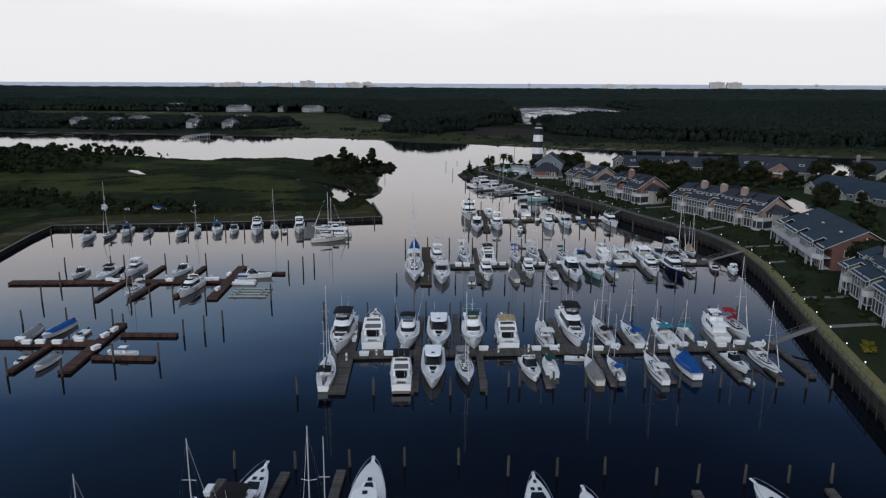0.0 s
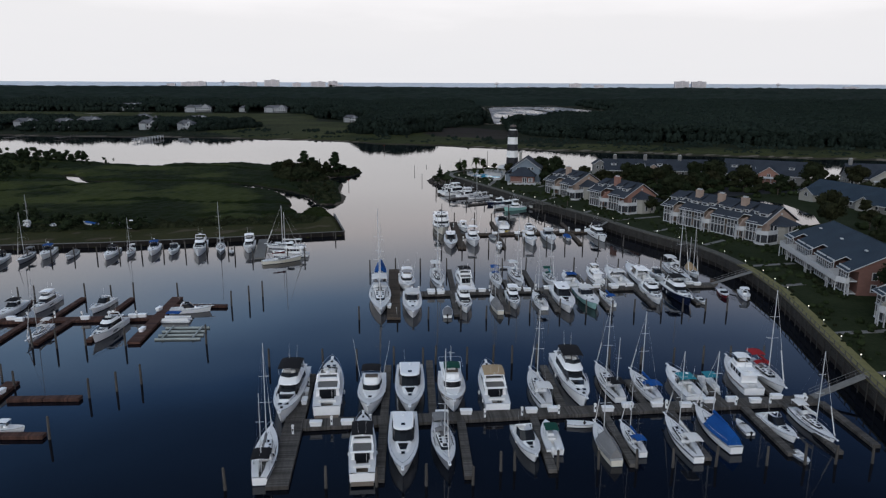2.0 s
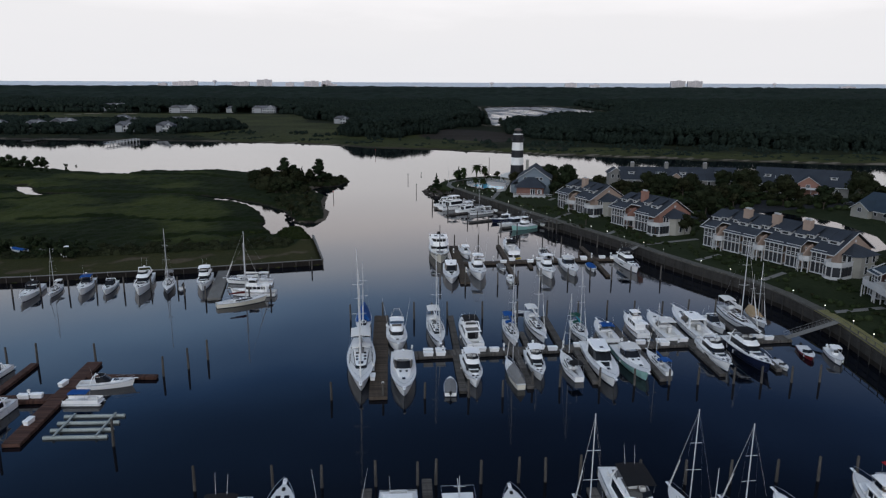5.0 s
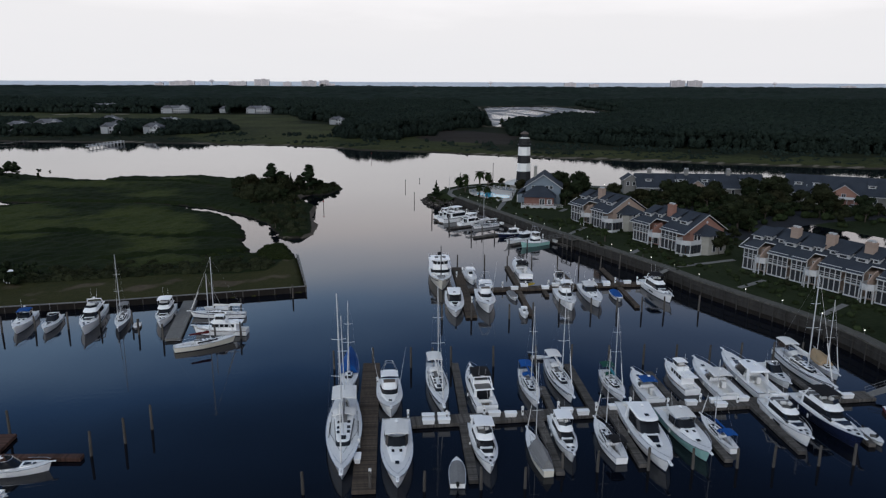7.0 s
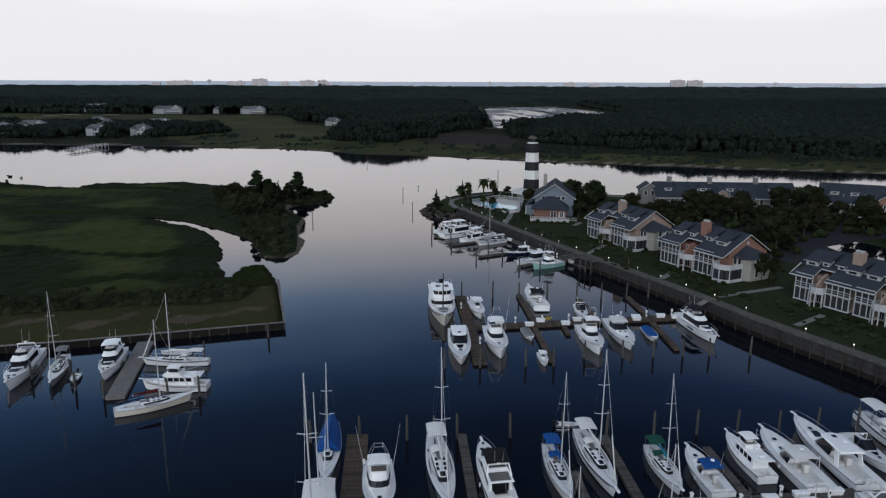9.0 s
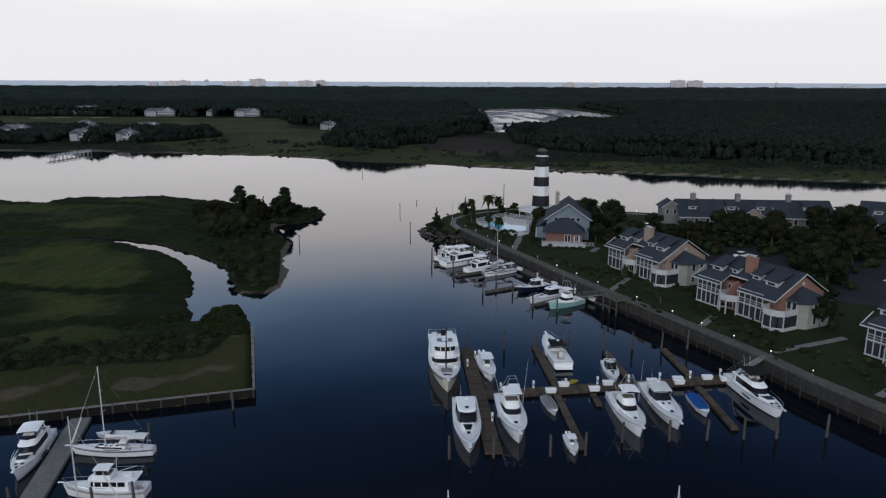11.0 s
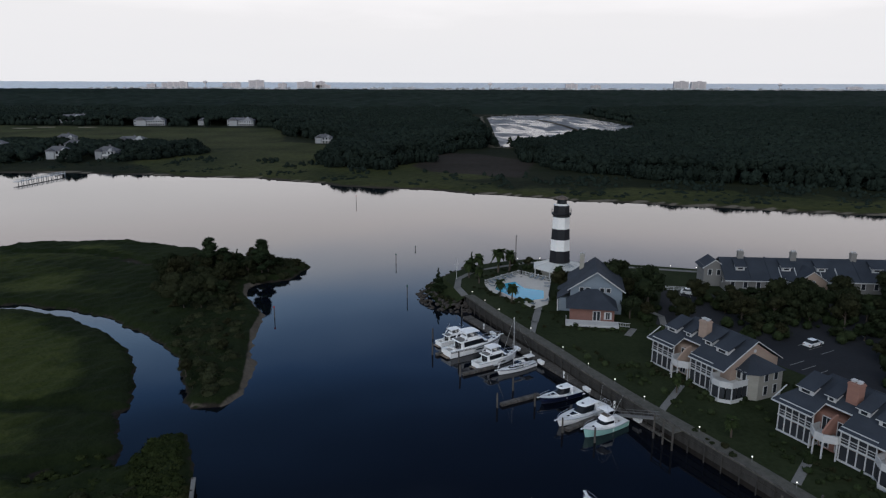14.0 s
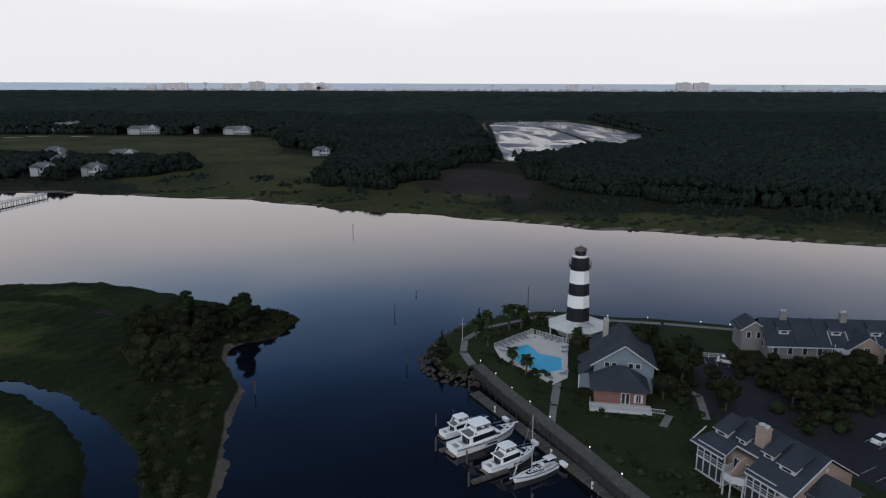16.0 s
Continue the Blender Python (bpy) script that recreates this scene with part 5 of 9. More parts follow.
def trawler(label, L=12.5, B=4.2, hullm=GEL, top=None, H=1.35, mast=True):
    boat = thing("trawler_yacht", label, "trawler", "boats in the marina")
    ln = hull_lines(L, B, H, 0.9, 0.86, 0.7)
    hull_parts(boat, ln, L, B, hullm, -L * 0.40, TEAK)
    c = (-L * 0.32, L * 0.17, B * 0.34, B * 0.31, H, H + 1.75, 0.35, 0.05, 0.06)
    part("deckhouse", cabin(*c), GEL, boat)
    glaze(boat, DARKGLASS, *c, H + 0.75, H + 1.5)
    for q in (-1, 1):
        for t in (0.25, 0.45, 0.65, 0.85):
            part("window_post", Shape().box(q * (B * 0.332 - 0.02 * t), lerp(-L * 0.30, L * 0.15, t), H + 0.8, 0.05, 0.16, 0.7), GEL, boat)
    part("trunk_cabin", cabin(L * 0.16, L * 0.36, B * 0.28, B * 0.18, H + 0.05, H + 0.65, 0.4, 0, 0.05), GEL, boat)
    part("boat_deck", cabin(-L * 0.42, L * 0.18, B * 0.40, B * 0.34, H + 1.75, H + 1.87, 0.1, 0, 0.0), GEL, boat)
    part("bridge_coaming", cabin(-L * 0.12, L * 0.14, B * 0.34, B * 0.30, H + 1.87, H + 2.55, 0.4, 0.0, 0.05), GEL, boat)
    part("bridge_well", Shape().soft(0, -L * 0.02, H + 2.53, B * 0.46, L * 0.15, 0.05), TEAK, boat)
    part("helm_seat", Shape().soft(0, -L * 0.04, H + 2.55, 1.2, 0.5, 0.5), VINYL, boat)
    if top:
        canopy(boat, -L * 0.10, L * 0.09, B * 0.29, H + 2.5, H + 3.6, top, "bimini")
    if top is GEL:
        bc = (-L * 0.10, L * 0.09, B * 0.28, B * 0.26, H + 2.5, H + 3.5, 0.3, 0.05, 0.04)
        glaze(boat, DARKGLASS, *bc, H + 2.62, H + 3.36)
    if mast:
        part("signal_mast", Shape().tube((0, -L * 0.15, H + 1.8), (0, -L * 0.17, H + 5.6), 0.06, 0.03, 6).tube((-0.6, -L * 0.16, H + 4.5), (0.6, -L * 0.16, H + 4.5), 0.03, n=5), ALU, boat)
        part("boom", Shape().tube((0, -L * 0.16, H + 2.6), (0, -L * 0.40, H + 3.6), 0.045, n=6), ALU, boat)
    part("tender", Shape().loft([[(x * 0.4, y - L * 0.30, H + z + 1.9) for x, z in ((-1.2, 0.4), (-0.9, 0.05), (0.9, 0.05), (1.2, 0.4))] for y in (-0.5, 0.0, 0.4)] + [[(x * 0.15, 0.8 - L * 0.30, H + z + 1.95) for x, z in ((-1.2, 0.4), (-0.9, 0.2), (0.9, 0.2), (1.2, 0.4))]]), GEL, boat)
    part("rails", Shape().pipe([(-B * 0.42, -L * 0.43, H + 2.6), (B * 0.42, -L * 0.43, H + 2.6), (B * 0.42, -L * 0.1, H + 2.6)], 0.022, 4).pipe([(-B * 0.42, -L * 0.43, H + 2.6), (-B * 0.42, -L * 0.1, H + 2.6)], 0.022, 4), STEEL, boat)
    bow_rail(boat, ln, L, -L * 0.1, 0.7)
    return boat


def sailboat(label, L=10.5, B=3.2, hullm=GEL, cover=BLUEC, bimini=None, mast=12.2, mizzen=False, H=1.0, stripe=None, whole=None):
    boat = thing("sailing_yacht", label, "sailboat", "boats in the marina")
    ln = hull_lines(L, B, H, 0.85, 0.58, 0.4, 16)
    hull_parts(boat, ln, L, B, hullm, -L * 0.17, stripe, floor=0.5, sole=SOLE, side=0.17 * B)
    c = (-L * 0.17, L * 0.24, B * 0.30, B * 0.20, H, H + 0.42, 0.9, 0.05, 0.10)
    part("coachroof", cabin(*c), GEL, boat)
    glaze(boat, DARKGLASS, *c, H + 0.10, H + 0.36)
    for q in (-1, 1):
        for y in (-0.07, 0.0, 0.06):
            part("cabin_light", Shape().soft(q * B * 0.14, L * y, H + 0.41, 0.34, 0.42, 0.05), DARKGLASS, boat)
        part("genoa_track", Shape().box(q * B * 0.40, -L * 0.02, H + 0.04, 0.07, L * 0.2, 0.04), BLACKC, boat)
        part("jib_sheet", Shape().pipe([(q * B * 0.36, -L * 0.24, H + 0.2), (q * B * 0.38, L * 0.02, H + 0.1), (0.1 * q, L * 0.32, H + 0.5)], 0.018, 4), BLACKC, boat)
    part("furled_jib", Shape().tube((0, L * 0.475, H + 0.75), (0, L * 0.33, H + 0.42 + mast * 0.36), 0.09, 0.05, 6), VINYL, boat)
    part("anchor_locker", Shape().soft(0, L * 0.42, H + 0.22, 0.4, 0.5, 0.05), GREYC, boat)
    for y in (L * 0.13, L * 0.30):
        part("deck_hatch", Shape().soft(0, y, H + (0.41 if y < L * 0.2 else 0.12), 0.62, 0.62, 0.06), DARKGLASS, boat)
    part("companionway", Shape().soft(0, -L * 0.12, H + 0.42, 0.7, L * 0.12, 0.09), GREYC, boat)
    for q in (-1, 1):
        part("winch", Shape().tube((q * B * 0.36, -L * 0.24, H), (q * B * 0.36, -L * 0.24, H + 0.25), 0.12, 0.09, 8), STEEL, boat)
    for q in (-1, 1):
        part("cockpit_bench", Shape().soft(q * B * 0.16, -L * 0.29, 0.52, B * 0.10, L * 0.2, 0.36), VINYL, boat)
    part("steering_wheel", Shape().loft([[((0.42 + 0.02 * math.cos(b)) * math.cos(math.pi * k / 6), -L * 0.36 + 0.02 * math.sin(b), 1.25 + (0.42 + 0.02 * math.cos(b)) * math.sin(math.pi * k / 6)) for b in (0.8, 2.4, 3.9, 5.5)] for k in range(13)], caps=False), STEEL, boat)
    part("steering_pedestal", Shape().tube((0, -L * 0.35, 0.5), (0, -L * 0.35, 1.3), 0.08), STEEL, boat)
    mast_rig(boat, L * 0.08, H + 0.42, mast, L * 0.34, cover, L, ln)
    if mizzen:
        part("mizzen_mast", Shape().tube((0, -L * 0.33, H), (0, -L * 0.33, H + mast * 0.72), 0.07, 0.045, 7).tube((-0.6, -L * 0.33, H + mast * 0.45), (0.6, -L * 0.33, H + mast * 0.45), 0.03, n=4), ALU, boat)
        part("mizzen_boom", Shape().tube((0, -L * 0.33, H + 1.6), (0, -L * 0.50, H + 1.7), 0.05), ALU, boat)
    if bimini:
        canopy(boat, -L * 0.42, -L * 0.22, B * 0.36, H, H + 1.95, bimini, "bimini")
        canopy(boat, -L * 0.19, -L * 0.10, B * 0.32, H + 0.4, H + 1.25, bimini, "spray_hood", 0.25, False)
    if whole:
        rings = []
        for k in range(8):
            t = k / 7
            y = lerp(-L * 0.46, L * 0.05, t)
            w, h = at_y(ln, y)
            z = H + 1.5 + 0.25 * math.sin(t * 3)
            rings.append([(-w, y, h + 0.05), (-w * 0.5, y, lerp(h, z, 0.62)), (0, y, z), (w * 0.5, y, lerp(h, z, 0.62)), (w, y, h + 0.05)])
        part("winter_cover", Shape().loft(rings, caps=True), whole, boat, "full cover over cockpit and cabin")
    bow_rail(boat, ln, L, L * 0.36, 0.6)
    for q in (-1, 1):
        pts = [(q * w * 0.96, y, h) for y, w, h in ln[1:-2]]
        part("lifeline", Shape().loft([[(x + d, y, z + 0.6 + e) for d, e in ((-0.01, -0.01), (0.01, -0.01), (0.0, 0.012))] for x, y, z in pts]), STEEL, boat)
    return boat


def console(label, L=7.0, B=2.5, hullm=GEL, top=GEL, H=0.85):
    boat = thing("centre_console_boat", label, "motorboat", "boats in the marina")
    ln = hull_lines(L, B, H, 0.95, 0.92, 0.5, 12)
    hull_parts(boat, ln, L, B, hullm, L * 0.30, None, teak=False, floor=0.3)
    part("console", Shape().soft(0, 0, 0.3, 0.9, 0.8, 1.0, 0, 0.08), GEL, boat)
    part("console_screen", Shape().quad((-0.42, 0.38, 1.3), (0.42, 0.38, 1.3), (0.38, 0.15, 1.75), (-0.38, 0.15, 1.75)), DARKGLASS, boat)
    part("leaning_post", Shape().soft(0, -L * 0.14, 0.3, 1.0, 0.5, 0.85, 0, 0.06), VINYL, boat)
    part("bow_seat", Shape().soft(0, L * 0.2, 0.3, B * 0.5, 1.0, 0.35), VINYL, boat)
    if top:
        canopy(boat, -L * 0.17, L * 0.10, B * 0.36, 0.6, 2.35, top, "t_top", 0.08)
    for q in (-1, 1):
        m = Shape().soft(q * 0.35, -L * 0.5 - 0.25, 0.75, 0.42, 0.6, 0.62, 0, 0.12).box(q * 0.35, -L * 0.5 - 0.25, -0.3, 0.14, 0.3, 1.1)
        part("outboard", m, RUBBER if hullm is not GEL else GEL, boat)
    return boat


def runabout(label, L=5.5, B=2.1, hullm=GEL, cover=None, H=0.65, cat="motorboat"):
    boat = thing("runabout" if L > 4.2 else "dinghy", label, cat, "small boats")
    ln = hull_lines(L, B, H, 0.95, 0.9, 0.35, 10)
    hull_parts(boat, ln, L, B, hullm, L * 0.15, None, teak=False, floor=0.22)
    if cover:
        part("boat_cover", Shape().loft([[(-w * 0.95, y, h + 0.03), (-w * 0.5, y, h + 0.2), (0, y, h + 0.3), (w * 0.5, y, h + 0.2), (w * 0.95, y, h + 0.03)] for y, w, h in ln[:-2]]), cover, boat)
    else:
        part("bench", Shape().soft(0, -L * 0.32, 0.22, B * 0.75, 0.4, 0.3).soft(0, -L * 0.02, 0.22, B * 0.8, 0.35, 0.32), VINYL, boat)
        if L > 4.2:
            part("windscreen", Shape().loft([[(-B * 0.4, L * 0.08, H), (0, L * 0.17, H + 0.05), (B * 0.4, L * 0.08, H)], [(-B * 0.36, L * 0.03, H + 0.45), (0, L * 0.1, H + 0.5), (B * 0.36, L * 0.03, H + 0.45)]], closed=False, caps=False), DARKGLASS, boat)
    part("outboard", Shape().soft(0, -L * 0.5 - 0.2, 0.5, 0.36, 0.5, 0.5, 0, 0.1).box(0, -L * 0.5 - 0.2, -0.3, 0.12, 0.25, 0.85), RUBBER, boat)
    return boat


def pontoon(label, L=8.0, B=2.6, top=None):
    boat = thing("pontoon_boat", label, "pontoon boat", "small boats")
    for q in (-1, 1):
        part("float_tube", Shape().tube((q * B * 0.38, -L / 2, 0.05), (q * B * 0.38, L * 0.42, 0.05), 0.32, n=9).tube((q * B * 0.38, L * 0.42, 0.05), (q * B * 0.38, L * 0.5, 0.2), 0.32, 0.05, 9), ALU, boat)
    part("platform", Shape().soft(0, 0, 0.38, B, L * 0.94, 0.1), DECKM, boat)
    f = Shape()
    for q in (-1, 1):
        f.box(q * (B / 2 - 0.06), 0, 0.5, 0.04, L * 0.86, 0.6)
    part("fence", f.box(0, L * 0.43, 0.5, B - 0.1, 0.04, 0.6), GEL, boat)
    for q, r in ((-0.3, 0.2), (0.3, -0.25)):
        part("seat", Shape().soft(B * q, L * r, 0.48, 0.6, 2.0, 0.5), VINYL, boat)
    if top:
        canopy(boat, -L * 0.3, L * 0.15, B * 0.46, 0.6, 2.5, top, "canopy", 0.08)
    return boat


LIB = {
    "flyblack": flybridge("white flybridge motor yacht with a black bimini", top=BLACKC),
    "flywhite": flybridge("white flybridge motor yacht with a white hardtop", top=GEL, hard=True),
    "flytan": flybridge("white motor yacht with a tan flybridge cover", top=TANC, L=12.5, B=3.9),
    "flyopen": flybridge("white flybridge cruiser with an open upper deck", L=13, B=3.9, top=None),
    "flynavy": flybridge("motor yacht with a navy blue hull and black top", hullm=NAVY, top=BLACKC),
    "flydark": flybridge("white motor yacht with dark bands and black canvas", top=BLACKC, stripe=NAVY, L=14.5),
    "flydarkhull": flybridge("white motor yacht with black stripes and a hardtop", top=GEL, hard=True, stripe=BLACKC, hullm=GEL),
    "expdark": express("black-hulled express cruiser with a white hardtop", L=10.5, B=3.5, hullm=NAVY, top=GEL),
    "teal": sportfish("teal-hulled fishing boat with a white hardtop and tower", hullm=TEALH, tower=True),
    "exphard": express("white express cruiser with a moulded hardtop", L=13, B=4.1, top=GEL),
    "expopen": express("white open express cruiser with radar arch", L=10.5, B=3.5, top=None),
    "exptan": express("white cruiser with a pale canvas top", L=12, B=3.9, top=VINYL, hard=False),
    "expteal": express("teal-hulled express cruiser with a white deck", L=12, B=3.8, hullm=TEALH, top=VINYL, hard=False),
    "expteal2": express("white cruiser with a teal canvas top", L=10, B=3.3, top=TEALC, hard=False),
    "expblue": express("small white cruiser with a blue canvas top", L=9, B=3.2, top=BLUEC, hard=False),
    "expblack": express("white express cruiser under black canvas", L=11, B=3.5, top=BLACKC, hard=False),
    "sport": sportfish("white sport fishing boat with flybridge and outriggers"),
    "sportblack": sportfish("white fishing boat with a black hardtop", top=BLACKC, tower=False),
    "trawl": trawler("white trawler yacht with a boxy deckhouse", top=GEL),
    "trawlgreen": trawler("white trawler yacht with a green bimini", top=GREENC, L=11.5),
    "sblue": sailboat("white sailing yacht with a blue sail cover", cover=BLUEC, bimini=BLUEC, mast=11.6),
    "sblue2": sailboat("white sailing yacht with royal blue boom tent", cover=BLUEC, whole=BLUEC, mast=9.6),
    "swhite": sailboat("white sailing yacht with a pale sail cover", cover=VINYL, stripe=NAVY, mast=11.6, bimini=VINYL),
    "sgreen": sailboat("white sailing yacht with a green canvas canopy", cover=TEALC, bimini=GREENC),
    "sred": sailboat("white sailing yacht with red canvas", cover=REDC, bimini=REDC),
    "smaroon": sailboat("cream sailing yacht with a maroon sail cover", hullm=CREAM, cover=MAROONC),
    "sblack": sailboat("white sailing yacht with a black bimini", cover=BLACKC, bimini=BLACKC),
    "sgrey": sailboat("cream sailing yacht under a grey cover", hullm=CREAM, cover=GREYC, whole=GREYC),
    "sdark": sailboat("grey-hulled sailing yacht with dark canvas", hullm=GREYH, cover=GREYC, bimini=GREYC),
    "stan": sailboat("sailing ketch under a tan cover", cover=TANC, whole=TANC, mizzen=True),
    "ketch": sailboat("white two-masted ketch with bare spars", L=13, B=3.8, cover=GREYC, mizzen=True, mast=13.4, bimini=VINYL),
    "kgrey": sailboat("grey and white ketch with a furled dark sail", L=13, B=3.6, cover=GREYC, mizzen=True, mast=12.5, stripe=NAVY, bimini=BLACKC),
    "ccwhite": console("white centre console boat with a T-top"),
    "ccgreen": console("white centre console boat with a green top", top=GREENC),
    "run": runabout("small white open runabout at the dock"),
    "runblue": runabout("small white runabout under a blue cover", cover=BLUEC),
    "rungrey": runabout("small open boat under a grey cover", cover=GREYC),
    "runred": runabout("small red and white runabout", hullm=REDH),
    "dinghy": runabout("small grey dinghy tied at the dock", 3.2, 1.5, GREYH, None, 0.45, "dinghy"),
    "pontteal": pontoon("small pontoon boat with a teal canopy", 4.8, 2.2, TEALC),
    "pontblue": pontoon("pontoon boat with a blue canopy", 8.0, 2.6, BLUEC),
}
SIZE = {"flytan": 12.5, "flyopen": 13, "flydark": 14.5, "exphard": 13, "expopen": 10.5, "exptan": 12, "expteal": 12, "expblue": 9, "expteal2": 10, "trawl": 12.5, "trawlgreen": 11.5, "ketch": 13, "kgrey": 13,
        "sport": 11, "teal": 11, "expdark": 10.5, "sportblack": 11, "expblack": 11, "pontteal": 4.8, "pontblue": 8, "dinghy": 3.2}
BOATS = """
flyblack -17.7 120.6 180 16.5;flyopen -12.4 122.4 -3 15.5;sportblack -6.3 120.5 181 12.5;exphard -0.9 122.2 180 15.5;trawlgreen 5.1 121 180 12;flytan 10.9 121.8 -1 13.6
swhite 17.6 121.6 -2 11.5;flyblack 23 124.1 180 15;kgrey 28.3 123.5 -2 12;sblue 33.2 121.9 -6 9.8;expteal2 38.9 122.2 -2 10.4;pontteal 43 122.3 4 4.8;trawl 48.8 124.8 3 11;sred 53 125.3 182 12
kgrey -18 104.2 -4 13 1.2;flyblack -6.6 105.2 -3 11.8;exphard -1.7 106.3 180 12.6;sdark 3.2 105.6 176 11;expopen 13.5 105.8 175 8.5;ccgreen 16.6 107.1 1 7.2;run 21.5 111 100 3.8;sgrey 23.1 105.3 -2 9.2;sblue 26.7 106.4 -4 8.2
swhite 32.9 106.2 -2 9.6;sblue2 38.1 108.4 -4 11;run 42.4 109.5 -2 5.6;expopen 46.6 108.7 175 9.2;swhite 51.2 109 178 8.8;dinghy 45.8 101.7 175 3.2
sblue2 -7.6 185.4 178 13.5;sport -1.5 177.4 177 11;swhite 5.3 180.4 177 14.5;flydark 11 179.4 -5 13;sblue 18.4 179.9 180 13;swhite 23.2 182 178 13;dinghy 22.3 191.8 100 3.2;sgreen 30.6 180.2 180 10
expblue 34.7 178.9 -2 9.3;trawl 41 182.1 -3 10.8;exptan 45.7 181.1 -1 13;exphard 51.3 182.6 0 13.2;expopen 56.1 182.7 183 10.6;swhite 61.1 184.3 181 14.6;stan 65.2 185.4 187 9
ketch -6.9 166.6 177 20;exptan -0.4 162.4 179 14;rungrey 6.4 157.9 3 5.5;flywhite 10 163 178 11;sgrey 16.2 161.8 -5 11;flywhite 20.1 164.9 181 13.6;sblack 25.3 164.1 -4 9.6;exphard 30.4 164.9 182 14;expteal 35.5 165.3 178 13
sblue 39.5 165.3 -4 9.2;flyopen 49.7 167.6 183 10;flynavy 55.2 167.8 179 14;run 58.7 163.8 183 6.2;runred 65.4 168.5 193 6.0;ccwhite 69.0 166.6 196 6.6
ccwhite 15.4 238.9 177 10.4;expblack 27.7 245.4 -2 12.6;exphard 10.5 219.7 182 12.5;sport 16.8 221.2 180 13.5;ccwhite 23.3 213.8 182 5.2;expopen 35.0 236.6 187 10;sport 33 221.6 181 12.5;exptan 38.8 224 182 13;runblue 44.1 224 184 6.5;flyblack 53.4 226.3 177 11.8;rungrey 22.9 225.2 176 5.6
flywhite 15.2 313.2 61 12.4 1.08;flydarkhull 18.3 308.4 60 14.0 1.1;flywhite 22.1 301.2 59 13.4 1.18;swhite 25.5 297.3 -121 8.8;expdark 31.1 284.2 -116 8.8 0.95;exphard 33.1 276.8 -125 9.8 1.05;teal 35.6 272.2 -122 9.2 1.05
expblue -67.7 211.9 168 10;expopen -62.5 211.2 170 10.6;flyopen -56 212.8 169 12;sdark -50.6 212.5 166 11;flywhite -43.5 214.4 171 14.4 1.12;run -35.4 219.7 -90 7.2;swhite -34.1 215.2 -88 9.4;trawl -31.4 206.0 -88 10.6;smaroon -32.4 199.9 64 10.0
expblack -101.5 201.5 166 9.5;sdark -96.4 204 172 10;expblue -93.2 208.3 168 10;rungrey -86.7 207.1 170 8;expblack -77 207.7 172 9.5;swhite -72.8 209.4 170 7.5;dinghy -47.2 210.1 168 3.6
expblack -77.3 160.8 176 9.6;flywhite -72.8 165 180 12.6;expopen -61.4 163.9 185 10.2;flyopen -54.3 149.2 184 9.4;swhite -65.6 147.9 178 8.4;expopen -43.3 160.9 84 9.6;pontblue -44.4 155.4 91 5.6;expopen -84 161.4 178 9
rungrey -72.5 120.3 174 8;runblue -69 123.1 186 7.4;run -64 121.1 182 7.4;run -67.6 108.9 174 6;rungrey -63 107.9 182 6.2;ccwhite -52.4 112.3 94 5.2
swhite -31.6 55.3 0 9.5;swhite -22.5 57.1 2 12;expopen -26.6 64.7 4 10;flyblack -20.9 66.1 6 14;ketch -11.4 56.1 180 11.5;exphard -8.2 67.7 0 14;flywhite -1.8 60.1 0 11;flyopen 9.7 64.9 0 12.4;expblack 15.2 64.1 -3 11;expopen 20.5 62.3 -4 11;expopen 27.1 62.9 -4 10.5;exptan 35.2 65.3 -12 12.5;expopen 45 62.1 -6 11
"""
used = set()
rng = random.Random(11)
for row in BOATS.replace("\n", ";").split(";"):
    if not row.strip():
        continue
    kind, *nums = row.split()
    x, y, head, length = map(float, nums[:4])
    stout = float(nums[4]) if len(nums) > 4 else 1.0
    base = SIZE.get(kind, 14.0 if kind.startswith("fly") else 5.5 if kind.startswith("run") else 7.0 if kind.startswith("cc") else 10.5)
    k = length / base
    kz = k ** 0.75 * 0.95 * stout
    m = pose(x, y, rng.uniform(-0.04, 0.04), 0, rng.uniform(-1, 1), -head) @ Matrix.Diagonal((kz * (0.88 if kind[0] in "sk" and kind[:3] != "spo" else 0.95), k, kz, 1))
    if kind in used:
        copy_thing(LIB[kind], m)
    else:
        LIB[kind].matrix_basis = m
        used.add(kind)
for kind, ob in LIB.items():
    if kind not in used:
        for part_ob in ob.children_recursive:
            bpy.data.objects.remove(part_ob)
        bpy.data.objects.remove(ob)

# the long old trawler at the pier head
big = thing("passenger_trawler", "long white trawler with pilot house, mast and wheelhouse windows", "trawler", m=pose(8.7, 239.3, 0, 0, 0, 180) @ Matrix.Diagonal((0.94, 0.84, 0.95, 1)))
bl = hull_lines(22.0, 5.4, 1.5, 0.9, 0.85, 0.9, 16)
hull_parts(big, bl, 22.0, 5.4, CREAM, -9.0, BOOT)
c = (-9.0, 2.2, 2.3, 2.2, 1.5, 3.3, 0.2, 0.05, 0.05)
part("deckhouse", cabin(*c), GEL, big)
glaze(big, DARKGLASS, *c, 2.2, 2.9)
part("boat_deck", Shape().soft(0, -4.2, 3.3, 5.0, 12.0, 0.12), GEL, big)
c2 = (-2.6, 1.9, 1.9, 1.7, 3.4, 5.2, 0.25, 0.05, 0.06)
part("pilot_house", cabin(*c2), GEL, big)
glaze(big, DARKGLASS, *c2, 4.15, 4.85)
part("pilot_house_roof", Shape().soft(0, -0.4, 5.2, 4.4, 5.4, 0.14), GEL, big)
for q in (-0.8, 0.0, 0.8):
    part("window_post", Shape().box(q, 1.86 - 0.08 * abs(q), 4.05, 0.1, 0.08, 0.9), GEL, big)
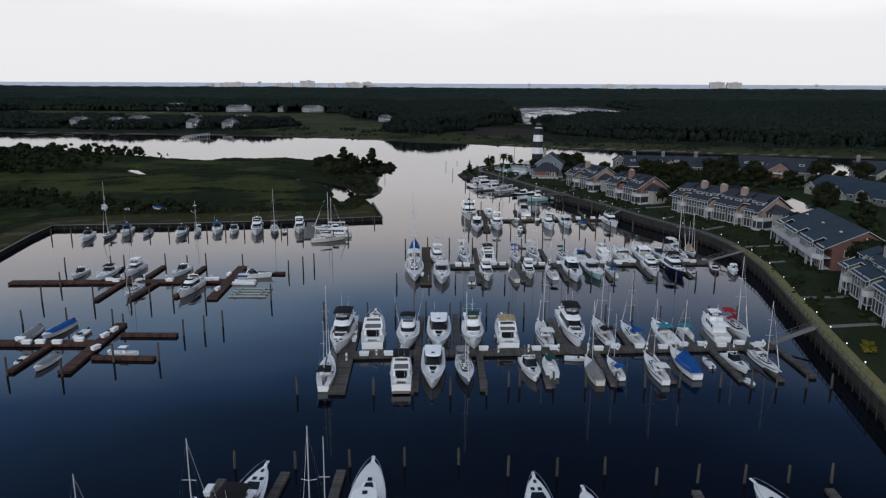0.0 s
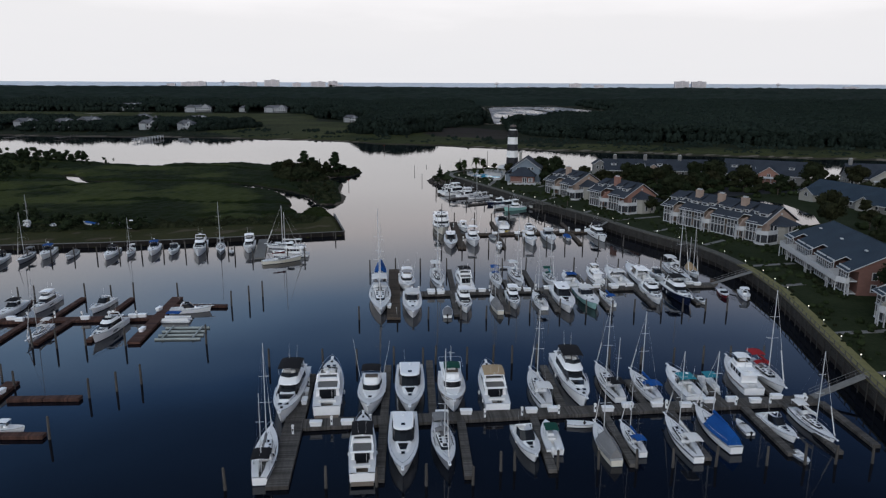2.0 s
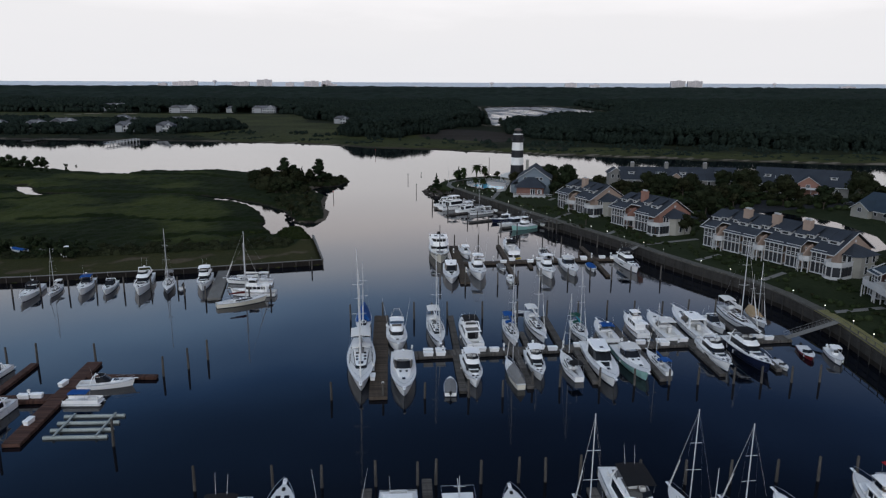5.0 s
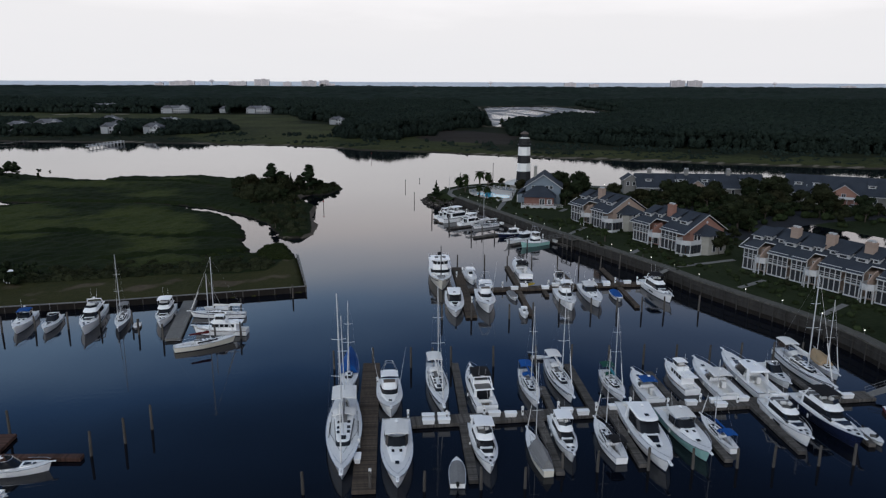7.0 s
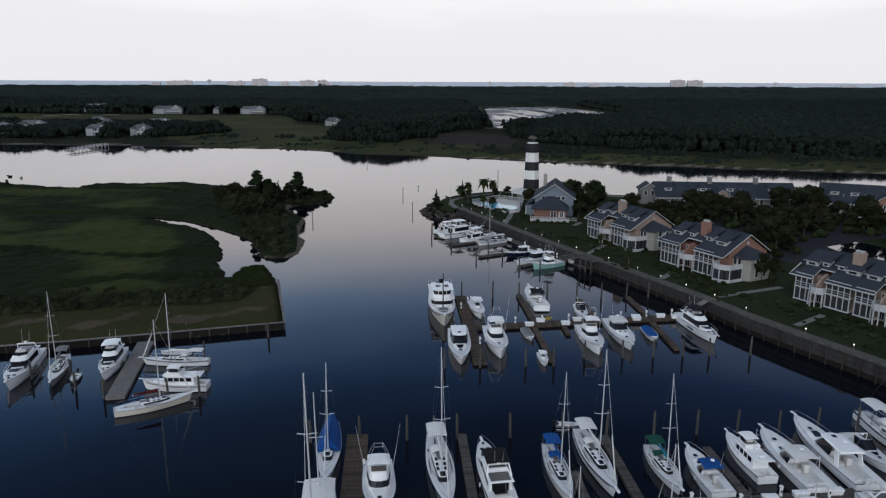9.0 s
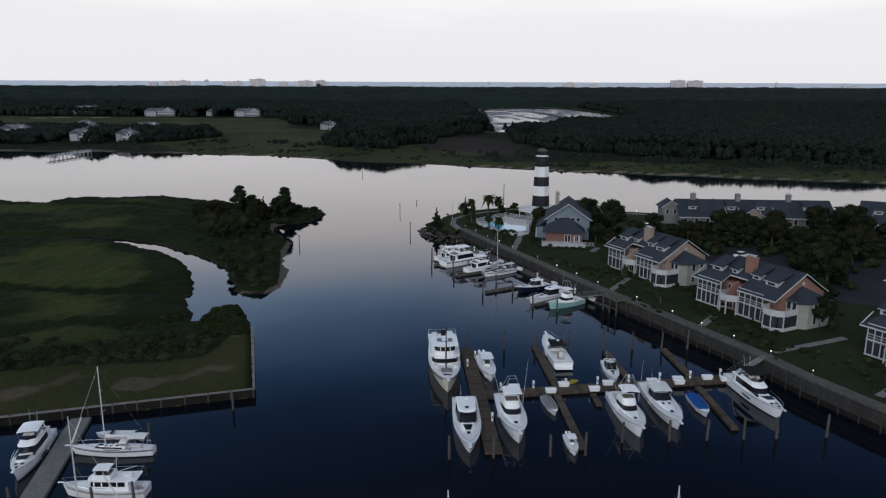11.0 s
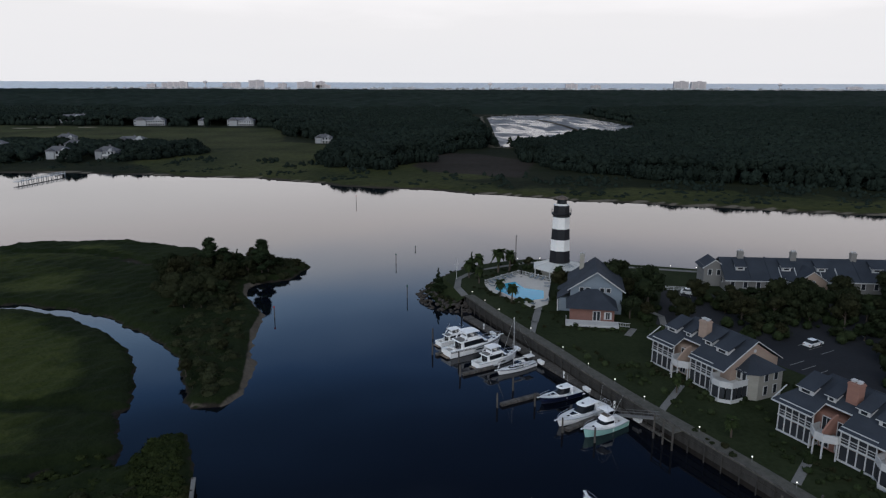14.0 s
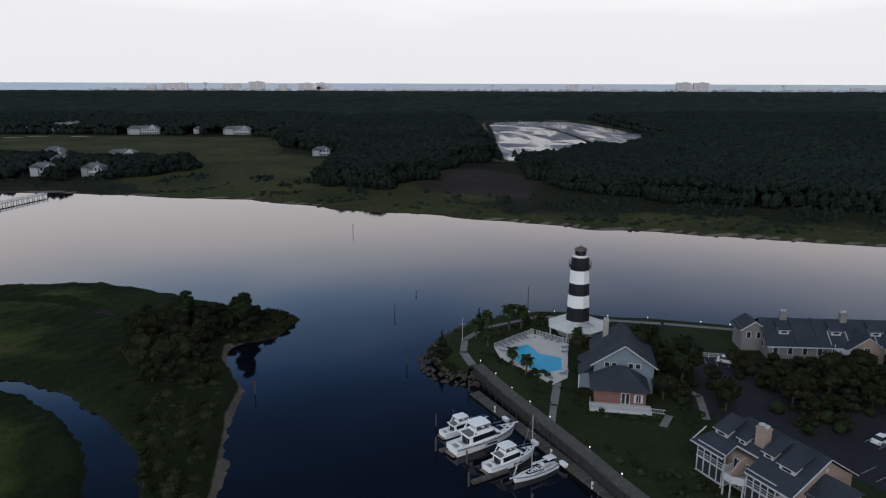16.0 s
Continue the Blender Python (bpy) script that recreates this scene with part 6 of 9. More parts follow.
for q in (-0.9, 0.9):
    part("roof_hatch", Shape().soft(q, -0.6, 5.33, 0.8, 1.6, 0.12), GREYC, big)
part("radar_dome", Shape().tube((0, 0.9, 5.3), (0, 0.9, 5.7), 0.08).ball(0, 0.9, 5.8, 0.35, 0.35, 0.16), GEL, big)
part("mast", Shape().tube((0, 4.0, 1.9), (0, 3.9, 9.0), 0.13, 0.08, 8).tube((-0.9, 3.9, 6.6), (0.9, 3.9, 6.6), 0.04, n=5), BLACKC, big, "dark mast with a crosstree")
part("derrick", Shape().tube((0, 4.0, 2.8), (0, 8.4, 4.4), 0.08, 0.05, 7), BLACKC, big)
part("funnel", Shape().tube((0, -5.2, 3.4), (0, -5.3, 5.6), 0.45, 0.38, 10), BLACKC, big)
part("deck_rail", Shape().pipe([(-2.4, 1.6, 4.3), (-2.4, -10.0, 4.3), (2.4, -10.0, 4.3), (2.4, 1.6, 4.3)], 0.035, 4), STEEL, big)
for k in range(5):
    for q in (-2.4, 2.4):
        part("rail_post", Shape().tube((q, 1.4 - k * 2.8, 3.4), (q, 1.4 - k * 2.8, 4.3), 0.03, n=4), STEEL, big)
for x, y, w, l, h in ((-1.3, -8.6, 1.2, 1.6, 0.8), (1.4, -8.9, 1.0, 1.2, 0.6), (1.5, -4.6, 0.9, 1.8, 0.7)):
    part("deck_locker", Shape().soft(x, y, 3.42, w, l, h), VINYL, big)
part("hold_hatch", Shape().soft(0, 5.6, 1.9, 1.8, 1.7, 0.45), GREYC, big, "dark grey hold hatch")
part("windlass", Shape().soft(0, 8.0, 1.95, 0.9, 0.6, 0.5).tube((-0.7, 8.0, 2.3), (0.7, 8.0, 2.3), 0.16, n=8), BLACKC, big)
for q in (-1.6, 1.6):
    part("deck_box", Shape().soft(q, 3.4, 1.9, 0.7, 1.2, 0.6), VINYL, big)
part("skiff", Shape().loft([[(x * 0.5 - 1.3, y - 6.8, z + 3.85) for x, z in ((-1.2, 0.5), (-0.9, 0.05), (0.9, 0.05), (1.2, 0.5))] for y in (-1.2, 0, 1.0)]), GEL, big)
bow_rail(big, bl, 22.0, -2.0, 0.8)
jet = thing("jet_ski", "small yellow jet ski on the dock edge", "jet ski", m=pose(27.4, 232.5, 0.55, 0, 0, -100))
YEL = mat("yellow_plastic", (0.42, 0.30, 0.02), (0.32, 0.22, 0.015), 0.4, 2.0)
part("hull", Shape().loft([[(-0.45, -1.2, 0.3), (0.45, -1.2, 0.3), (0.5, -1.2, 0.0), (-0.5, -1.2, 0.0)], [(-0.5, 0.2, 0.4), (0.5, 0.2, 0.4), (0.5, 0.2, 0.0), (-0.5, 0.2, 0.0)], [(-0.06, 1.3, 0.5), (0.06, 1.3, 0.5), (0.05, 1.2, 0.25), (-0.05, 1.2, 0.25)]]), YEL, jet)
part("seat", Shape().soft(0, -0.5, 0.35, 0.35, 1.2, 0.3, 0, 0.08), RUBBER, jet)
part("handlebar", Shape().tube((-0.35, 0.3, 0.85), (0.35, 0.3, 0.85), 0.03).tube((0, 0.3, 0.4), (0, 0.3, 0.85), 0.06), RUBBER, jet)
lift = thing("boat_lift", "empty floating boat lift of pale tubes", "boat lift", m=pose(-41.1, 148.3, 0))
GALV = mat("galvanised_tube", (0.34, 0.37, 0.36), (0.20, 0.23, 0.22), 0.55, 1.5, metal=0.2)
for k in range(4):
    part("float_tube", Shape().tube((-3.9, -2.9 + 1.93 * k, 0.1), (3.9, -2.9 + 1.93 * k, 0.1), 0.27, n=9), GALV, lift)
for q in (-2.6, 2.6):
    part("cross_beam", Shape().box(q, 0, 0.33, 0.25, 6.4, 0.14), GALV, lift)
# boats laid up on the isle's lawn
for kind, x, y, a, k in (("run", -107, 240, 40, 1.1), ("ccwhite", -83, 238.5, 10, 0.9), ("runblue", -96.3, 241, 60, 0.9), ("rungrey", -89.5, 240.6, 80, 0.9), ("swhite", -114, 240, 20, 0.7)):
    copy_thing(LIB[kind], pose(x, y, 1.62, 0, 0, a) @ Matrix.Diagonal((k, k, k, 1)))

# ---------------------------------------------------------------- buildings
PEACH = mat("peach_siding", (0.33, 0.245, 0.195), (0.265, 0.195, 0.155), 0.8, 0.6, bump=0.15, stretch=(1, 1, 6))
TERRA = mat("terracotta_siding", (0.27, 0.140, 0.105), (0.215, 0.11, 0.085), 0.8, 0.6, bump=0.15, stretch=(1, 1, 6))
CREAMS = mat("cream_siding", (0.31, 0.30, 0.265), (0.24, 0.232, 0.205), 0.8, 0.6, bump=0.15, stretch=(1, 1, 6))
PALES = mat("pale_grey_siding", (0.20, 0.195, 0.185), (0.145, 0.142, 0.135), 0.8, 0.6, bump=0.15, stretch=(1, 1, 6))
BLUES = mat("blue_grey_siding", (0.17, 0.21, 0.25), (0.135, 0.17, 0.205), 0.8, 0.6, bump=0.15, stretch=(1, 1, 6))
BRICK = mat("red_brick", (0.19, 0.095, 0.075), (0.13, 0.066, 0.052), 0.85, 3.0, bump=0.4, stretch=(1, 1, 2.5))
TRIM = mat("white_trim", (0.52, 0.525, 0.525), (0.40, 0.405, 0.41), 0.55, 1.0)
ROOF = mat("slate_shingle", (0.038, 0.046, 0.060), (0.019, 0.024, 0.033), 0.85, 1.1, bump=0.5, fine=30, stretch=(1, 1, 1), spec=0.25)
ROOFB = mat("blue_shingle", (0.030, 0.048, 0.068), (0.018, 0.030, 0.045), 0.85, 1.1, bump=0.5, fine=30, spec=0.25)
ROOFW = mat("white_metal_roof", (0.62, 0.61, 0.58), (0.50, 0.50, 0.48), 0.5, 0.6)
SCREEN = glass_mat("dark_porch_screen", (0.030, 0.034, 0.040), 0.35)
PANE = glass_mat("window_pane", (0.025, 0.030, 0.036), 0.05)
BLACKP = mat("black_paint", (0.011, 0.012, 0.016), (0.007, 0.008, 0.011), 0.5, 0.8, spec=0.3)
WHITEP = mat("white_paint", (0.78, 0.77, 0.75), (0.68, 0.67, 0.65), 0.6, 0.8)
POOLW = mat("pool_water", (0.06, 0.42, 0.60), (0.05, 0.36, 0.54), 0.10, 0.6, bump=0.05)
PAVE = mat("pool_paving", (0.56, 0.53, 0.49), (0.46, 0.43, 0.40), 0.85, 0.8, bump=0.1)
G = 2.95


def slab(points, thick, drop=True):
    """A roof plane of some thickness from its top corners."""
    n = len(points)
    low = [(x, y, z - thick) for x, y, z in points]
    return Shape().add(list(points) + low, [tuple(range(n)), tuple(range(2 * n - 1, n - 1, -1))] + [(i, i + n, (i + 1) % n + n, (i + 1) % n) for i in range(n)])


def window(parent, x, y, z, w, h, out=(0, -1), frame_m=None, double=1, name="window"):
    """A window with frame and panes on a wall whose outside faces along out (a local axis)."""
    ox, oy = out
    win = part(name, Shape().box(x + ox * 0.04, y + oy * 0.04, z, (w + 0.2) if oy else 0.1, (w + 0.2) if ox else 0.1, h + 0.2), frame_m or TRIM, parent)
    for k in range(double):
        d = (k + 0.5) / double - 0.5
        part("pane", Shape().box(x + ox * 0.08 + (d * w if oy else 0), y + oy * 0.08 + (d * w if ox else 0), z + 0.1, (w / double - 0.1) if oy else 0.06, (w / double - 0.1) if ox else 0.06, h), PANE, win)
    return win


def gable_wall(x, y0, y1, z0, zr, yr, t, out):
    """A triangular wall in the plane x, from eave to ridge."""
    return Shape().loft([[(x, y0, z0), (x, y1, z0), (x, yr, zr)], [(x + out * t, y0, z0), (x + out * t, y1, z0), (x + out * t, yr, zr)]])


def dormer(house, x, y, z, w, depth, roofm, wallm, double=1):
    d = part("dormer", Shape().box(x, y + depth / 2, z, w, depth, 1.05), wallm, house)
    part("dormer_roof", slab([(x - w / 2 - 0.3, y - 0.35, z + 1.02), (x + w / 2 + 0.3, y - 0.35, z + 1.02), (x + w / 2 + 0.3, y + depth * 1.35, z + 1.02 + depth * 0.62), (x - w / 2 - 0.3, y + depth * 1.35, z + 1.02 + depth * 0.62)], 0.16), roofm, d)
    part("dormer_window", Shape().box(x, y - 0.03, z + 0.22, w * 0.62, 0.06, 0.58).box(x, y - 0.38, z + 0.90, w + 0.62, 0.05, 0.10), TRIM, d)
    part("dormer_pane", Shape().box(x, y - 0.06, z + 0.30, w * 0.62 - 0.16, 0.06, 0.42), PANE, d)


def chimney(house, x, y, z0, z1, wallm, w=2.0, d=1.5):
    c = part("chimney", Shape().soft(x, y, z0, w, d, z1 - z0, 0, 0.04), wallm, house)
    part("chimney_band", Shape().soft(x, y, z1 - 0.35, w + 0.16, d + 0.16, 0.2, 0, 0.03), wallm, c)
    for q in (-1, 1):
        part("flue_cap", Shape().soft(x + q * w * 0.24, y, z1, w * 0.34, d * 0.5, 0.12).soft(x + q * w * 0.24, y, z1 + 0.25, w * 0.40, d * 0.6, 0.08).box(x + q * w * 0.24, y, z1 + 0.1, w * 0.2, d * 0.3, 0.16), TRIM, c)


def screen_bay(house, x0, x1, y, z0, floors=2, fh=2.5):
    """A screened porch front from x0 to x1: dark screens between white posts, one row a floor."""
    n = max(2, round((x1 - x0) / 1.25))
    w = (x1 - x0) / n
    for f in range(floors):
        z = z0 + f * fh
        part("porch_floor", Shape().box((x0 + x1) / 2, y + 0.8, z - 0.02, x1 - x0 + 0.2, 1.9, 0.20), TRIM, house)
        for k in range(n):
            part("screen", Shape().box(x0 + w * (k + 0.5), y + 0.10, z + 0.18, w - 0.14, 0.05, fh - 0.42), SCREEN, house)
        for k in range(n + 1):
            part("porch_post", Shape().box(x0 + w * k, y + 0.04, z + 0.18, 0.15, 0.15, fh - 0.28), TRIM, house)
        if f:
            part("porch_rail", Shape().box((x0 + x1) / 2, y + 0.0, z + 0.95, x1 - x0, 0.08, 0.10).box((x0 + x1) / 2, y + 0.0, z + 0.55, x1 - x0, 0.05, 0.06), TRIM, house)
    part("porch_head", Shape().box((x0 + x1) / 2, y + 0.05, z0 + floors * fh - 0.12, x1 - x0 + 0.2, 0.22, 0.3), TRIM, house)


def balcony(house, x0, x1, y0, y1, z, solid=True):
    """A chamfered balcony that stands forward from y1 to y0, with a boarded white parapet."""
    c = min(1.6, (x1 - x0) / 3)
    pts = [(x0, y1), (x0, y0 + c * 0.8), (x0 + c, y0), (x1 - c, y0), (x1, y0 + c * 0.8), (x1, y1)]
    b = part("balcony", Shape().prism(pts, z - 0.2, z), TRIM, house)
    for (ax, ay), (bx, by) in zip(pts, pts[1:]):
        l = math.hypot(bx - ax, by - ay)
        t = math.degrees(math.atan2(by - ay, bx - ax))
        part("parapet", Shape().box((ax + bx) / 2, (ay + by) / 2, z, l, 0.12, 0.95, t).box((ax + bx) / 2, (ay + by) / 2, z + 0.95, l + 0.1, 0.2, 0.08, t), TRIM, b)
    for px, py in pts:
        part("column", Shape().box(px, py, G, 0.18, 0.18, z - G - 0.2), TRIM, b)
    return pts


def townhouse(label, x, y, turn, L, D, wallm=PEACH, roofm=ROOF, units=1, endwing=True, low=False):
    """A two-storey row with screened porches towards the water (local -y), dormers and a chimney for each unit."""
    h = thing("townhouse", label, "house", "waterside houses", pose(x, y, 0, 0, 0, turn))
    ze, zr, F = (8.0, 12.3, 2.45) if low else (8.15, 12.1, 2.5)
    yr = D * 0.54
    hip = 3.6
    part("wall", Shape().box(L / 2, D / 2 + 0.9, G - 0.1, L - 0.2, D - 1.8, ze - G + 0.1), wallm, h)
    fz = (zr - ze) / (yr + 0.4)
    # the front slope comes down over the porches and stops short above each balcony recess
    u = L / units
    cuts = [-0.5]
    if low:
        balcony(h, -0.3, L + 0.3, -1.9, 0.0, G + 0.2 + F)
    for k in range(units):
        cuts += [k * u + u * 0.345, k * u + u * 0.575]
    cuts.append(L + 0.5)
    for k, (xa, xb) in enumerate(zip(cuts, cuts[1:])):
        y0 = 2.3 if k % 2 else -0.5
        z0 = lerp(ze - 0.15, zr, (y0 + 0.5) / (yr + 0.5))
        part("roof_front", slab([(xa, y0, z0), (xb, y0, z0), (xb, yr, zr), (hip if k == 0 else xa, yr, zr)], 0.22), roofm, h)
        if k % 2 == 0:
            part("gutter", Shape().box((xa + xb) / 2, -0.56, ze - 0.42, xb - xa, 0.1, 0.22), TRIM, h)
            for q in (xa + 0.04, xb - 0.04):
                part("roof_edge", Shape().tube((q, -0.5, ze - 0.26), (q, 2.6, lerp(ze - 0.15, zr, 3.1 / (yr + 0.5)) - 0.11), 0.10, n=4), TRIM, h)
        else:
            part("recess_gutter", Shape().box((xa + xb) / 2, y0 - 0.05, z0 - 0.26, xb - xa, 0.1, 0.2), TRIM, h)
    part("roof_back", slab([(L + 0.5, D + 0.5, ze - 0.1), (-0.5, D + 0.5, ze - 0.1), (hip, yr + 0.02, zr), (L + 0.5, yr + 0.02, zr)], 0.22), roofm, h)
    part("roof_hip", slab([(-0.5, D + 0.5, ze - 0.1), (-0.5, -0.5, ze - 0.15), (hip, yr, zr)], 0.22), roofm, h)
    part("ridge_cap", Shape().tube((hip, yr, zr - 0.02), (L + 0.5, yr, zr - 0.02), 0.14, n=6), roofm, h)
    for gx, s in ((L - 0.1, 1),):
        part("gable", gable_wall(gx - s * 0.05, 0.5, D - 0.1, ze - 0.2, zr - 0.45, yr, 0.12, s), wallm, h)
        for (ya, za), (yb, zb) in (((-0.5, ze - 0.22), (yr, zr - 0.06)), ((D + 0.5, ze - 0.18), (yr, zr - 0.06))):
            part("barge_board", Shape().tube((gx + s * 0.62, ya, za), (gx + s * 0.62, yb, zb), 0.09, n=4), TRIM, h)
        part("gable_vent", Shape().tube((gx + s * 0.05, yr, zr - 1.9), (gx + s * 0.16, yr, zr - 1.9), 0.32, n=8), TRIM, h)
    for k in range(units):
        a = k * u
        screen_bay(h, a + 0.6, a + u * 0.34, 0.0, G + 0.2)
        screen_bay(h, a + u * 0.58, a + u * 0.86 if k == units - 1 and endwing else a + u - 0.4, 0.0, G + 0.2)
        # the recess between the porches: curved balcony, doors and a rounded fin wall
        balcony(h, a + u * 0.345, a + u * 0.575, -1.5, 1.7, G + 0.2 + F)
        part("recess_wall", Shape().box(a + u * 0.46, 1.66, G, u * 0.24, 0.1, ze - G - 0.2), wallm, h)
        fin = Shape()
        prof = [(1.7, G + 3.0), (-1.2, G + 3.0), (-1.2, G + 4.0)] + [(-1.2 + 2.9 * t, G + 4.0 + 1.9 * math.sin(t * math.pi / 2)) for t in (0.25, 0.5, 0.75, 1.0)]
        fin.loft([[(a + u * 0.47, yy, zz) for yy, zz in prof], [(a + u * 0.47 + 0.25, yy, zz) for yy, zz in prof]])
        if low:
            window(h, a + u * 0.46, 1.6, G + 0.25, u * 0.12, 2.0, double=2, name="balcony_door")
            part("roof_vent", Shape().soft(a + u * 0.5, yr * 0.6, lerp(ze, zr, 0.63), 0.8, 0.5, 0.3), TRIM, h)
            continue
        part("party_wall", fin, wallm, h, "rounded wall between the balconies")
        for q in (0.40, 0.53):
            for f in (0, 1):
                window(h, a + u * q, 1.6, G + 0.25 + f * F, u * 0.07, 2.0, double=2, name="balcony_door")
        cx = a + u * 0.50 if units == 1 else L / 2 + (k - (units - 1) / 2) * 8.0
        cy = yr * 0.62
        chimney(h, cx, cy, ze + cy * fz - 0.4, zr + 1.3, wallm, 1.8, 1.4)
        for q, w in ((0.16, 2.4), (0.37, 1.3), (0.64, 1.7), (0.84, 2.6)):
            yd = yr * (0.40 if w < 2 else 0.34)
            dormer(h, a + u * q, yd, ze - 0.25 + (yd + 0.5) * fz, w, 2.6, roofm, TRIM)
    if endwing:
        # the cream end wing under its own hipped roof, with a broad bay balcony in front
        wx0, wx1, wy0, wy1 = L - 0.6, L + 3.4, D * 0.24, D * 0.78
        part("end_wing", Shape().prism([(wx0, wy0), (wx1 - 1.2, wy0), (wx1, wy0 + 1.4), (wx1, wy1), (wx0, wy1)], G - 0.1, ze - 0.6), CREAMS, h)
        pk = (L - 0.3, (wy0 + wy1) / 2, ze + 1.7)
        rim = [(wx0, wy0 - 0.4, ze - 0.6), (wx1 - 1.0, wy0 - 0.4, ze - 0.6), (wx1 + 0.4, wy0 + 1.2, ze - 0.6), (wx1 + 0.4, wy1 + 0.4, ze - 0.6), (wx0, wy1 + 0.4, ze - 0.6)]
        part("wing_roof", Shape().add(rim + [pk], [(i, (i + 1) % 5, 5) for i in range(5)] + [(4, 3, 2, 1, 0)]), roofm, h)
        pts = balcony(h, L * (1 - 0.13 / 1) if units == 1 else L - u * 0.13, L + 2.4, -1.6, wy0, G + 0.2 + F)
        for (ax, ay), (bx, by) in zip(pts, pts[1:]):
            l = math.hypot(bx - ax, by - ay)
            t = math.degrees(math.atan2(by - ay, bx - ax))
            n = max(1, round(l / 1.3))
            for k in range(n):
                q = (k + 0.5) / n
                part("bay_screen", Shape().box(lerp(ax, bx, q), lerp(ay, by, q), G + 0.75, l / n - 0.2, 0.06, 1.9, t), SCREEN, h)
            part("bay_sill", Shape().box((ax + bx) / 2, (ay + by) / 2, G, l, 0.14, 0.6, t), TRIM, h)
        for q in (0.3, 0.7):
            window(h, lerp(wx0, wx1 - 1.2, q) + 0.3, wy0, G + F + 0.7, 0.8, 1.4)
            window(h, wx1, lerp(wy0 + 1.4, wy1, q), G + F + 0.6, 0.8, 1.4, out=(1, 0))
            window(h, wx1, lerp(wy0 + 1.4, wy1, q), G + 0.7, 0.8, 1.5, out=(1, 0))
    else:
        for q in (0.3, 0.55, 0.8):
            for f in (0, 1):
                window(h, L - 0.1, D * q, G + 0.7 + f * F, 0.9, 1.4, out=(1, 0))
    return h


townhouse("peach townhouse row with slate roof, dormers and white porches", 50.2, 293.2, -67.5, 17.6, 13.0, PEACH)
townhouse("terracotta townhouse row with slate roof and white porches", 60.2, 265.8, -66.9, 18.4, 13.0, TERRA)
townhouse("long peach townhouse row with three chimneys", 75.4, 236.0, -64.5, 35, 13.5, PEACH, units=3)
townhouse("large townhouse with a broad blue shingle roof", 90.6, 192.0, -98.8, 34.4, 16, BRICK, ROOFB, units=3, endwing=False, low=True)
townhouse("townhouse with blue shingle roof near the walkway", 82.2, 145, -100, 32, 16, CREAMS, ROOFB, units=3)


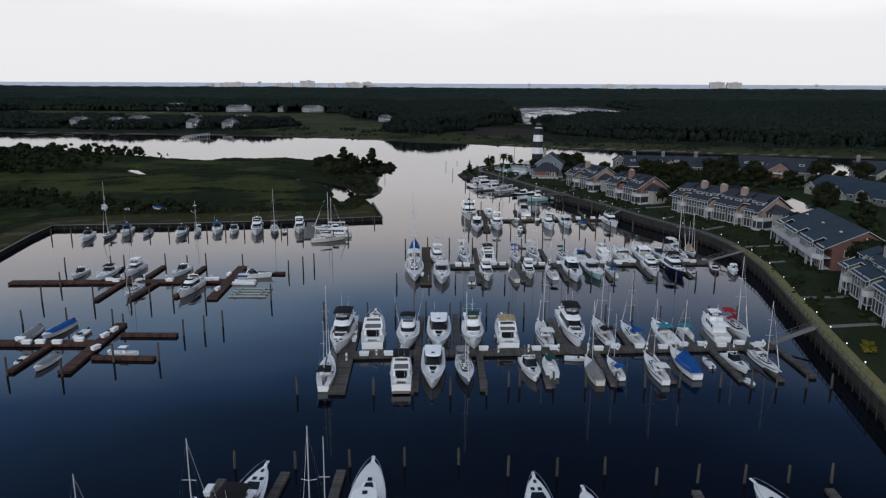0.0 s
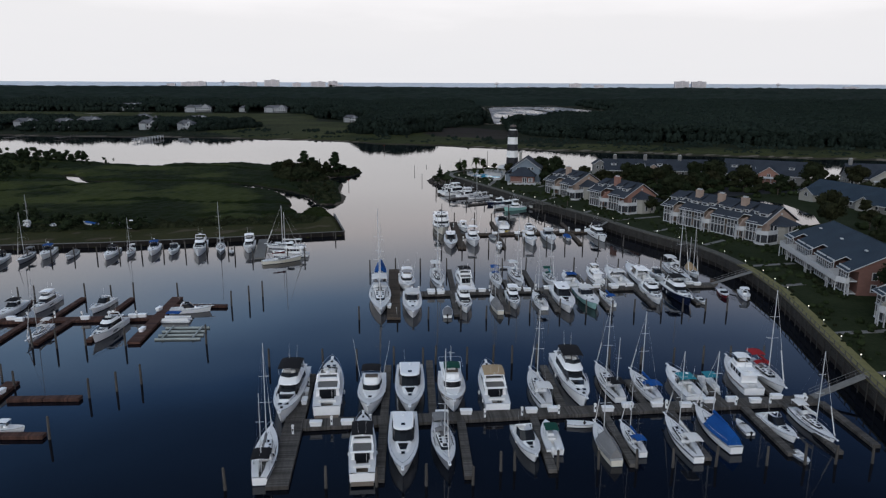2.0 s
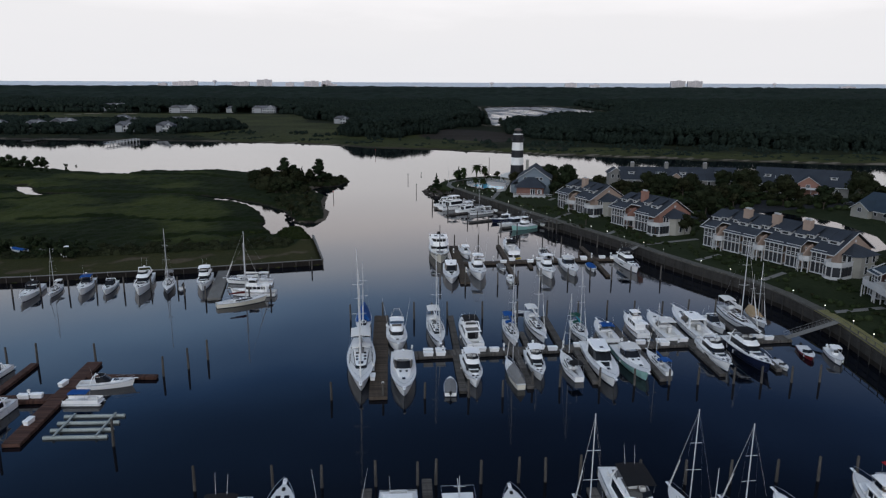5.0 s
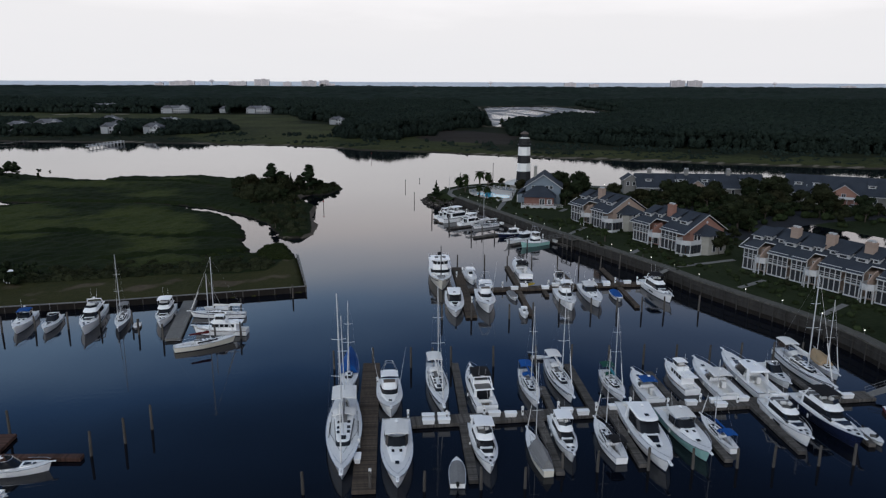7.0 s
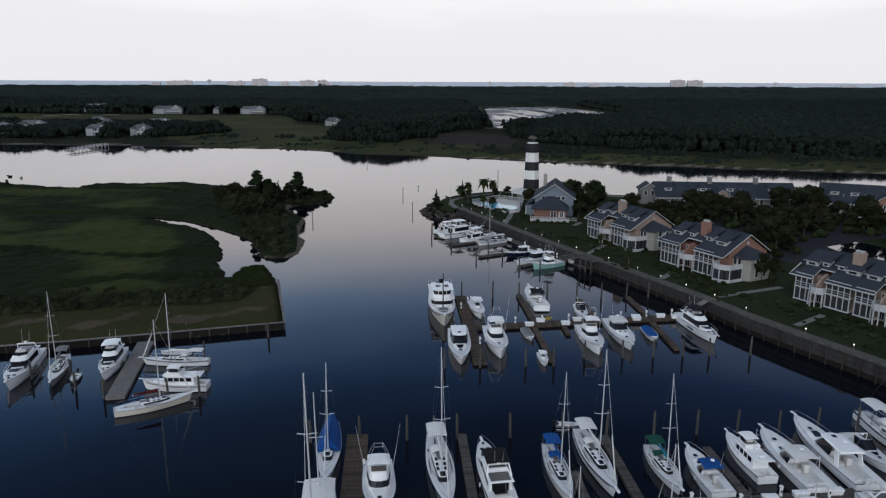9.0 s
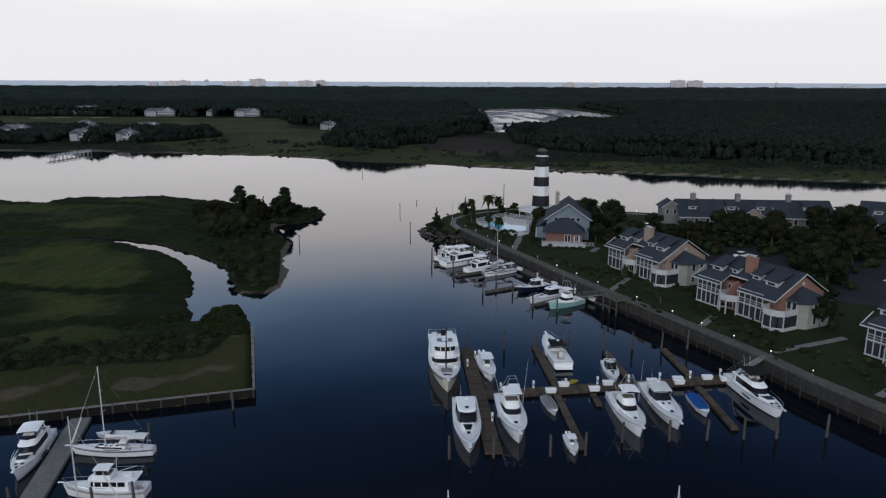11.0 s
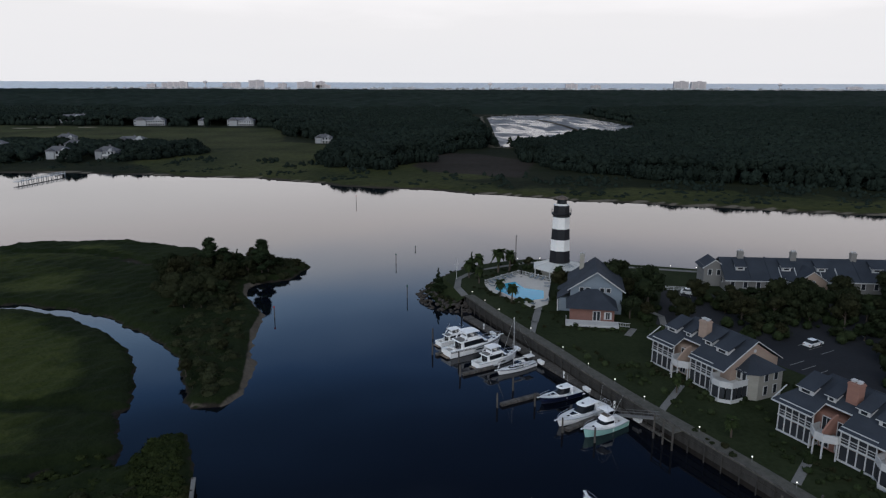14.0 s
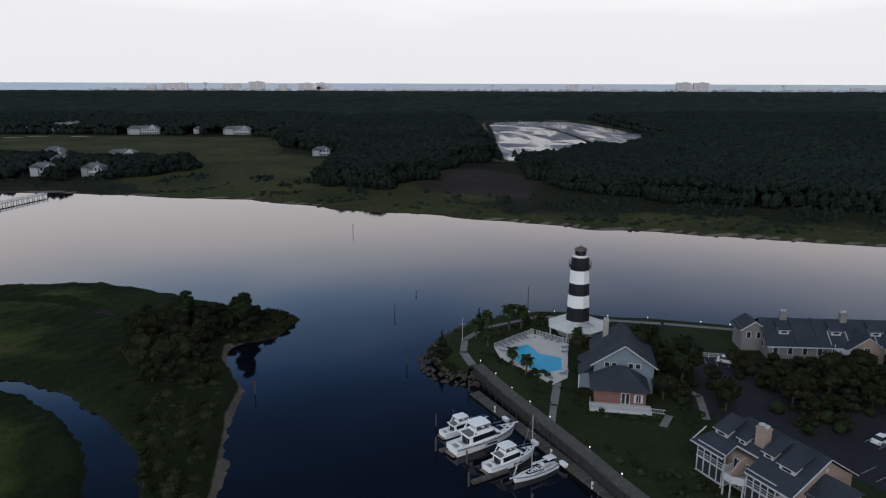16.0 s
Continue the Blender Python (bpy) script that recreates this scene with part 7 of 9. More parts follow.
def back_row(label, x, y, turn, L, D, wallm, roofm, gables, chims, dorms, ze=6.7, zr=12.0, porch=True, party=(), stairs=()):
    """A row seen over the trees: long roof, chimneys, dormers and front gables."""
    h = thing("townhouse", label, "house", "houses behind the lawns", pose(x, y, 0, 0, 0, turn))
    yr = D * 0.5
    part("wall", Shape().box(L / 2, D / 2, G - 0.1, L, D, ze - G + 0.1), PALES, h)
    part("roof_front", slab([(-0.5, -0.6, ze - 0.15), (L + 0.5, -0.6, ze - 0.15), (L + 0.5, yr, zr), (-0.5, yr, zr)], 0.22), roofm, h)
    part("roof_back", slab([(L + 0.5, D + 0.6, ze - 0.15), (-0.5, D + 0.6, ze - 0.15), (-0.5, yr + 0.02, zr), (L + 0.5, yr + 0.02, zr)], 0.22), roofm, h)
    part("fascia", Shape().box(L / 2, -0.64, ze - 0.45, L + 1, 0.08, 0.26), TRIM, h)
    for gx, s in ((0.0, -1), (L, 1)):
        part("gable", gable_wall(gx - s * 0.1, 0, D, ze - 0.2, zr - 0.35, yr, 0.12, s), PALES, h)
    for gx, w in gables:
        g = part("front_gable", Shape().box(gx, -0.9, G, w, 2.0, ze - G), wallm, h)
        part("gable_face", Shape().loft([[(gx - w / 2, -1.9, ze), (gx + w / 2, -1.9, ze), (gx, -1.9, ze + w * 0.36)], [(gx - w / 2, -1.7, ze), (gx + w / 2, -1.7, ze), (gx, -1.7, ze + w * 0.36)]]), wallm, g)
        for s in (-1, 1):
            part("gable_roof", slab([(gx, -2.3, ze + w * 0.40), (gx, yr * 0.8, ze + w * 0.40), (gx + s * (w / 2 + 0.5), yr * 0.5, ze - 0.15), (gx + s * (w / 2 + 0.5), -2.3, ze - 0.15)][::s], 0.15), roofm, g)
            part("barge_board", Shape().tube((gx, -2.34, ze + w * 0.37), (gx + s * (w / 2 + 0.5), -2.34, ze - 0.2), 0.10, n=4), TRIM, g)
        window(h, gx, -1.9, ze - 0.9, 1.2, 1.2, double=2)
        if not porch:
            continue
        part("porch_roof", slab([(gx - 3.4, -3.6, G + 2.7), (gx + 3.4, -3.6, G + 2.7), (gx + 3.4, -0.5, G + 3.6), (gx - 3.4, -0.5, G + 3.6)], 0.15), TRIM, g)
        for q in (-3.2, -1.1, 1.1, 3.2):
            part("porch_post", Shape().box(gx + q, -3.4, G, 0.16, 0.16, 2.6), TRIM, g)
        stair = Shape()
        for k in range(8):
            stair.box(gx + 4.4 + k * 0.28, -2.6, G + 2.5 - k * 0.33, 0.3, 1.3, 0.16)
        part("outside_stair", stair, TRIM, g)
    fz = (zr - ze + 0.15) / (yr + 0.6)
    for px in party:
        part("party_wall", slab([(px - 0.2, -0.62, ze + 0.02), (px + 0.2, -0.62, ze + 0.02), (px + 0.2, yr, zr + 0.22), (px - 0.2, yr, zr + 0.22)], 0.34), roofm, h)
    for sx, s in stairs:
        deck = part("stair_landing", Shape().box(sx, -1.7, G + 2.5, 3.0, 3.2, 0.2), TRIM, h)
        for q, r in ((-1.35, -3.1), (1.35, -3.1), (-1.35, -0.3), (1.35, -0.3)):
            part("landing_post", Shape().box(sx + q, r, G, 0.18, 0.18, 3.7), TRIM, deck)
        part("landing_rail", Shape().box(sx, -3.2, G + 3.55, 3.0, 0.1, 0.12).box(sx, -3.2, G + 2.8, 3.0, 0.06, 0.6), TRIM, deck)
        for k in range(9):
            part("stair_tread", Shape().box(sx + s * (1.6 + k * 0.29), -2.6, G + 2.3 - k * 0.27, 0.32, 1.2, 0.16), TRIM, deck)
        for r in (-3.2, -2.0):
            part("stair_stringer", Shape().tube((sx + s * 1.4, r, G + 2.5), (sx + s * 4.2, r, G + 0.05), 0.12, n=4), TRIM, deck)
            part("stair_rail", Shape().tube((sx + s * 1.4, r, G + 3.5), (sx + s * 4.2, r, G + 1.0), 0.06, n=4), TRIM, deck)
            for k in range(4):
                q = k / 3
                part("stair_baluster", Shape().box(sx + s * lerp(1.5, 4.1, q), r, G + lerp(2.4, 0.0, q), 0.08, 0.08, 1.1), TRIM, deck)
        for k in (-1, 1):
            part("cheek_wall", Shape().loft([[(sx + k * 1.9, -0.4, ze - 0.1), (sx + k * 1.9, yr * 0.45, ze + 0.1), (sx + k * 1.9, yr * 0.45, ze + 2.6)], [(sx + k * 2.0, -0.4, ze - 0.1), (sx + k * 2.0, yr * 0.45, ze + 0.1), (sx + k * 2.0, yr * 0.45, ze + 2.6)]]), TRIM, h)
    for cx in chims:
        chimney(h, cx, yr * 0.95, zr - 1.2, zr + 1.7, PALES, 1.4, 1.2)
    for dx, w in dorms:
        dormer(h, dx, yr * 0.36, ze - 0.1 + (yr * 0.36 + 0.6) * fz, w, 2.2, roofm, TRIM)
    for k in range(int(L / 3.2)):
        window(h, 1.6 + k * 3.2, 0.0, G + 1.0, 1.0, 1.5)
    for q in (0.25, 0.5, 0.75):
        window(h, 0.0, D * q, G + 1.6, 0.9, 1.3, out=(-1, 0))
        window(h, L, D * q, G + 1.6, 0.9, 1.3, out=(1, 0))
    return h


back_row("peach townhouse row with slate roof beside the waterway", 85.3, 338.2, -7, 45, 13, PEACH, ROOF, ((20.3, 7.6),), (4.9, 18.2, 33.2), ((4.0, 2.2), (15.4, 2.2), (24.0, 2.2), (37.6, 2.2)), 6.2, 10.4, porch=False, party=(6.2, 11.1, 33.0), stairs=((15.6, -1), (25.6, 1)))
annex = thing("townhouse", "pale gabled end house with slate roof beside the row", "house", "houses behind the lawns", pose(81.6, 343.4, 0, 0, 0, -7))
part("wall", Shape().box(2.6, 3.0, G - 0.1, 5.2, 6.0, 5.4), PALES, annex)
for s in (-1, 1):
    part("roof_slope", slab([(2.6, -0.5, 10.0), (2.6, 6.5, 10.0), (2.6 + s * 3.2, 6.5, 7.8), (2.6 + s * 3.2, -0.5, 7.8)][::s], 0.2), ROOF, annex)
    part("barge_board", Shape().tube((2.6, -0.56, 10.0), (2.6 + s * 3.2, -0.56, 7.8), 0.12, n=4), TRIM, annex)
part("gable", Shape().loft([[(0, 0.05, 8.1), (5.2, 0.05, 8.1), (2.6, 0.05, 9.8)], [(0, 0.2, 8.1), (5.2, 0.2, 8.1), (2.6, 0.2, 9.8)]]), PALES, annex)
for q in (1.5, 3.7):
    window(annex, q, 0.0, 5.9, 0.9, 1.4)
back_row("terracotta townhouse row with gabled porch", 132.1, 324, -30, 31, 13, TERRA, ROOF, ((17.8, 9),), (), ((4, 2.2), (9.5, 2.2), (26, 2.2)), stairs=((4.6, -1), (10.4, 1)))
back_row("cream townhouse row with gabled porch", 175, 305, -19, 30, 13, CREAMS, ROOF, ((12, 9),), (1.5,), ((22, 2.2),))
back_row("low townhouse with broad blue shingle roof", 140.2, 276.4, -72, 38, 18, CREAMS, ROOFB, ((4, 6), (16, 6), (27, 6)), (), (), 5.6, 9.8, False)

# clubhouse
club = thing("clubhouse", "blue-grey clubhouse with gable front and brick porch wing", "house", m=pose(40.0, 317.2, 0, 0, 0, -13))
part("front_wing", Shape().box(5.2, 3.4, G - 0.1, 9.6, 6.8, 3.4), BRICK, club, "brick wing")
rim = [(-0.5, -0.8, G + 3.2), (10.7, -0.8, G + 3.2), (10.7, 7.4, G + 3.2), (-0.5, 7.4, G + 3.2)]
part("wing_roof", Shape().add(rim + [(4.0, 4.6, G + 6.4), (6.4, 4.6, G + 6.4)], [(0, 1, 5, 4), (1, 2, 5), (2, 3, 4, 5), (3, 0, 4), (3, 2, 1, 0)]), ROOF, club)
part("main_block", Shape().box(6.2, 13.6, G - 0.1, 11.6, 13.5, 5.8), BLUES, club)
gp = [(0.4, G + 5.7), (12.0, G + 5.7), (6.2, G + 9.6)]
part("gable", Shape().loft([[(px, 6.9, pz) for px, pz in gp], [(px, 20.3, pz) for px, pz in gp]]), BLUES, club)
for s in (-1, 1):
    part("roof", slab([(6.2, 6.3, G + 9.9), (6.2, 20.9, G + 9.9), (6.2 + s * 6.5, 20.9, G + 5.4), (6.2 + s * 6.5, 6.3, G + 5.4)][::s], 0.2), ROOF, club)
    part("barge_board", Shape().tube((6.2, 6.24, G + 9.75), (6.2 + s * 6.5, 6.24, G + 5.3), 0.13, n=4), TRIM, club)
for q in (2.9, 4.3, 7.5, 8.9):
    window(club, q, 6.85, G + 5.0, 0.95, 0.9)
part("side_lean_to", Shape().box(-0.9, 12, G - 0.1, 2.6, 9, 3.2), BLUES, club)
part("lean_to_roof", slab([(-2.6, 7.0, G + 3.0), (0.5, 7.0, G + 5.0), (0.5, 17, G + 5.0), (-2.6, 17, G + 3.0)], 0.18), ROOF, club)
for yy in (7.2, 9.5):
    part("porch_post", Shape().box(-2.4, yy, G, 0.22, 0.22, 2.9), TRIM, club)
chimney(club, 3.0, 18.0, G + 5.5, G + 11.2, CREAMS, 1.1, 1.1)
part("porch_deck", Shape().soft(5.2, -1.6, G, 11.4, 3.2, 0.5), TRIM, club)
for (ax, ay, bx, by) in ((-0.4, -3.1, 10.8, -3.1), (-0.4, -3.1, -0.4, 0), (10.8, -3.1, 13.2, -3.4)):
    l = math.hypot(bx - ax, by - ay)
    t = math.degrees(math.atan2(by - ay, bx - ax))
    part("porch_rail", Shape().box((ax + bx) / 2, (ay + by) / 2, G + 1.35, l, 0.08, 0.09, t).box((ax + bx) / 2, (ay + by) / 2, G + 0.65, l, 0.06, 0.07, t), TRIM, club)
    for k in range(int(l / 0.35) + 1):
        q = k * 0.35 / l
        part("baluster", Shape().box(lerp(ax, bx, q), lerp(ay, by, q), G + 0.5, 0.06, 0.06, 0.85), TRIM, club)
for q in (5.8, 6.6):
    window(club, q, 0.0, G + 0.5, 0.7, 2.0, name="french_door")
window(club, 8.6, 0.0, G + 0.9, 0.9, 1.5, double=2)
for q in (7.95, 9.25):
    part("shutter", Shape().box(q, -0.05, G + 0.9, 0.35, 0.08, 1.6), TRIM, club)

# lighthouse
lh = thing("lighthouse", "black and white banded octagonal lighthouse with lantern", "lighthouse", m=pose(46.7, 357.2, 0, 0, 0, 12))


def octo(r, z, n=8, a0=0.0):
    return [(r * math.cos(2 * math.pi * k / n + a0), r * math.sin(2 * math.pi * k / n + a0), z) for k in range(n)]


def rad(z):
    return lerp(2.95, 2.2, (z - 6.8) / 15.3)


part("pavilion_wall", Shape().loft([octo(5.4, G - 0.1), octo(5.4, 5.4)]), CREAMS, lh, "cream base wall")
part("pavilion_roof", Shape().loft([octo(7.5, 4.9), octo(7.5, 5.1), octo(2.5, 6.5), octo(2.5, 6.3)], caps=False), ROOFW, lh, "white metal skirt roof")
for k in range(8):
    a = 2 * math.pi * k / 8
    part("roof_rib", Shape().tube((7.5 * math.cos(a), 7.5 * math.sin(a), 5.16), (2.6 * math.cos(a), 2.6 * math.sin(a), 6.56), 0.06, n=4), TRIM, lh)
    part("pavilion_post", Shape().box(7.1 * math.cos(a), 7.1 * math.sin(a), G, 0.22, 0.22, 2.0), TRIM, lh)
for k in range(9):
    q = -0.42 + k * 0.105
    part("louvre", Shape().tube((5.4 * math.sin(q), -5.4 * math.cos(q), 5.82), (3.2 * math.sin(q), -3.2 * math.cos(q), 6.45), 0.05, n=4), BLUES, lh)
for z0, z1, m in ((6.2, 9.75, BLACKP), (9.75, 12.8, WHITEP), (12.8, 15.75, BLACKP), (15.75, 18.95, WHITEP), (18.95, 22.1, BLACKP)):
    part("tower_band", Shape().loft([octo(rad(z0), z0), octo(rad(z1), z1)]), m, lh)
part("gallery", Shape().loft([octo(2.3, 19.5), octo(2.85, 19.75), octo(2.85, 19.9), octo(2.2, 19.9)]), BLACKP, lh)
gal = Shape().pipe(octo(2.8, 21.0) + octo(2.8, 21.0)[:1], 0.05, 4).pipe(octo(2.8, 20.5) + octo(2.8, 20.5)[:1], 0.03, 4)
part("gallery_rail", gal, BLACKP, lh)
for px, py, pz in octo(2.8, 19.9):
    part("gallery_post", Shape().tube((px, py, pz), (px, py, pz + 1.05), 0.04, n=4), BLACKP, lh)
    part("bracket", Shape().tube((px * 0.8, py * 0.8, 19.1), (px * 0.97, py * 0.97, 19.75), 0.07, n=4), BLACKP, lh)
part("lantern_base", Shape().loft([octo(2.1, 22.1), octo(2.15, 22.22), octo(1.5, 22.26), octo(1.5, 22.5)]), WHITEP, lh)
part("lantern_glass", Shape().loft([octo(1.2, 22.5), octo(1.2, 23.75)]), PANE, lh)
for px, py, pz in octo(1.3, 22.5):
    part("lantern_post", Shape().tube((px, py, pz), (px, py, 23.8), 0.09, n=5), BLACKP, lh)
part("lantern_roof", Shape().loft([octo(1.7, 23.75), octo(1.65, 23.9), octo(1.1, 24.35), octo(0.25, 24.65)]), mat("brown_copper", (0.10, 0.075, 0.06), (0.06, 0.045, 0.04), 0.55, 1.0), lh, "brown domed roof")
part("finial", Shape().tube((0, 0, 24.6), (0, 0, 25.05), 0.06).ball(0, 0, 25.05, 0.12, 0.12, 0.12), BLACKP, lh)

# pool terrace
POOL = [(28, 346.5), (33.3, 349.2), (34.8, 343.2), (39.4, 340.6), (38, 333.4), (32.6, 331.4), (29.6, 336.6), (26.8, 342.2)]
TERRACE = [(25, 347), (30, 351.8), (35.4, 356.4), (42.7, 349), (40.6, 340.5), (38.1, 329.6), (34.3, 326.2), (30.2, 333.6), (25.6, 341)]
ter = thing("pool_terrace", "pale paved terrace round the swimming pool", "terrace")
tagged(ter, kind="structure")
part("paving", Shape().prism(TERRACE, G - 0.2, G + 0.12), PAVE, ter)
pool = thing("swimming_pool", "turquoise swimming pool with pale coping", "pool")
part("pool_water", Shape().prism(POOL, G - 0.1, G + 0.14), POOLW, pool, "bright turquoise water")
for a, b in zip(POOL, POOL[1:] + POOL[:1]):
    part("coping", Shape().box((a[0] + b[0]) / 2, (a[1] + b[1]) / 2, G + 0.1, math.hypot(b[0] - a[0], b[1] - a[1]) + 0.2, 0.35, 0.1, math.degrees(math.atan2(b[1] - a[1], b[0] - a[0]))), PAVE, pool)
fen = thing("pool_fence", "white picket fence round the pool terrace", "fence")
for a, b in zip(TERRACE[:5], TERRACE[1:6]):
    l = math.hypot(b[0] - a[0], b[1] - a[1])
    t = math.degrees(math.atan2(b[1] - a[1], b[0] - a[0]))
    for zz in (0.35, 1.05):
        part("fence_rail", Shape().box((a[0] + b[0]) / 2, (a[1] + b[1]) / 2, G + 0.1 + zz, l, 0.06, 0.09, t), TRIM, fen)
    n = int(l / 0.42)
    for k in range(n):
        part("picket", Shape().box(lerp(a[0], b[0], k / n), lerp(a[1], b[1], k / n), G + 0.12, 0.10 if k % 5 else 0.16, 0.07, 1.12 if k % 5 else 1.3, t), TRIM, fen)
loun = thing("sun_lounger", "dark sun lounger with raised back on the terrace", "lounger", "pool loungers")
part("seat", Shape().soft(0, -0.35, 0.3, 0.62, 1.2, 0.08), BLUES, loun)
part("backrest", Shape().loft([[(-0.31, 0.25, 0.32), (0.31, 0.25, 0.32), (0.31, 0.25, 0.38), (-0.31, 0.25, 0.38)], [(-0.31, 0.85, 0.78), (0.31, 0.85, 0.78), (0.31, 0.82, 0.85), (-0.31, 0.82, 0.85)]]), BLUES, loun)
for px, py in ((-0.27, -0.85), (0.27, -0.85), (-0.27, 0.3), (0.27, 0.3)):
    part("leg", Shape().tube((px, py, 0), (px, py, 0.32), 0.03, n=5), TRIM, loun)
spots = [(26.8, 347.6, 40), (28.0, 348.7, 40), (29.2, 349.8, 40), (30.6, 351.0, 40), (32.0, 352.2, 40), (33.2, 353.2, 40), (38.2, 352.4, -45), (39.4, 351.2, -45), (40.6, 350.0, -45), (26.5, 344.5, 75), (34.4, 328.8, 200), (37.6, 331.2, -80), (41.4, 346.2, -100), (40.7, 343.4, -100)]
loun.matrix_basis = pose(*spots[0][:2], G + 0.12, 0, 0, spots[0][2])
for px, py, a in spots[1:]:
    copy_thing(loun, pose(px, py, G + 0.12, 0, 0, a))
for px, py in ((35.6, 353.6), (38.9, 332.6)):
    um = thing("parasol", "closed dark parasol on a white pole", "parasol", "pool parasols", pose(px, py, G + 0.12))
    part("pole", Shape().tube((0, 0, 0), (0, 0, 2.5), 0.035), TRIM, um)
    part("canopy", Shape().tube((0, 0, 0.9), (0, 0, 2.45), 0.20, 0.05, 8), BLACKC, um)
    part("base", Shape().tube((0, 0, 0), (0, 0, 0.1), 0.35, 0.3, 10), CONC, um)
flag = thing("flagpole", "slim white flagpole at the point", "flagpole", m=pose(18.0, 352.6, G))
part("pole", Shape().tube((0, 0, 0), (0, 0, 5.5), 0.07, 0.04), TRIM, flag)
part("truck", Shape().ball(0, 0, 5.5, 0.1, 0.1, 0.1), TRIM, flag)
part("yard", Shape().tube((-0.6, 0, 4.2), (0.6, 0, 4.2), 0.03), TRIM, flag)
pole = thing("lamp_post", "tall dark wooden lamp post by the shore", "lamp post", m=pose(36.4, 368.5, G))
part("pole", Shape().tube((0, 0, 0), (0, 0, 8.5), 0.13, 0.10), PILEM, pole)
part("lamp_head", Shape().soft(0, -0.3, 8.3, 0.4, 0.8, 0.2), GREYC, pole)

# roads, paths and cars
def flat(name, pts, z, material, label, category):
    o = part(name, Shape().prism(pts, z - 0.3, z), material)
    return tagged(o, label, category, kind="structure")


flat("parking_road", [(59, 314.4), (69.5, 339.9), (79, 338.4), (85, 330.4), (112, 325.4), (150, 311.4), (152, 292.4), (126, 286.4), (108, 277.4), (97, 258.4), (90, 262.4), (80, 277.9), (73, 292.4), (64, 304.4)], G + 0.02, ASPH, "dark asphalt parking court between the houses", "road")
flat("pond", [(107.5, 278), (118.5, 283), (128, 264.4), (127, 244), (121, 230), (115.4, 227), (112, 238), (108.4, 258.4)], G + 0.03, WATER, "small bright pond behind the houses", "pond")
PATHS = [((30.6, 309.5), (32.6, 317), 1.3), ((32.6, 317), (35.4, 327), 1.6), ((50.6, 307.6), (53, 311.4), 1.4), ((59.5, 310), (62, 319.5), 1.4), ((62, 319.5), (60, 324.5), 1.2),
         ((62, 237.5), (77, 243), 1.3), ((68.2, 220.6), (75.4, 225.4), 1.2), ((75.6, 181.1), (88.1, 183.5), 1.3), ((70.8, 136.6), (80, 137.5), 1.3), ((67.2, 119.6), (76, 121), 1.3), ((75.7, 165), (81, 166.3), 1.2), ((75.3, 203.3), (82.4, 208.5), 1.2), ((45.2, 272.8), (52, 282), 1.2), ((55.6, 250.8), (61, 257), 1.3),
         ((57, 365.4), (70, 362.2), 1.6), ((70, 362.2), (88, 356.4), 1.6), ((24, 361), (40, 369.5), 1.4), ((40, 369.5), (57, 365.4), 1.4), ((18.9, 338), (17.6, 345), 1.8), ((17.6, 345), (18.6, 353), 1.6), ((18.6, 353), (24, 361), 1.5)]
for (ax, ay), (bx, by), w in PATHS:
    l = math.hypot(bx - ax, by - ay)
    p = part("path", Shape().box(0, 0, 0, l + 0.6, w, 0.25), CONC)
    p.matrix_basis = pose((ax + bx) / 2, (ay + by) / 2, G - 0.19, 0, 0, math.degrees(math.atan2(by - ay, bx - ax)))
    tagged(p, "narrow pale concrete garden path", "path", kind="structure")
for x0, y0, dx, dy, turn, n in ((85.2, 301.2, 0.9, -2.5, -63, 3), (78.1, 291.2, 0.9, -2.4, -63, 3), (95.4, 307.4, 2.3, -0.9, -12, 3)):
    for k in range(n):
        m = part("parking_line", Shape().box(0, 0, 0, 0.14, 4.3, 0.02), PAINT)
        m.matrix_basis = pose(x0 + k * dx, y0 + k * dy, G + 0.022, 0, 0, turn)
        tagged(m, "white painted parking bay line", "road marking", kind="structure")
for k in range(4):
    m = part("parking_line", Shape().box(0, 0, 0, 0.14, 4.6, 0.02), PAINT)
    m.matrix_basis = pose(70.6 + k * 2.2, 336.8 - k * 0.6, G + 0.022, 0, 0, -16)
    tagged(m, "white painted parking bay line", "road marking", kind="structure")
fence = thing("white_fence", "short white post and rail fence", "fence", m=pose(70.2, 339.4, G, 0, 0, -15))
for zz in (0.4, 0.8, 1.15):
    part("rail", Shape().box(3, 0, zz, 6, 0.06, 0.12), TRIM, fence)
for k in range(4):
    part("post", Shape().box(k * 2.0, 0, 0, 0.14, 0.14, 1.3), TRIM, fence)


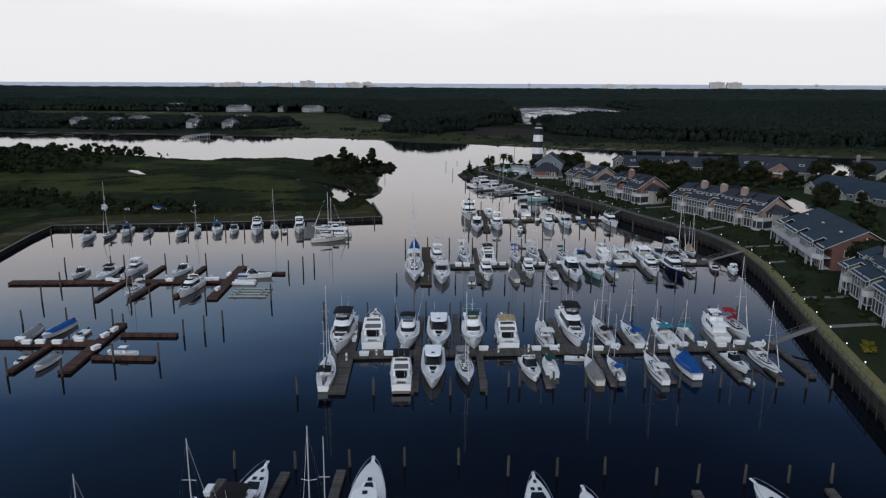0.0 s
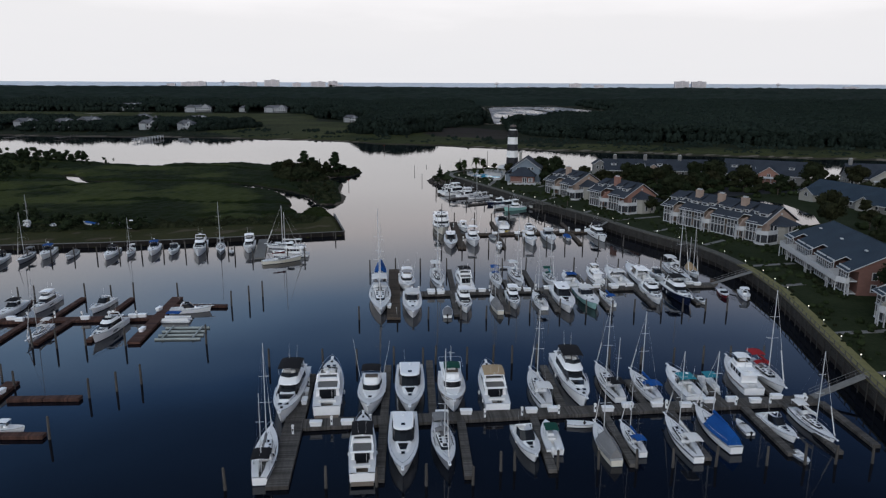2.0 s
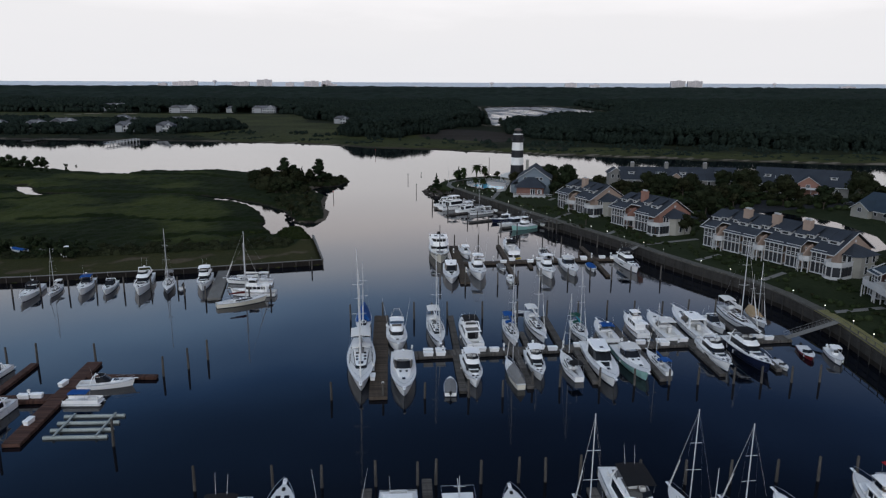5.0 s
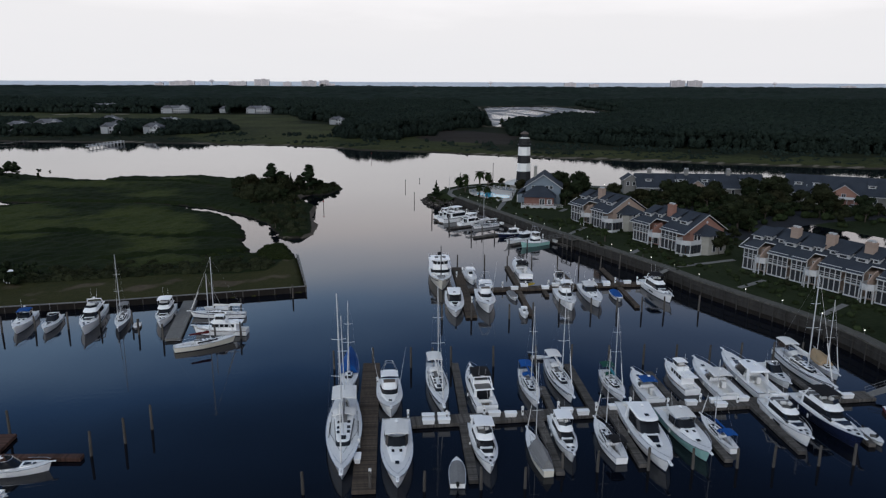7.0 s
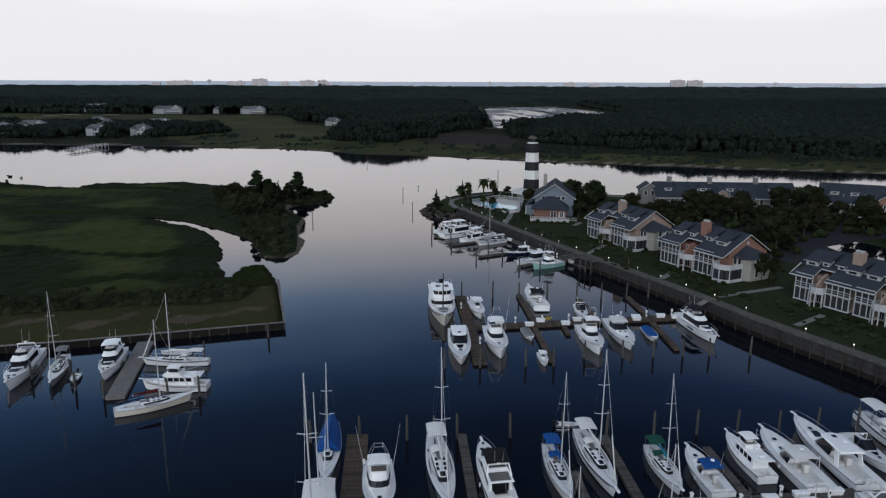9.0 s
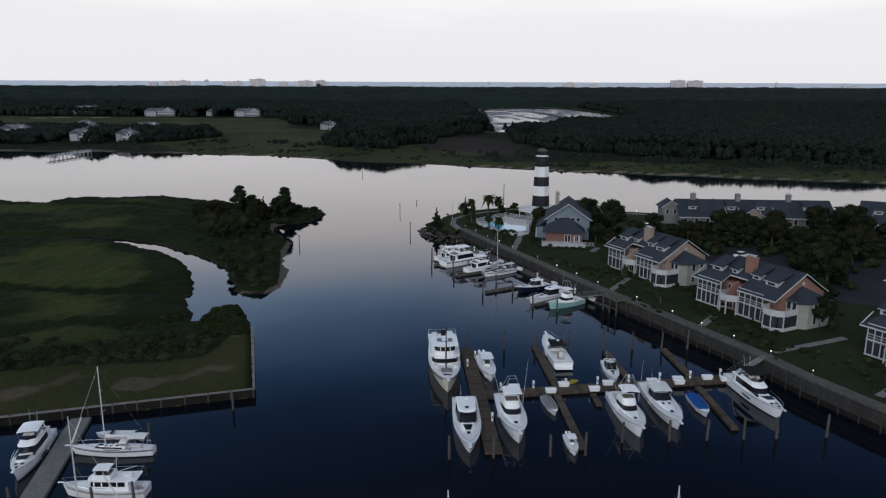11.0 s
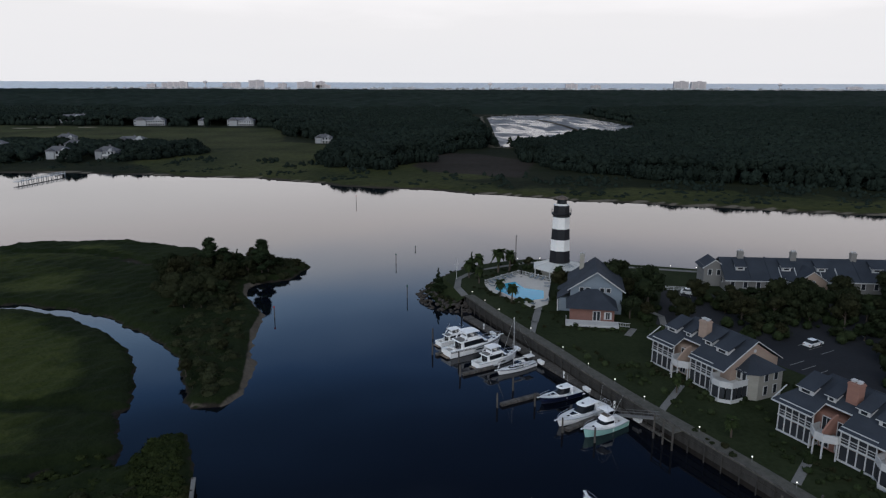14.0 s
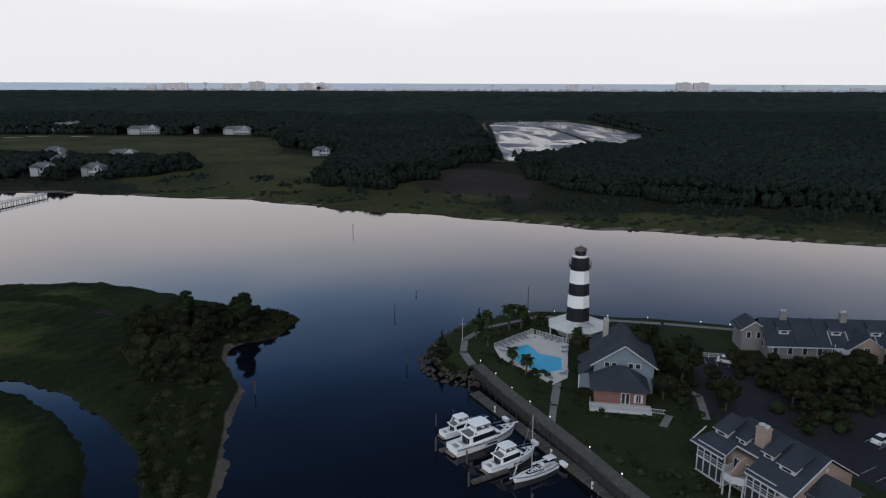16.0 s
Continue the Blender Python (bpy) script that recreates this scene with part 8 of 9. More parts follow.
def car(label, x, y, turn, paint):
    c = thing("car", label, "car", "parked cars", pose(x, y, G + 0.02, 0, 0, turn))
    prof = [(-2.25, 0.45), (-2.2, 0.85), (-1.4, 0.95), (1.2, 0.92), (2.1, 0.75), (2.25, 0.45), (2.2, 0.25), (-2.2, 0.25)]
    part("body", Shape().loft([[(-0.86 * k, py, pz) for py, pz in prof] if s < 0 else [(0.86 * k, py, pz) for py, pz in prof] for s, k in ((-1, 0.94), (-1, 1.0), (1, 1.0), (1, 0.94))]), paint, c)
    part("cabin", Shape().loft([[(-0.78, -1.75, 0.93), (0.78, -1.75, 0.93), (0.78, 0.95, 0.93), (-0.78, 0.95, 0.93)], [(-0.62, -1.2, 1.45), (0.62, -1.2, 1.45), (0.62, 0.15, 1.45), (-0.62, 0.15, 1.45)]]), PANE, c, "dark glazed cabin")
    part("roof", Shape().soft(0, -0.52, 1.44, 1.28, 1.42, 0.06), paint, c)
    for sx in (-1, 1):
        for yy in (-1.35, 1.4):
            w = part("wheel", Shape().tube((sx * 0.72, yy, 0.31), (sx * 0.88, yy, 0.31), 0.31, n=12), RUBBER, c)
            part("rim", Shape().tube((sx * 0.86, yy, 0.31), (sx * 0.895, yy, 0.31), 0.19, n=10), STEEL, w)
        part("headlight", Shape().soft(sx * 0.62, 2.18, 0.58, 0.34, 0.1, 0.14), glass_mat_clear, c)
        part("tail_light", Shape().soft(sx * 0.66, -2.22, 0.62, 0.3, 0.08, 0.16), REDH, c)


car("white parked saloon car", 75.2, 335.9, -120, GEL)
car("white saloon car in a parking bay", 86.2, 299.9, -63, GEL)
car("white parked car near the houses", 140.5, 314.2, 10, GEL)
car("silver parked car in the court", 147, 308.8, -12, GREYH)
car("white car parked beside the trees", 136, 303.5, -30, GEL)
car("dark parked car under the trees", 132.8, 302.8, -30, NAVY)
car("silver car in the parking court", 150.5, 293.4, 15, STEEL)

# sloping rocky shore round the point and along the waterway
sl = Shape()
a, b = offset([WALK[-1]] + SHORE, -6.5), [WALK[-1]] + SHORE
sl.loft([[(p[0], p[1], -0.5), (lerp(p[0], q[0], 0.45), lerp(p[1], q[1], 0.45), 1.0), (q[0], q[1], G)] for p, q in zip(a, b)], closed=False, caps=False)
tagged(part("shore_slope", sl, MARSHD), "rough grassy slope down to the waterway", "ground", kind="structure")
rip = thing("rip_rap", "tumbled grey boulders armouring the point", "boulders")
tagged(rip, kind="structure")
rng = random.Random(9)
rocks = []
for k in range(5):
    s = Shape()
    rings = []
    for i in range(5):
        a = math.pi * (i + 0.15) / 4.3 - math.pi / 2
        rings.append([(math.cos(a) * math.cos(2 * math.pi * j / 7) * rng.uniform(0.75, 1.15), math.cos(a) * math.sin(2 * math.pi * j / 7) * rng.uniform(0.75, 1.15), math.sin(a) * rng.uniform(0.6, 0.8)) for j in range(7)])
    rocks.append(s.loft(rings).mesh("boulder", ROCK))
line = [(20, 333), (15, 333.8), (10.5, 336.5), (7.6, 342), (7, 348.5), (9.3, 356), (15, 365.5), (23, 374.5), (35, 379.5)]
for k in range(190):
    q = rng.random() ** 1.2 * (len(line) - 1.001)
    i = int(q)
    px, py = lerp(line[i][0], line[i + 1][0], q - i), lerp(line[i][1], line[i + 1][1], q - i)
    inn = 4.2 * rng.random() ** 1.6
    d = math.hypot(21 - px, 350 - py)
    px, py = px + (21 - px) / d * inn, py + (350 - py) / d * inn
    r = rng.uniform(0.3, 0.72)
    o = new("boulder", rocks[k % 5])
    o.parent = rip
    o.matrix_basis = pose(px, py, -0.25 + inn * 0.48 + rng.uniform(-0.1, 0.2), rng.uniform(-30, 30), rng.uniform(-30, 30), rng.uniform(0, 360)) @ Matrix.Diagonal((r, r * rng.uniform(0.7, 1.2), r * 0.8, 1))

# ---------------------------------------------------------------- trees and far distance
def leaves(centres, count, size, seed, flat=0.6, up=0.0):
    """Many small leaf sprays round the given blobs (x, y, z, rx, rz): a list of quads, each turned its own way."""
    rs = np.random.RandomState(seed)
    c = np.array(centres)
    w = c[:, 3] ** 2 * 1.0
    pick = rs.choice(len(c), count, p=w / w.sum())
    d = rs.normal(size=(count, 3))
    d /= np.linalg.norm(d, axis=1)[:, None]
    r = rs.uniform(0.55, 1.05, count) ** 0.6
    pos = c[pick, :3] + d * r[:, None] * np.stack([c[pick, 3], c[pick, 3], c[pick, 4]], 1)
    n = d * 0.8 + rs.normal(size=(count, 3)) * flat + np.array([0, 0, up])
    n /= np.linalg.norm(n, axis=1)[:, None]
    u = np.cross(n, rs.normal(size=(count, 3)))
    u /= np.linalg.norm(u, axis=1)[:, None] + 1e-9
    v = np.cross(n, u)
    s = size * rs.uniform(0.5, 1.35, count)[:, None]
    k = rs.uniform(0.45, 0.8, count)[:, None]
    quad = np.stack([pos - u * s, pos - v * s * k + n * s * 0.2, pos + u * s, pos + v * s * k - n * s * 0.1], 1)
    return quad.reshape(-1, 3)


def leaf_part(name, quads, material, parent, blobs=(), seed=0):
    """Leaf sprays round lumpy, closed inner clumps."""
    n = len(quads) // 4
    me = bpy.data.meshes.new(name)
    core = Shape()
    core.add(quads.tolist(), np.arange(n * 4).reshape(n, 4).tolist())
    rs = random.Random(seed)
    for bx, by, bz, br, bh in blobs:
        rings = []
        for i in range(6):
            a = math.pi * (i + 0.1) / 5.2 - math.pi / 2
            rings.append([(bx + br * 0.84 * math.cos(a) * math.cos(6.283 * j / 8) * rs.uniform(0.75, 1.12), by + br * 0.84 * math.cos(a) * math.sin(6.283 * j / 8) * rs.uniform(0.75, 1.12), bz + bh * 0.84 * math.sin(a) * rs.uniform(0.8, 1.1)) for j in range(8)])
        core.loft(rings)
    me.from_pydata(core.v, [], core.f)
    me.materials.append(material)
    o = new(name, me)
    if parent:
        o.parent = parent
    return o


def broadleaf(label, h, r, seed, count=1500, cat="tree", name="tree"):
    rs = random.Random(seed)
    trunk = Shape()
    trunk.tube((0, 0, -0.2), (0.1, 0.05, h * 0.4), 0.035 * h, 0.022 * h, 8)
    blobs = []
    for k in range(9):
        a = 2 * math.pi * k / 4.5 + rs.uniform(-0.4, 0.4)
        d = r * rs.uniform(0.3, 0.75)
        z = h * rs.uniform(0.48, 0.85)
        p = (d * math.cos(a), d * math.sin(a), z)
        trunk.tube((0.08, 0.04, h * rs.uniform(0.28, 0.4)), p, 0.016 * h, 0.004 * h, 5)
        blobs.append((*p, r * rs.uniform(0.32, 0.55), r * rs.uniform(0.26, 0.42)))
    blobs.append((0, 0, h * 0.82, r * 0.5, r * 0.4))
    t = tagged(part(name, trunk, BARK), label, cat, "village trees")
    leaf_part("crown", leaves(blobs, count, 0.05 * r + 0.13, seed), LEAF, t, blobs, seed)
    return t


def pine(label, h, seed):
    rs = random.Random(seed)
    trunk = Shape().tube((0, 0, -0.2), (rs.uniform(-0.3, 0.3), 0, h * 0.95), 0.02 * h, 0.006 * h, 7)
    blobs = []
    for k in range(30):
        z = h * rs.uniform(0.26, 0.97)
        a = rs.uniform(0, 6.28)
        d = (1.05 - z / h) * h * rs.uniform(0.2, 0.42) + 0.3
        p = (d * math.cos(a), d * math.sin(a), z)
        trunk.tube((0, 0, z - 0.4), p, 0.05, 0.02, 4)
        blobs.append((*p, rs.uniform(0.12, 0.2) * h * 0.8, 0.075 * h))
    t = tagged(part("pine_tree", trunk, BARK), label, "tree", "pines")
    leaf_part("crown", leaves(blobs, 3200, 0.26, seed, 0.5, 0.6), PINE, t, blobs, seed)
    return t


def cedar(label, h, seed):
    t = thing("cedar_tree", label, "tree", "pines")
    part("trunk", Shape().tube((0, 0, -0.2), (0, 0, h), 0.16, 0.03, 7), BARK, t)
    blobs = [(rr * math.cos(k * 2.4) * 0.6, rr * math.sin(k * 2.4) * 0.6, z, rr, 0.5) for k, (z, rr) in enumerate((h * (0.12 + 0.84 * q / 11), max(0.2, h * 0.26 * (1 - q / 11.5))) for q in range(12))]
    leaf_part("crown", leaves(blobs, 1300, 0.25, seed), PINE, t, blobs, seed)
    return t


def palm(label, h, seed):
    rs = random.Random(seed)
    t = thing("palm_tree", label, "palm", "palmettos")
    part("trunk", Shape().tube((0, 0, -0.2), (0.15, 0.1, h), 0.19, 0.15, 8), BARK, t)
    fr = Shape()
    for k in range(46):
        a = k * 2.399
        lift0 = rs.uniform(-0.9, 1.2)
        l = rs.uniform(1.1, 1.6)
        pts = []
        for i in range(5):
            q = i / 4
            pts.append((0.15 + math.cos(a) * l * q, 0.1 + math.sin(a) * l * q, h + lift0 * q * l - 1.1 * q * q * l * 0.7))
        for i in range(4):
            w0, w1 = 0.06 + 0.42 * math.sin(math.pi * min(1, i / 4 + 0.15)), 0.06 + 0.42 * math.sin(math.pi * min(1, (i + 1) / 4 + 0.1)) * (i < 3)
            sx, sy = -math.sin(a), math.cos(a)
            fr.quad((pts[i][0] - sx * w0, pts[i][1] - sy * w0, pts[i][2] - 0.1), (pts[i][0] + sx * w0, pts[i][1] + sy * w0, pts[i][2] - 0.1), (pts[i + 1][0] + sx * w1, pts[i + 1][1] + sy * w1, pts[i + 1][2] - 0.1), (pts[i + 1][0] - sx * w1, pts[i + 1][1] - sy * w1, pts[i + 1][2] - 0.1))
    part("crown", fr, PALM, t)
    return t


def shrub(label, r, seed, count=280):
    rs = random.Random(seed)
    blobs = [(r * 0.5 * math.cos(k * 1.9), r * 0.5 * math.sin(k * 1.9), r * rs.uniform(0.3, 0.6), r * rs.uniform(0.45, 0.65), r * rs.uniform(0.35, 0.5)) for k in range(5)]
    t = leaf_part("shrub", leaves(blobs, count, 0.17 + 0.03 * r, seed), LEAF, None, blobs, seed)
    return tagged(t, label, "shrub", "shrubs")


class Grove:
    """Puts copies of a few variants in place; the first use moves the variant itself."""

    def __init__(self, kinds, seed):
        self.kinds, self.free, self.rng = kinds, list(kinds), random.Random(seed)

    def put(self, x, y, z, k=1.0):
        m = pose(x, y, z, 0, 0, self.rng.uniform(0, 360)) @ Matrix.Diagonal((k, k, k * self.rng.uniform(0.85, 1.15), 1))
        if self.free:
            self.free.pop(0).matrix_basis = m
        else:
            copy_thing(self.rng.choice(self.kinds), m)


oaks = Grove([broadleaf("dark green spreading broadleaf tree", 8, 3.8, s, 1050) for s in (1, 2, 3, 4)], 1)
bushes = Grove([shrub("dense dark green garden shrub", 1.5, s) for s in (11, 12, 13)], 2)
pines = Grove([pine("tall dark pine with layered crown", 13, s) for s in (21, 22, 23)], 3)
palms = Grove([palm("short palmetto with drooping fronds", 4.2, s) for s in (31, 32)], 4)
cedars = Grove([cedar("dark conical cedar above the shore", 6.5, 41)], 5)

cedars.put(12.8, 347, 1.2, 0.9)
cedars.put(22.6, 359.5, G, 0.8)
for x, y, k in ((21.4, 353.7, 1.15), (24.6, 358.1, 1.25), (30.1, 359.3, 1.3), (33.4, 360.7, 1.1), (27.6, 336.3, 0.95), (29.6, 331.2, 1.0), (47, 333.3, 0.9), (44.4, 347.5, 0.9), (23.6, 348.5, 0.8), (52.5, 263.5, 0.7), (50.2, 279.3, 0.55)):
    palms.put(x, y, G, k)
UNDER = []
for x, y, k in ((55.6, 335.3, 0.95), (81.7, 324.9, 0.5), (82, 317.6, 0.55), (87, 317.4, 0.5), (90.2, 313.8, 0.55), (97.3, 316.9, 0.6), (80.2, 309.4, 0.4), (92.5, 332.4, 0.5), (99.9, 328, 0.5), (105, 308.6, 0.6), (117, 306.6, 0.6), (76, 306.1, 0.4), (112, 318.6, 0.6), (57.8, 330.2, 0.95), (60.5, 325, 0.95), (54.4, 318.6, 0.8), (58, 317.6, 0.75), (63, 331.6, 0.85), (66.2, 323.6, 0.85), (64.5, 313.1, 0.6), (56.4, 341.6, 0.7), (62, 338.6, 0.75), (43, 337.6, 0.55), (39, 362.6, 0.6), (34.2, 362.6, 0.6), (41.2, 329.6, 0.6),
                (83, 312.6, 0.58), (79.5, 320.6, 0.61), (86.5, 322.6, 0.68), (92, 318.6, 0.68), (88.5, 330.6, 0.61), (95.5, 329.6, 0.65), (84.5, 334.1, 0.54), (100.5, 324.6, 0.71), (104.5, 331.6, 0.61), (107, 321.6, 0.68), (113, 329.6, 0.65), (118, 318.6, 0.75), (112, 312.6, 0.68), (121, 327.6, 0.65), (127, 321.6, 1.0), (124, 310.6, 1.05), (131, 312.6, 1.0), (137, 308.6, 0.9), (102, 314.6, 0.61),
                (101, 292.6, 1.0), (108, 299.6, 1.05), (114.5, 293.6, 1.05), (119, 301.6, 1.1), (92, 273.6, 0.85), (127, 293.6, 1.0), (137, 286.6, 1.0), (146, 283.6, 1.1), (153, 286.6, 1.0), (127, 334, 0.8), (157, 330, 0.9), (166, 320, 0.9), (167, 302.6, 1.0), (172, 294.6, 1.0), (126, 280.6, 0.9), (86, 262.6, 0.7), 
                (116, 217, 1.0), (112.6, 205, 0.9), (118, 198, 1.0), (124, 208, 1.1), (131, 222, 1.0), (121, 186, 1.0), (112, 150, 0.9), (110.5, 138, 1.0), (116, 165, 1.0), (105, 127, 0.9), (141, 240, 0.9), (150, 228, 1.0), (160, 245, 1.0), (168, 258.6, 1.1), (165, 276.6, 1.1), (178, 286.6, 1.1), (186, 271.6, 1.1), (156, 296.6, 1.0), (190, 314.6, 0.9), (205, 296.6, 1.1), (210, 281.6, 1.1), (200, 261.6, 1.1), (195, 326.6, 0.9), (98, 209.5, 0.6), (97, 195, 0.7), (76, 249, 0.6), (92, 151.5, 0.9)):
    oaks.put(x, y, G, k * 1.15)
    UNDER.append((x, y, k))
rng = random.Random(19)
COURT = [(77, 302.4), (74, 314.4), (80, 333.4), (118, 327.4), (150, 315.4), (153, 296.4), (130, 289.4), (113, 299.4), (98, 301.4)]
CARS = [(75.2, 336.4), (86.2, 299.8), (140.5, 314.2), (136, 303.5), (132.8, 302.8), (147, 308.8), (150.5, 293.4), (136, 309), (141, 307)]
put = []
while len(put) < 62:
    x, y = rng.uniform(73, 153), rng.uniform(289.5, 334.5)
    if (x - 132.1) * 0.5 + (y - 324) * 0.866 > -6.5 and x > 126:
        continue
    if signed(np.array([x]), np.array([y]), COURT)[0] > 0.5 and min(math.hypot(x - a, y - b) for a, b in put + CARS + [(91, 309), (94, 308), (97, 307), (100, 306), (86, 303.5)]) > 3.6:
        put.append((x, y))
        oaks.put(x, y, G, rng.uniform(0.55, 0.85))
        UNDER.append((x, y, 1.0))
for x, y, k in ((77.5, 321, 0.7), (88, 324, 0.8), (94, 316.5, 0.75), (99, 310, 0.75), (73.5, 328, 0.65), (83, 318, 0.72), (90, 321, 0.7), (85, 313.5, 0.6), (104, 316, 0.8), (79, 310, 0.5), (92, 311.5, 0.55), (81, 325.5, 0.7), (96, 323, 0.75)):
    oaks.put(x, y, G, k)
    UNDER.append((x, y, k))
put = []
while len(put) < 16:
    x, y = rng.uniform(88, 124), rng.uniform(266, 299)
    if signed(np.array([x]), np.array([y]), [(88, 280), (97, 298), (113, 300), (119, 296), (104, 285), (94, 270)])[0] > 0.5 and min((math.hypot(x - a, y - b) for a, b in put), default=9) > 3.4:
        put.append((x, y))
        oaks.put(x, y, G, rng.uniform(0.65, 0.95))
        UNDER.append((x, y, 1.0))
rng = random.Random(17)
for (ax, ay), (bx, by), n in (((48.4, 290.7), (58.6, 274.2), 12), ((58.6, 260.2), (67.5, 245), 13), ((73.4, 233), (88, 201.5), 22), ((85.5, 189), (84, 154), 24), ((79, 140), (76.5, 112), 18), ((38.4, 313.7), (50, 309.8), 10), ((39, 300.2), (47.5, 285.7), 8), ((30, 323.2), (33, 313.2), 5), ((38.5, 324.2), (38, 315.2), 7), ((26.5, 340.2), (31, 330.2), 7), ((40, 357.2), (52, 347.7), 8), ((28, 359.2), (37, 363.7), 8), ((70, 280.2), (73, 294.2), 8), ((81, 253), (86, 259.2), 6), ((104.5, 212), (98, 232), 8), ((82, 337.7), (120, 332.2), 16), ((47, 266.7), (51.5, 256.2), 6), ((62, 245), (71, 226), 8), ((60, 232), (64, 246), 3), ((77, 200), (79.5, 186), 8), ((74, 154), (78, 174), 8), ((68, 124), (73, 148), 9), ((31, 366.2), (44, 370.2), 4), ((22, 345), (26, 337.5), 12), ((22.6, 352), (29, 357.4), 9), ((34, 326), (39.5, 322.5), 6), ((37.5, 301.5), (45, 289), 8), ((62.5, 311), (70, 300), 8), ((10.5, 348.7), (16.5, 359.2), 20), ((12, 342.2), (16, 338.2), 12), ((10.6, 341), (10.8, 350), 12), ((15, 337.5), (12.5, 345), 10)):
    for k in range(n):
        q = (k + rng.random()) / n
        x, y = lerp(ax, bx, q) + rng.uniform(-1.2, 1.2), lerp(ay, by, q) + rng.uniform(-1.2, 1.2)
        on_rock = x < 16.8
        bushes.put(x, y, 1.6 if on_rock else G, rng.uniform(0.4, 0.85))

for (x, y, k) in ((66.6, 107.6, 0.9), (68.2, 110.4, 0.7)):
    gold = shrub("golden yellow-green garden shrub", 1.5, 14, 300)
    gold.data.materials[0] = GOLD
    gold.matrix_basis = pose(x, y, G) @ Matrix.Diagonal((k, k, k * 0.8, 1))

# thickets on the isles
for x, y, k in ((-50.6, 366.8, 0.82), (-36.2, 366.6, 0.79), (-46.8, 367.6, 0.70)):
    pines.put(x, y, 0.7, k)
cedars.put(-43.7, 370.3, 0.7, 1.0)
cedars.put(-40.6, 372.5, 0.7, 0.7)
hammock = Grove([broadleaf("dense dark live oak on the marsh isle", 12.0, 5.4, s, 2600) for s in (5, 6, 7)], 6)
for x, y, k in ((-62.5, 364, 0.5), (-60, 360, 0.62), (-56, 357.5, 0.66), (-52, 355.5, 0.62), (-48.2, 353.5, 0.58), (-46.5, 359, 0.62), (-57, 366, 0.70), (-51, 364, 0.72), (-43.5, 363, 0.60), (-55.5, 351, 0.5), (-50, 349.5, 0.48), (-64.5, 374, 0.58), (-65.5, 381, 0.52), (-60, 374, 0.62), (-40, 366.5, 0.62), (-34.6, 367.5, 0.52)):
    hammock.put(x, y, 0.6, k)
for x, y, k in ((-58, 356, 0.85), (-52, 352, 0.9), (-48, 351, 0.8), (-44, 355, 0.7), (-41, 363, 0.7), (-33, 366, 0.5), (-30.5, 372, 0.4), (-27.5, 375.6, 0.34), (-42.5, 347, 0.36), (-39, 341, 0.36), (-38, 334, 0.36), (-36, 324, 0.39), (-40, 317, 0.30), (-34.5, 316, 0.33), (-33, 308, 0.30), (-33.5, 300, 0.28), (-31, 294, 0.28), (-41, 379, 0.7), (-46, 383, 0.7), (-53, 383, 0.65), (-60, 385, 0.55), (-57, 375, 0.6), (-62, 361, 0.6), (-46, 342, 0.33), (-44, 329, 0.28), (-36, 383, 0.5), (-66, 371, 0.5), (-50, 373, 0.7),
                (-34, 377, 0.5), (-42.5, 311, 0.30), (-39.5, 303, 0.28), (-45.5, 317.5, 0.30), (-49, 324, 0.28), (-37.2, 296, 0.33), (-34.5, 290.5, 0.33), (-35.8, 294, 0.36), (-38, 300, 0.39), (-40.4, 306, 0.36), (-55, 333, 0.28)):
    oaks.put(x, y, 0.6, k)
rng = random.Random(23)


def thicket(name, label, blobs, count, size, material, seed):
    """A whole tangle of undergrowth as one mesh of leaf sprays over closed clumps."""
    return tagged(leaf_part(name, leaves(blobs, count, size, seed), material, None, blobs, seed), label, "undergrowth", kind="stuff")


wild = []
for k in range(480):
    q = rng.random()
    x = lerp(-120, -30, q)
    y = np.interp(x, [-120, -80, -51, -37, -30], [231, 237, 242.5, 244, 247]) + rng.uniform(-0.5, 14) * rng.random()
    r = rng.uniform(0.7, 1.9)
    wild.append((x, y, 0.8 + r * 0.2, r, r * rng.uniform(0.35, 0.8)))
reeds = []
for k in range(260):
    q = rng.random()
    x, y = lerp(-28.4, -33.4, q) + rng.uniform(-4.6, 2.2), lerp(254.5, 272.5, q)
    d = signed(np.array([x]), np.array([y]), SOUTH_ISLE)[0]
    if d > 0.3:
        r = rng.uniform(0.5, 1.1)
        reeds.append((x, y, 0.7 + min(d, 3) * 0.16, r, r * 0.65))
for k in range(240):
    q = rng.random()
    x, y = lerp(-34, -70, q) + rng.uniform(-2, 2), lerp(259, 249, q) + rng.gauss(0, 4.0)
    if signed(np.array([x]), np.array([y]), SOUTH_ISLE)[0] > 1.5:
        r = rng.uniform(0.5, 1.0)
        reeds.append((x, y, 0.75, r, r * 0.5))
thicket("reed_bed", "olive green reeds on the isle's corner", reeds, 16000, 0.2, REED, 28)
while len(wild) < 1020:
    x, y = rng.uniform(-66, -26), rng.uniform(286, 384)
    d = signed(np.array([x]), np.array([y]), NORTH_ISLE)[0]
    reach = np.interp(y, [288, 300, 320, 340, 360, 384], [5, 7, 9, 12, 20, 28])
    if d > (2.8 if x > -43 and y < 359 else 0.9) and d < reach + 3 and x > -33 - 1.3 * reach:
        r = rng.uniform(0.7, 1.9)
        wild.append((x, y, 0.6 + r * 0.25, r, r * rng.uniform(0.45, 0.8)))
